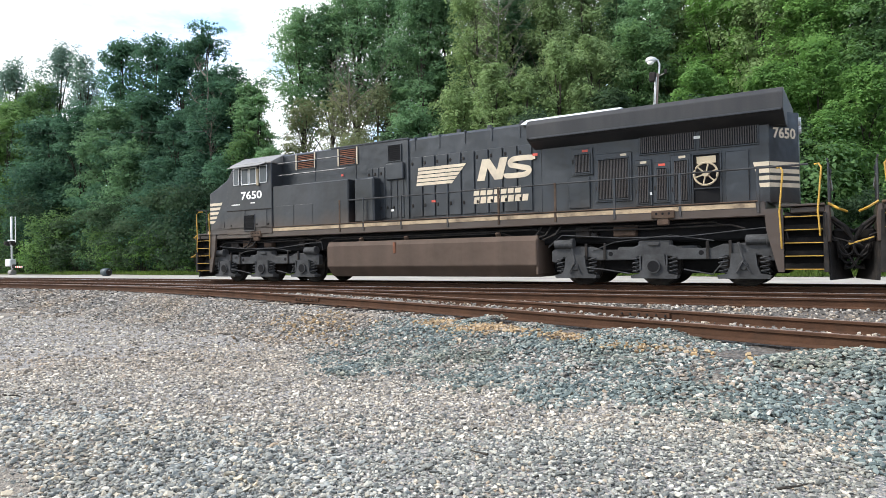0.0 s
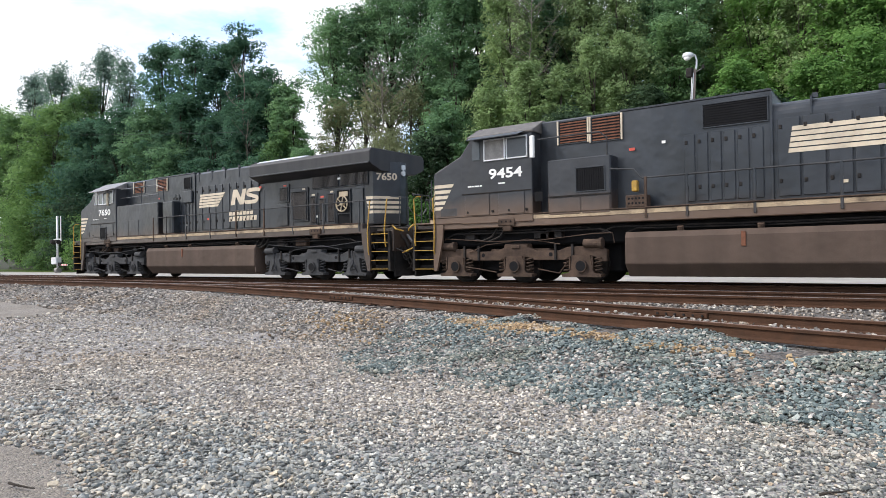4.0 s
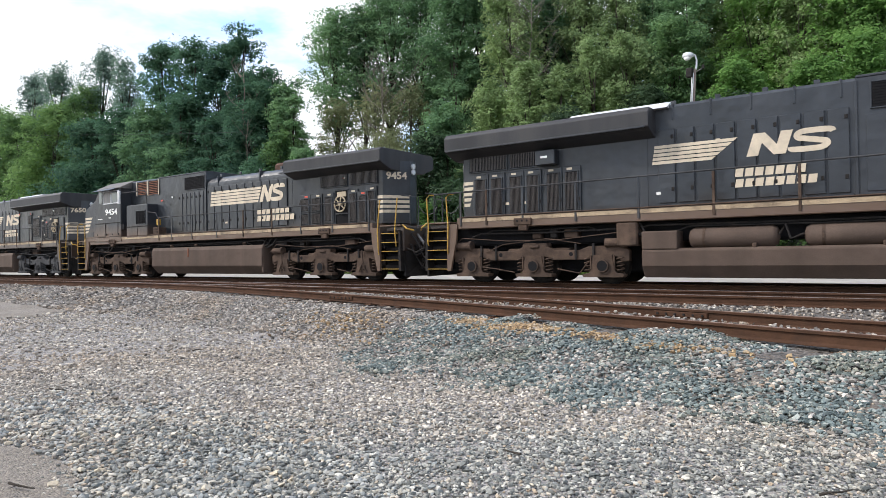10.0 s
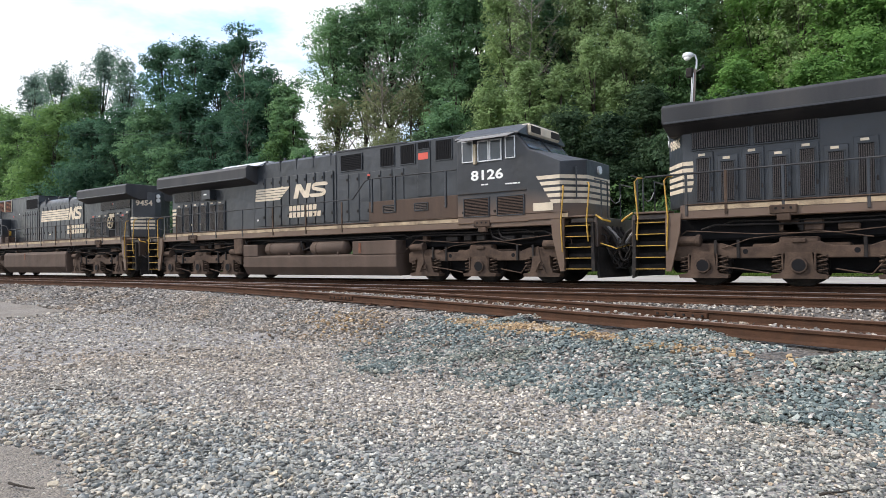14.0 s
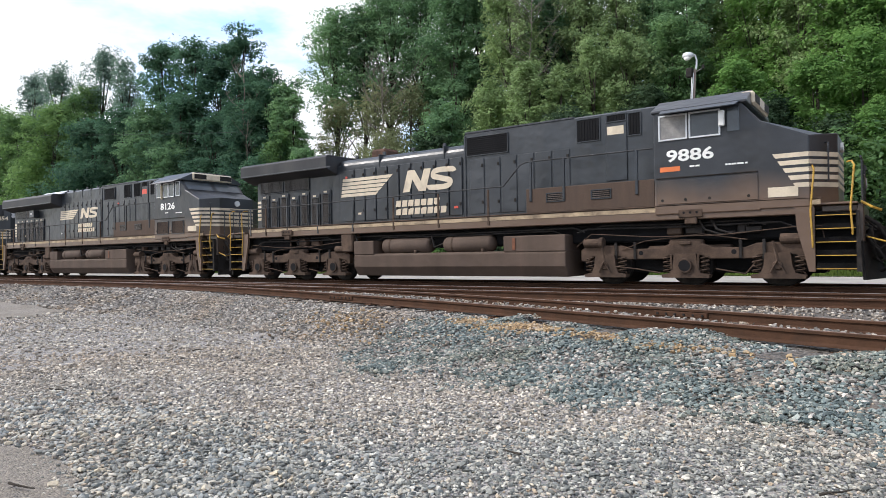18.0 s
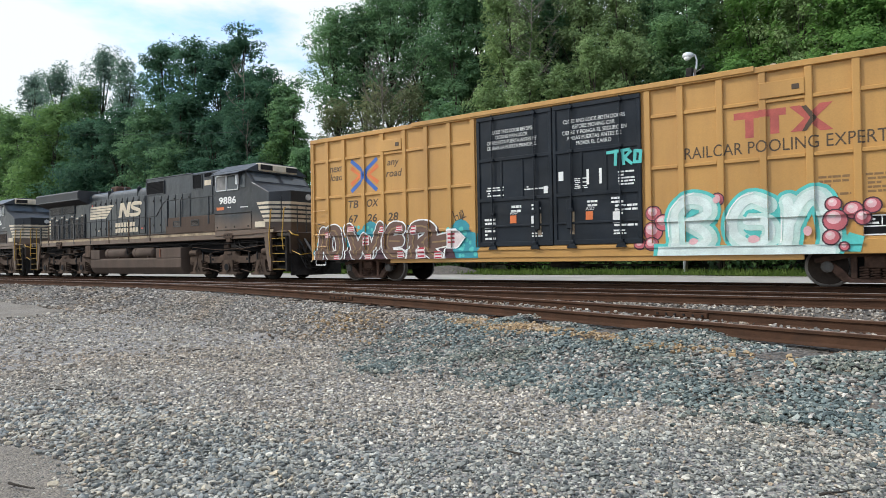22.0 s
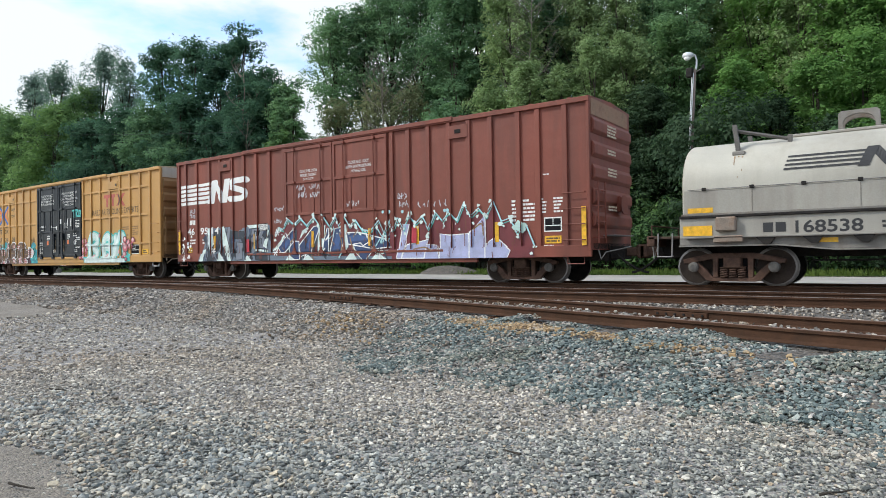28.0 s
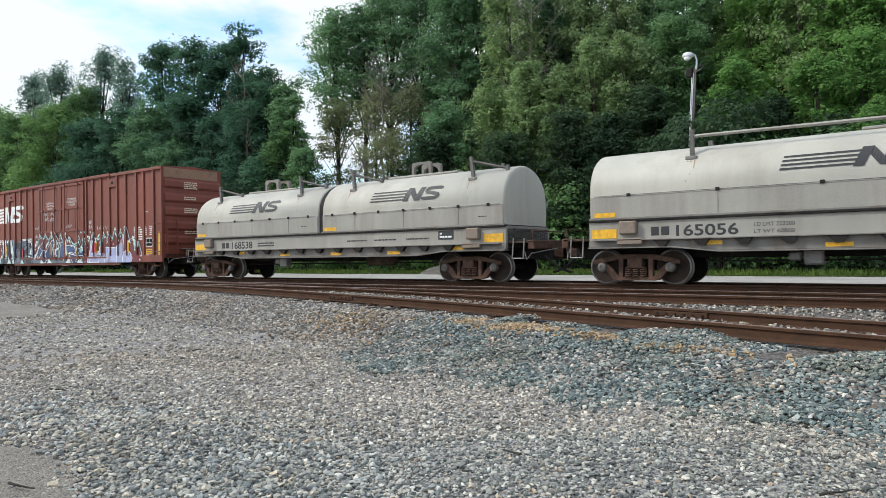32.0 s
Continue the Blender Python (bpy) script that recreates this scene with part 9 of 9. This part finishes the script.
    part("control_valve", S().box(-2.6, -2.2, -1.1, -0.8, 0.5, 0.85, 0.04).box(-2.9, -2.65, -1.05, -0.85, 0.6, 0.8, 0.03), STEEL, car)
    # covers
    for c0, c1 in covers:
        n = 36
        prof = [(-1.36, 1.71), (-1.36, 2.40)] + [(-1.36 * math.cos(math.pi * i / n), 2.40 + 1.14 * math.sin(math.pi * i / n) ** 0.9) for i in range(1, n)] + [(1.36, 2.40), (1.36, 1.71)]
        hull, k = S(), len(prof)
        rings = [(c0, 0.95), (c0 + 0.02, 0.98), (c0 + 0.07, 1.0), (c1 - 0.07, 1.0), (c1 - 0.02, 0.98), (c1, 0.95)]
        hull.add([(x, y * g, 1.71 + (z - 1.71) * g) for x, g in rings for y, z in prof], [(r * k + i, r * k + i + 1, (r + 1) * k + i + 1, (r + 1) * k + i) for r in range(5) for i in range(k - 1)] + [tuple(range(k)), tuple(range(6 * k - 1, 5 * k - 1, -1))])
        cov = part("cover", hull, COILGREY, car, "rounded light grey coil cover")
        for p in cov.data.polygons:
            p.use_smooth = len(p.vertices) == 4 and abs(p.normal.x) < 0.75
        part("cover_skirt", S().box(c0 + 0.05, c1 - 0.05, -1.385, -1.355, 1.74, 2.30, 0.005), COILSKIRT, cov, "flat duller grey skirt of the cover")
        part("cover_flange", S().box(c0, c1, -1.42, -1.36, 1.69, 1.74, 0.008), COILSIDE, cov)
        w = c1 - c0
        part("seam_rod", S().tube([(c0 + 0.15, -1.40, 2.32), (c1 - 0.15, -1.40, 2.32)], 0.012, 6), STEEL, cov)
        for i in range(7):
            x = c0 + w * (i + 0.5) / 7
            part("clip", S().box(x - 0.05, x + 0.05, -1.42, -1.38, 2.28, 2.36, 0.01), DARK, cov)
            if i % 2:
                part("panel_seam", S().box(x - 0.008, x + 0.008, -1.392, -1.384, 1.76, 2.26), COILSIDE, cov)
        def curved(x, z):
            # the cover's surface at a height
            k = min(max((z - 2.40) / 1.14, 0), 0.999) ** (1 / 0.9)
            return (x, -1.36 * math.sqrt(1 - k * k) - 0.012, z)

        for x, way in ((c0 + 0.17 * w, 1), (c1 - 0.17 * w, -1)):
            tilt = -0.1 if dark else 0.0
            arm = part("stacking_arm", S().prism([(x - 0.05, 3.02), (x + 0.05, 3.02), (x + 0.05 + tilt, 3.85), (x - 0.05 + tilt, 3.85)], -1.02, -0.92), TRUSS, cov, "leaning grey stacking guide")
            part("stacking_arm", S().prism([(x - 0.05, 3.02), (x + 0.05, 3.02), (x + 0.05 + tilt, 3.85), (x - 0.05 + tilt, 3.85)], 0.92, 1.02), TRUSS, cov)
            e1 = x + (1.05 if dark else way * 4.9)
            part("brace", S().tube([(x + tilt * 0.5, -0.96, 3.7), (e1, -0.75 if dark else -0.96, 3.42 if dark else 3.62)], 0.045, 6), TRUSS if dark else COILSKIRT, arm)
            part("brace_foot", S().box(e1 - 0.05, e1 + 0.05, -0.8, -0.7, 3.3, 3.52, 0.01), TRUSS, arm)
            for q in range(3):
                zr, ln = 3.08, 0.22 + 0.16 * ((q * 2 + int(abs(x) * 3)) % 3)
                xr = x - 0.09 + 0.085 * q
                part("rust_streak", S().add([curved(xr, zr), curved(xr + 0.035, zr), curved(xr + 0.025, zr - ln), curved(xr + 0.01, zr - ln)], [(0, 1, 2, 3)]), STREAK, arm)
            part("pad", S().box(x - 0.14, x + 0.14, -1.12, -0.86, 3.1, 3.2, 0.02), COILSIDE, arm)
        m = (c0 + c1) / 2 - 0.05
        frame_ = [(m - 0.4, 3.5), (m - 0.4, 3.93), (m - 0.34, 3.99), (m + 0.34, 3.99), (m + 0.4, 3.93), (m + 0.4, 3.5), (m + 0.31, 3.5)] + [(m + 0.31 * math.cos(math.pi * i / 10), 3.72 + 0.19 * math.sin(math.pi * i / 10)) for i in range(11)] + [(m - 0.31, 3.5)]
        for y0 in (-0.34, 0.22):
            part("lifting_frame", S().prism(frame_, y0, y0 + 0.12), COILSIDE, cov, "grey arched lifting frame on the cover")
        part("roof_walk", S().box(m - 1.4, m + 1.5, -0.4, 0.4, 3.5, 3.575, 0.02), COILSKIRT, cov)
        part("label_strip", S().box(c0 + 0.14, c0 + 0.72, -1.394, -1.386, 1.76, 1.88), REFLECT, cov)
        # emblem on the curved top: bars and slanted blocks in charcoal
        x0 = c0 + w * 0.30
        bars = S()

        def strip(p, q, za, zb, lean=0.3):
            for i in range(3):
                z, z2 = za + (zb - za) * i / 3, za + (zb - za) * (i + 1) / 3
                bars.add([curved(p + lean * (z - 2.6), z), curved(q + lean * (z - 2.6), z), curved(q + lean * (z2 - 2.6), z2), curved(p + lean * (z2 - 2.6), z2)], [(0, 1, 2, 3)])

        for i in range(4):
            strip(x0, x0 + 1.5, 2.64 + i * 0.095, 2.685 + i * 0.095)
        for q in emblem_shapes(x0 + 1.42, x0 + 3.0, 2.6, 3.03, 0.45):
            if len(q) == 4 and max(p[1] for p in q) - min(p[1] for p in q) > 0.15:
                for i in range(4):
                    u, v = i / 4, (i + 1) / 4
                    mix = lambda a, b, t: (a[0] + (b[0] - a[0]) * t, a[1] + (b[1] - a[1]) * t)
                    lo, hi = (q[0], q[1]), (q[3], q[2])
                    bars.add([curved(*mix(lo[0], hi[0], u)), curved(*mix(lo[1], hi[1], u)), curved(*mix(lo[1], hi[1], v)), curved(*mix(lo[0], hi[0], v))], [(0, 1, 2, 3)])
            else:
                bars.add([curved(*p) for p in q], [(0, 1, 2, 3)])
        part("emblem_block", bars, CHARCOAL, cov, "charcoal emblem of bars and bent blocks")
        if dark:
            small_print(cov, c1 - 0.9, c1 - 0.6, 1.95, 2.0, -1.392, 1, 81, CHARCOAL)
    if len(covers) > 1:
        part("cover_joint", S().bar([(-1.33 * math.cos(math.pi * i / 14), 2.40 + 1.10 * math.sin(math.pi * i / 14) ** 0.9) for i in range(15)] + [(1.33, 1.7), (-1.33, 1.7)], -0.13, 0.03), DARK, car)
    name_bars(car, -5.72 if dark else -5.93, -5.2 if dark else -5.43, 1.22, 1.50, -1.404, (2,), CHARCOAL, 0.0, name="mark_bar")
    lettering("car_number", number, -5.05 if dark else -5.3, -3.78 if dark else -3.88, 1.22, 1.50, -1.404, CHARCOAL, car, bold=0.02)
    if not dark:
        lettering("weight", "LD LMT 223200", -3.55, -2.72, 1.40, 1.49, -1.404, CHARCOAL, car)
        lettering("weight", "LT WT 60800", -3.55, -2.72, 1.24, 1.33, -1.404, CHARCOAL, car)
    else:
        small_print(car, -3.5, -2.5, 1.27, 1.46, -1.404, 2, 83, CHARCOAL)
        for i in range(3):
            small_print(car, 1.2 + i * 1.3, 2.2 + i * 1.3, 1.34, 1.42, -1.404, 1, 84 + i, CHARCOAL)
        pn = part("stencil_panel", S().box(5.15, 5.72, -1.408, -1.4, 1.32, 1.6), CHARCOAL, car)
        small_print(pn, 5.2, 5.68, 1.36, 1.56, -1.411, 2, 90)
    return car


coil_car(110.2, "168538", ((-7.5, -0.13), (0.03, 7.5)), True, "light grey coil car with two rounded covers")
coil_car(127.84, "165056", ((-7.55, 7.5),), False, "light grey coil car with one long rounded cover")


CENTRE = {e: cx for e, cx in CARS}


def slack(t, cx):
    """The freight cars trail a little once the couplers are drawn out."""
    u = min(max((21.2 - t) / 2.4, 0.0), 1.0)
    return 0.18 * u * u * (3 - 2 * u) if cx > 60 else 0.0


def motions():
    for e, cx in CARS:
        walk(e, [(i / 2, pose(cx - gone(i / 2) - slack(i / 2, cx), D, 0)) for i in range(65)])
    for w, x, r in WHEELS:
        cx = CENTRE[w.parent.parent]
        walk(w, [(i / 10, pose(x, 0, r, 0, -math.degrees((gone(i / 10) + slack(i / 10, cx)) / r), 0)) for i in range(321)])


motions()
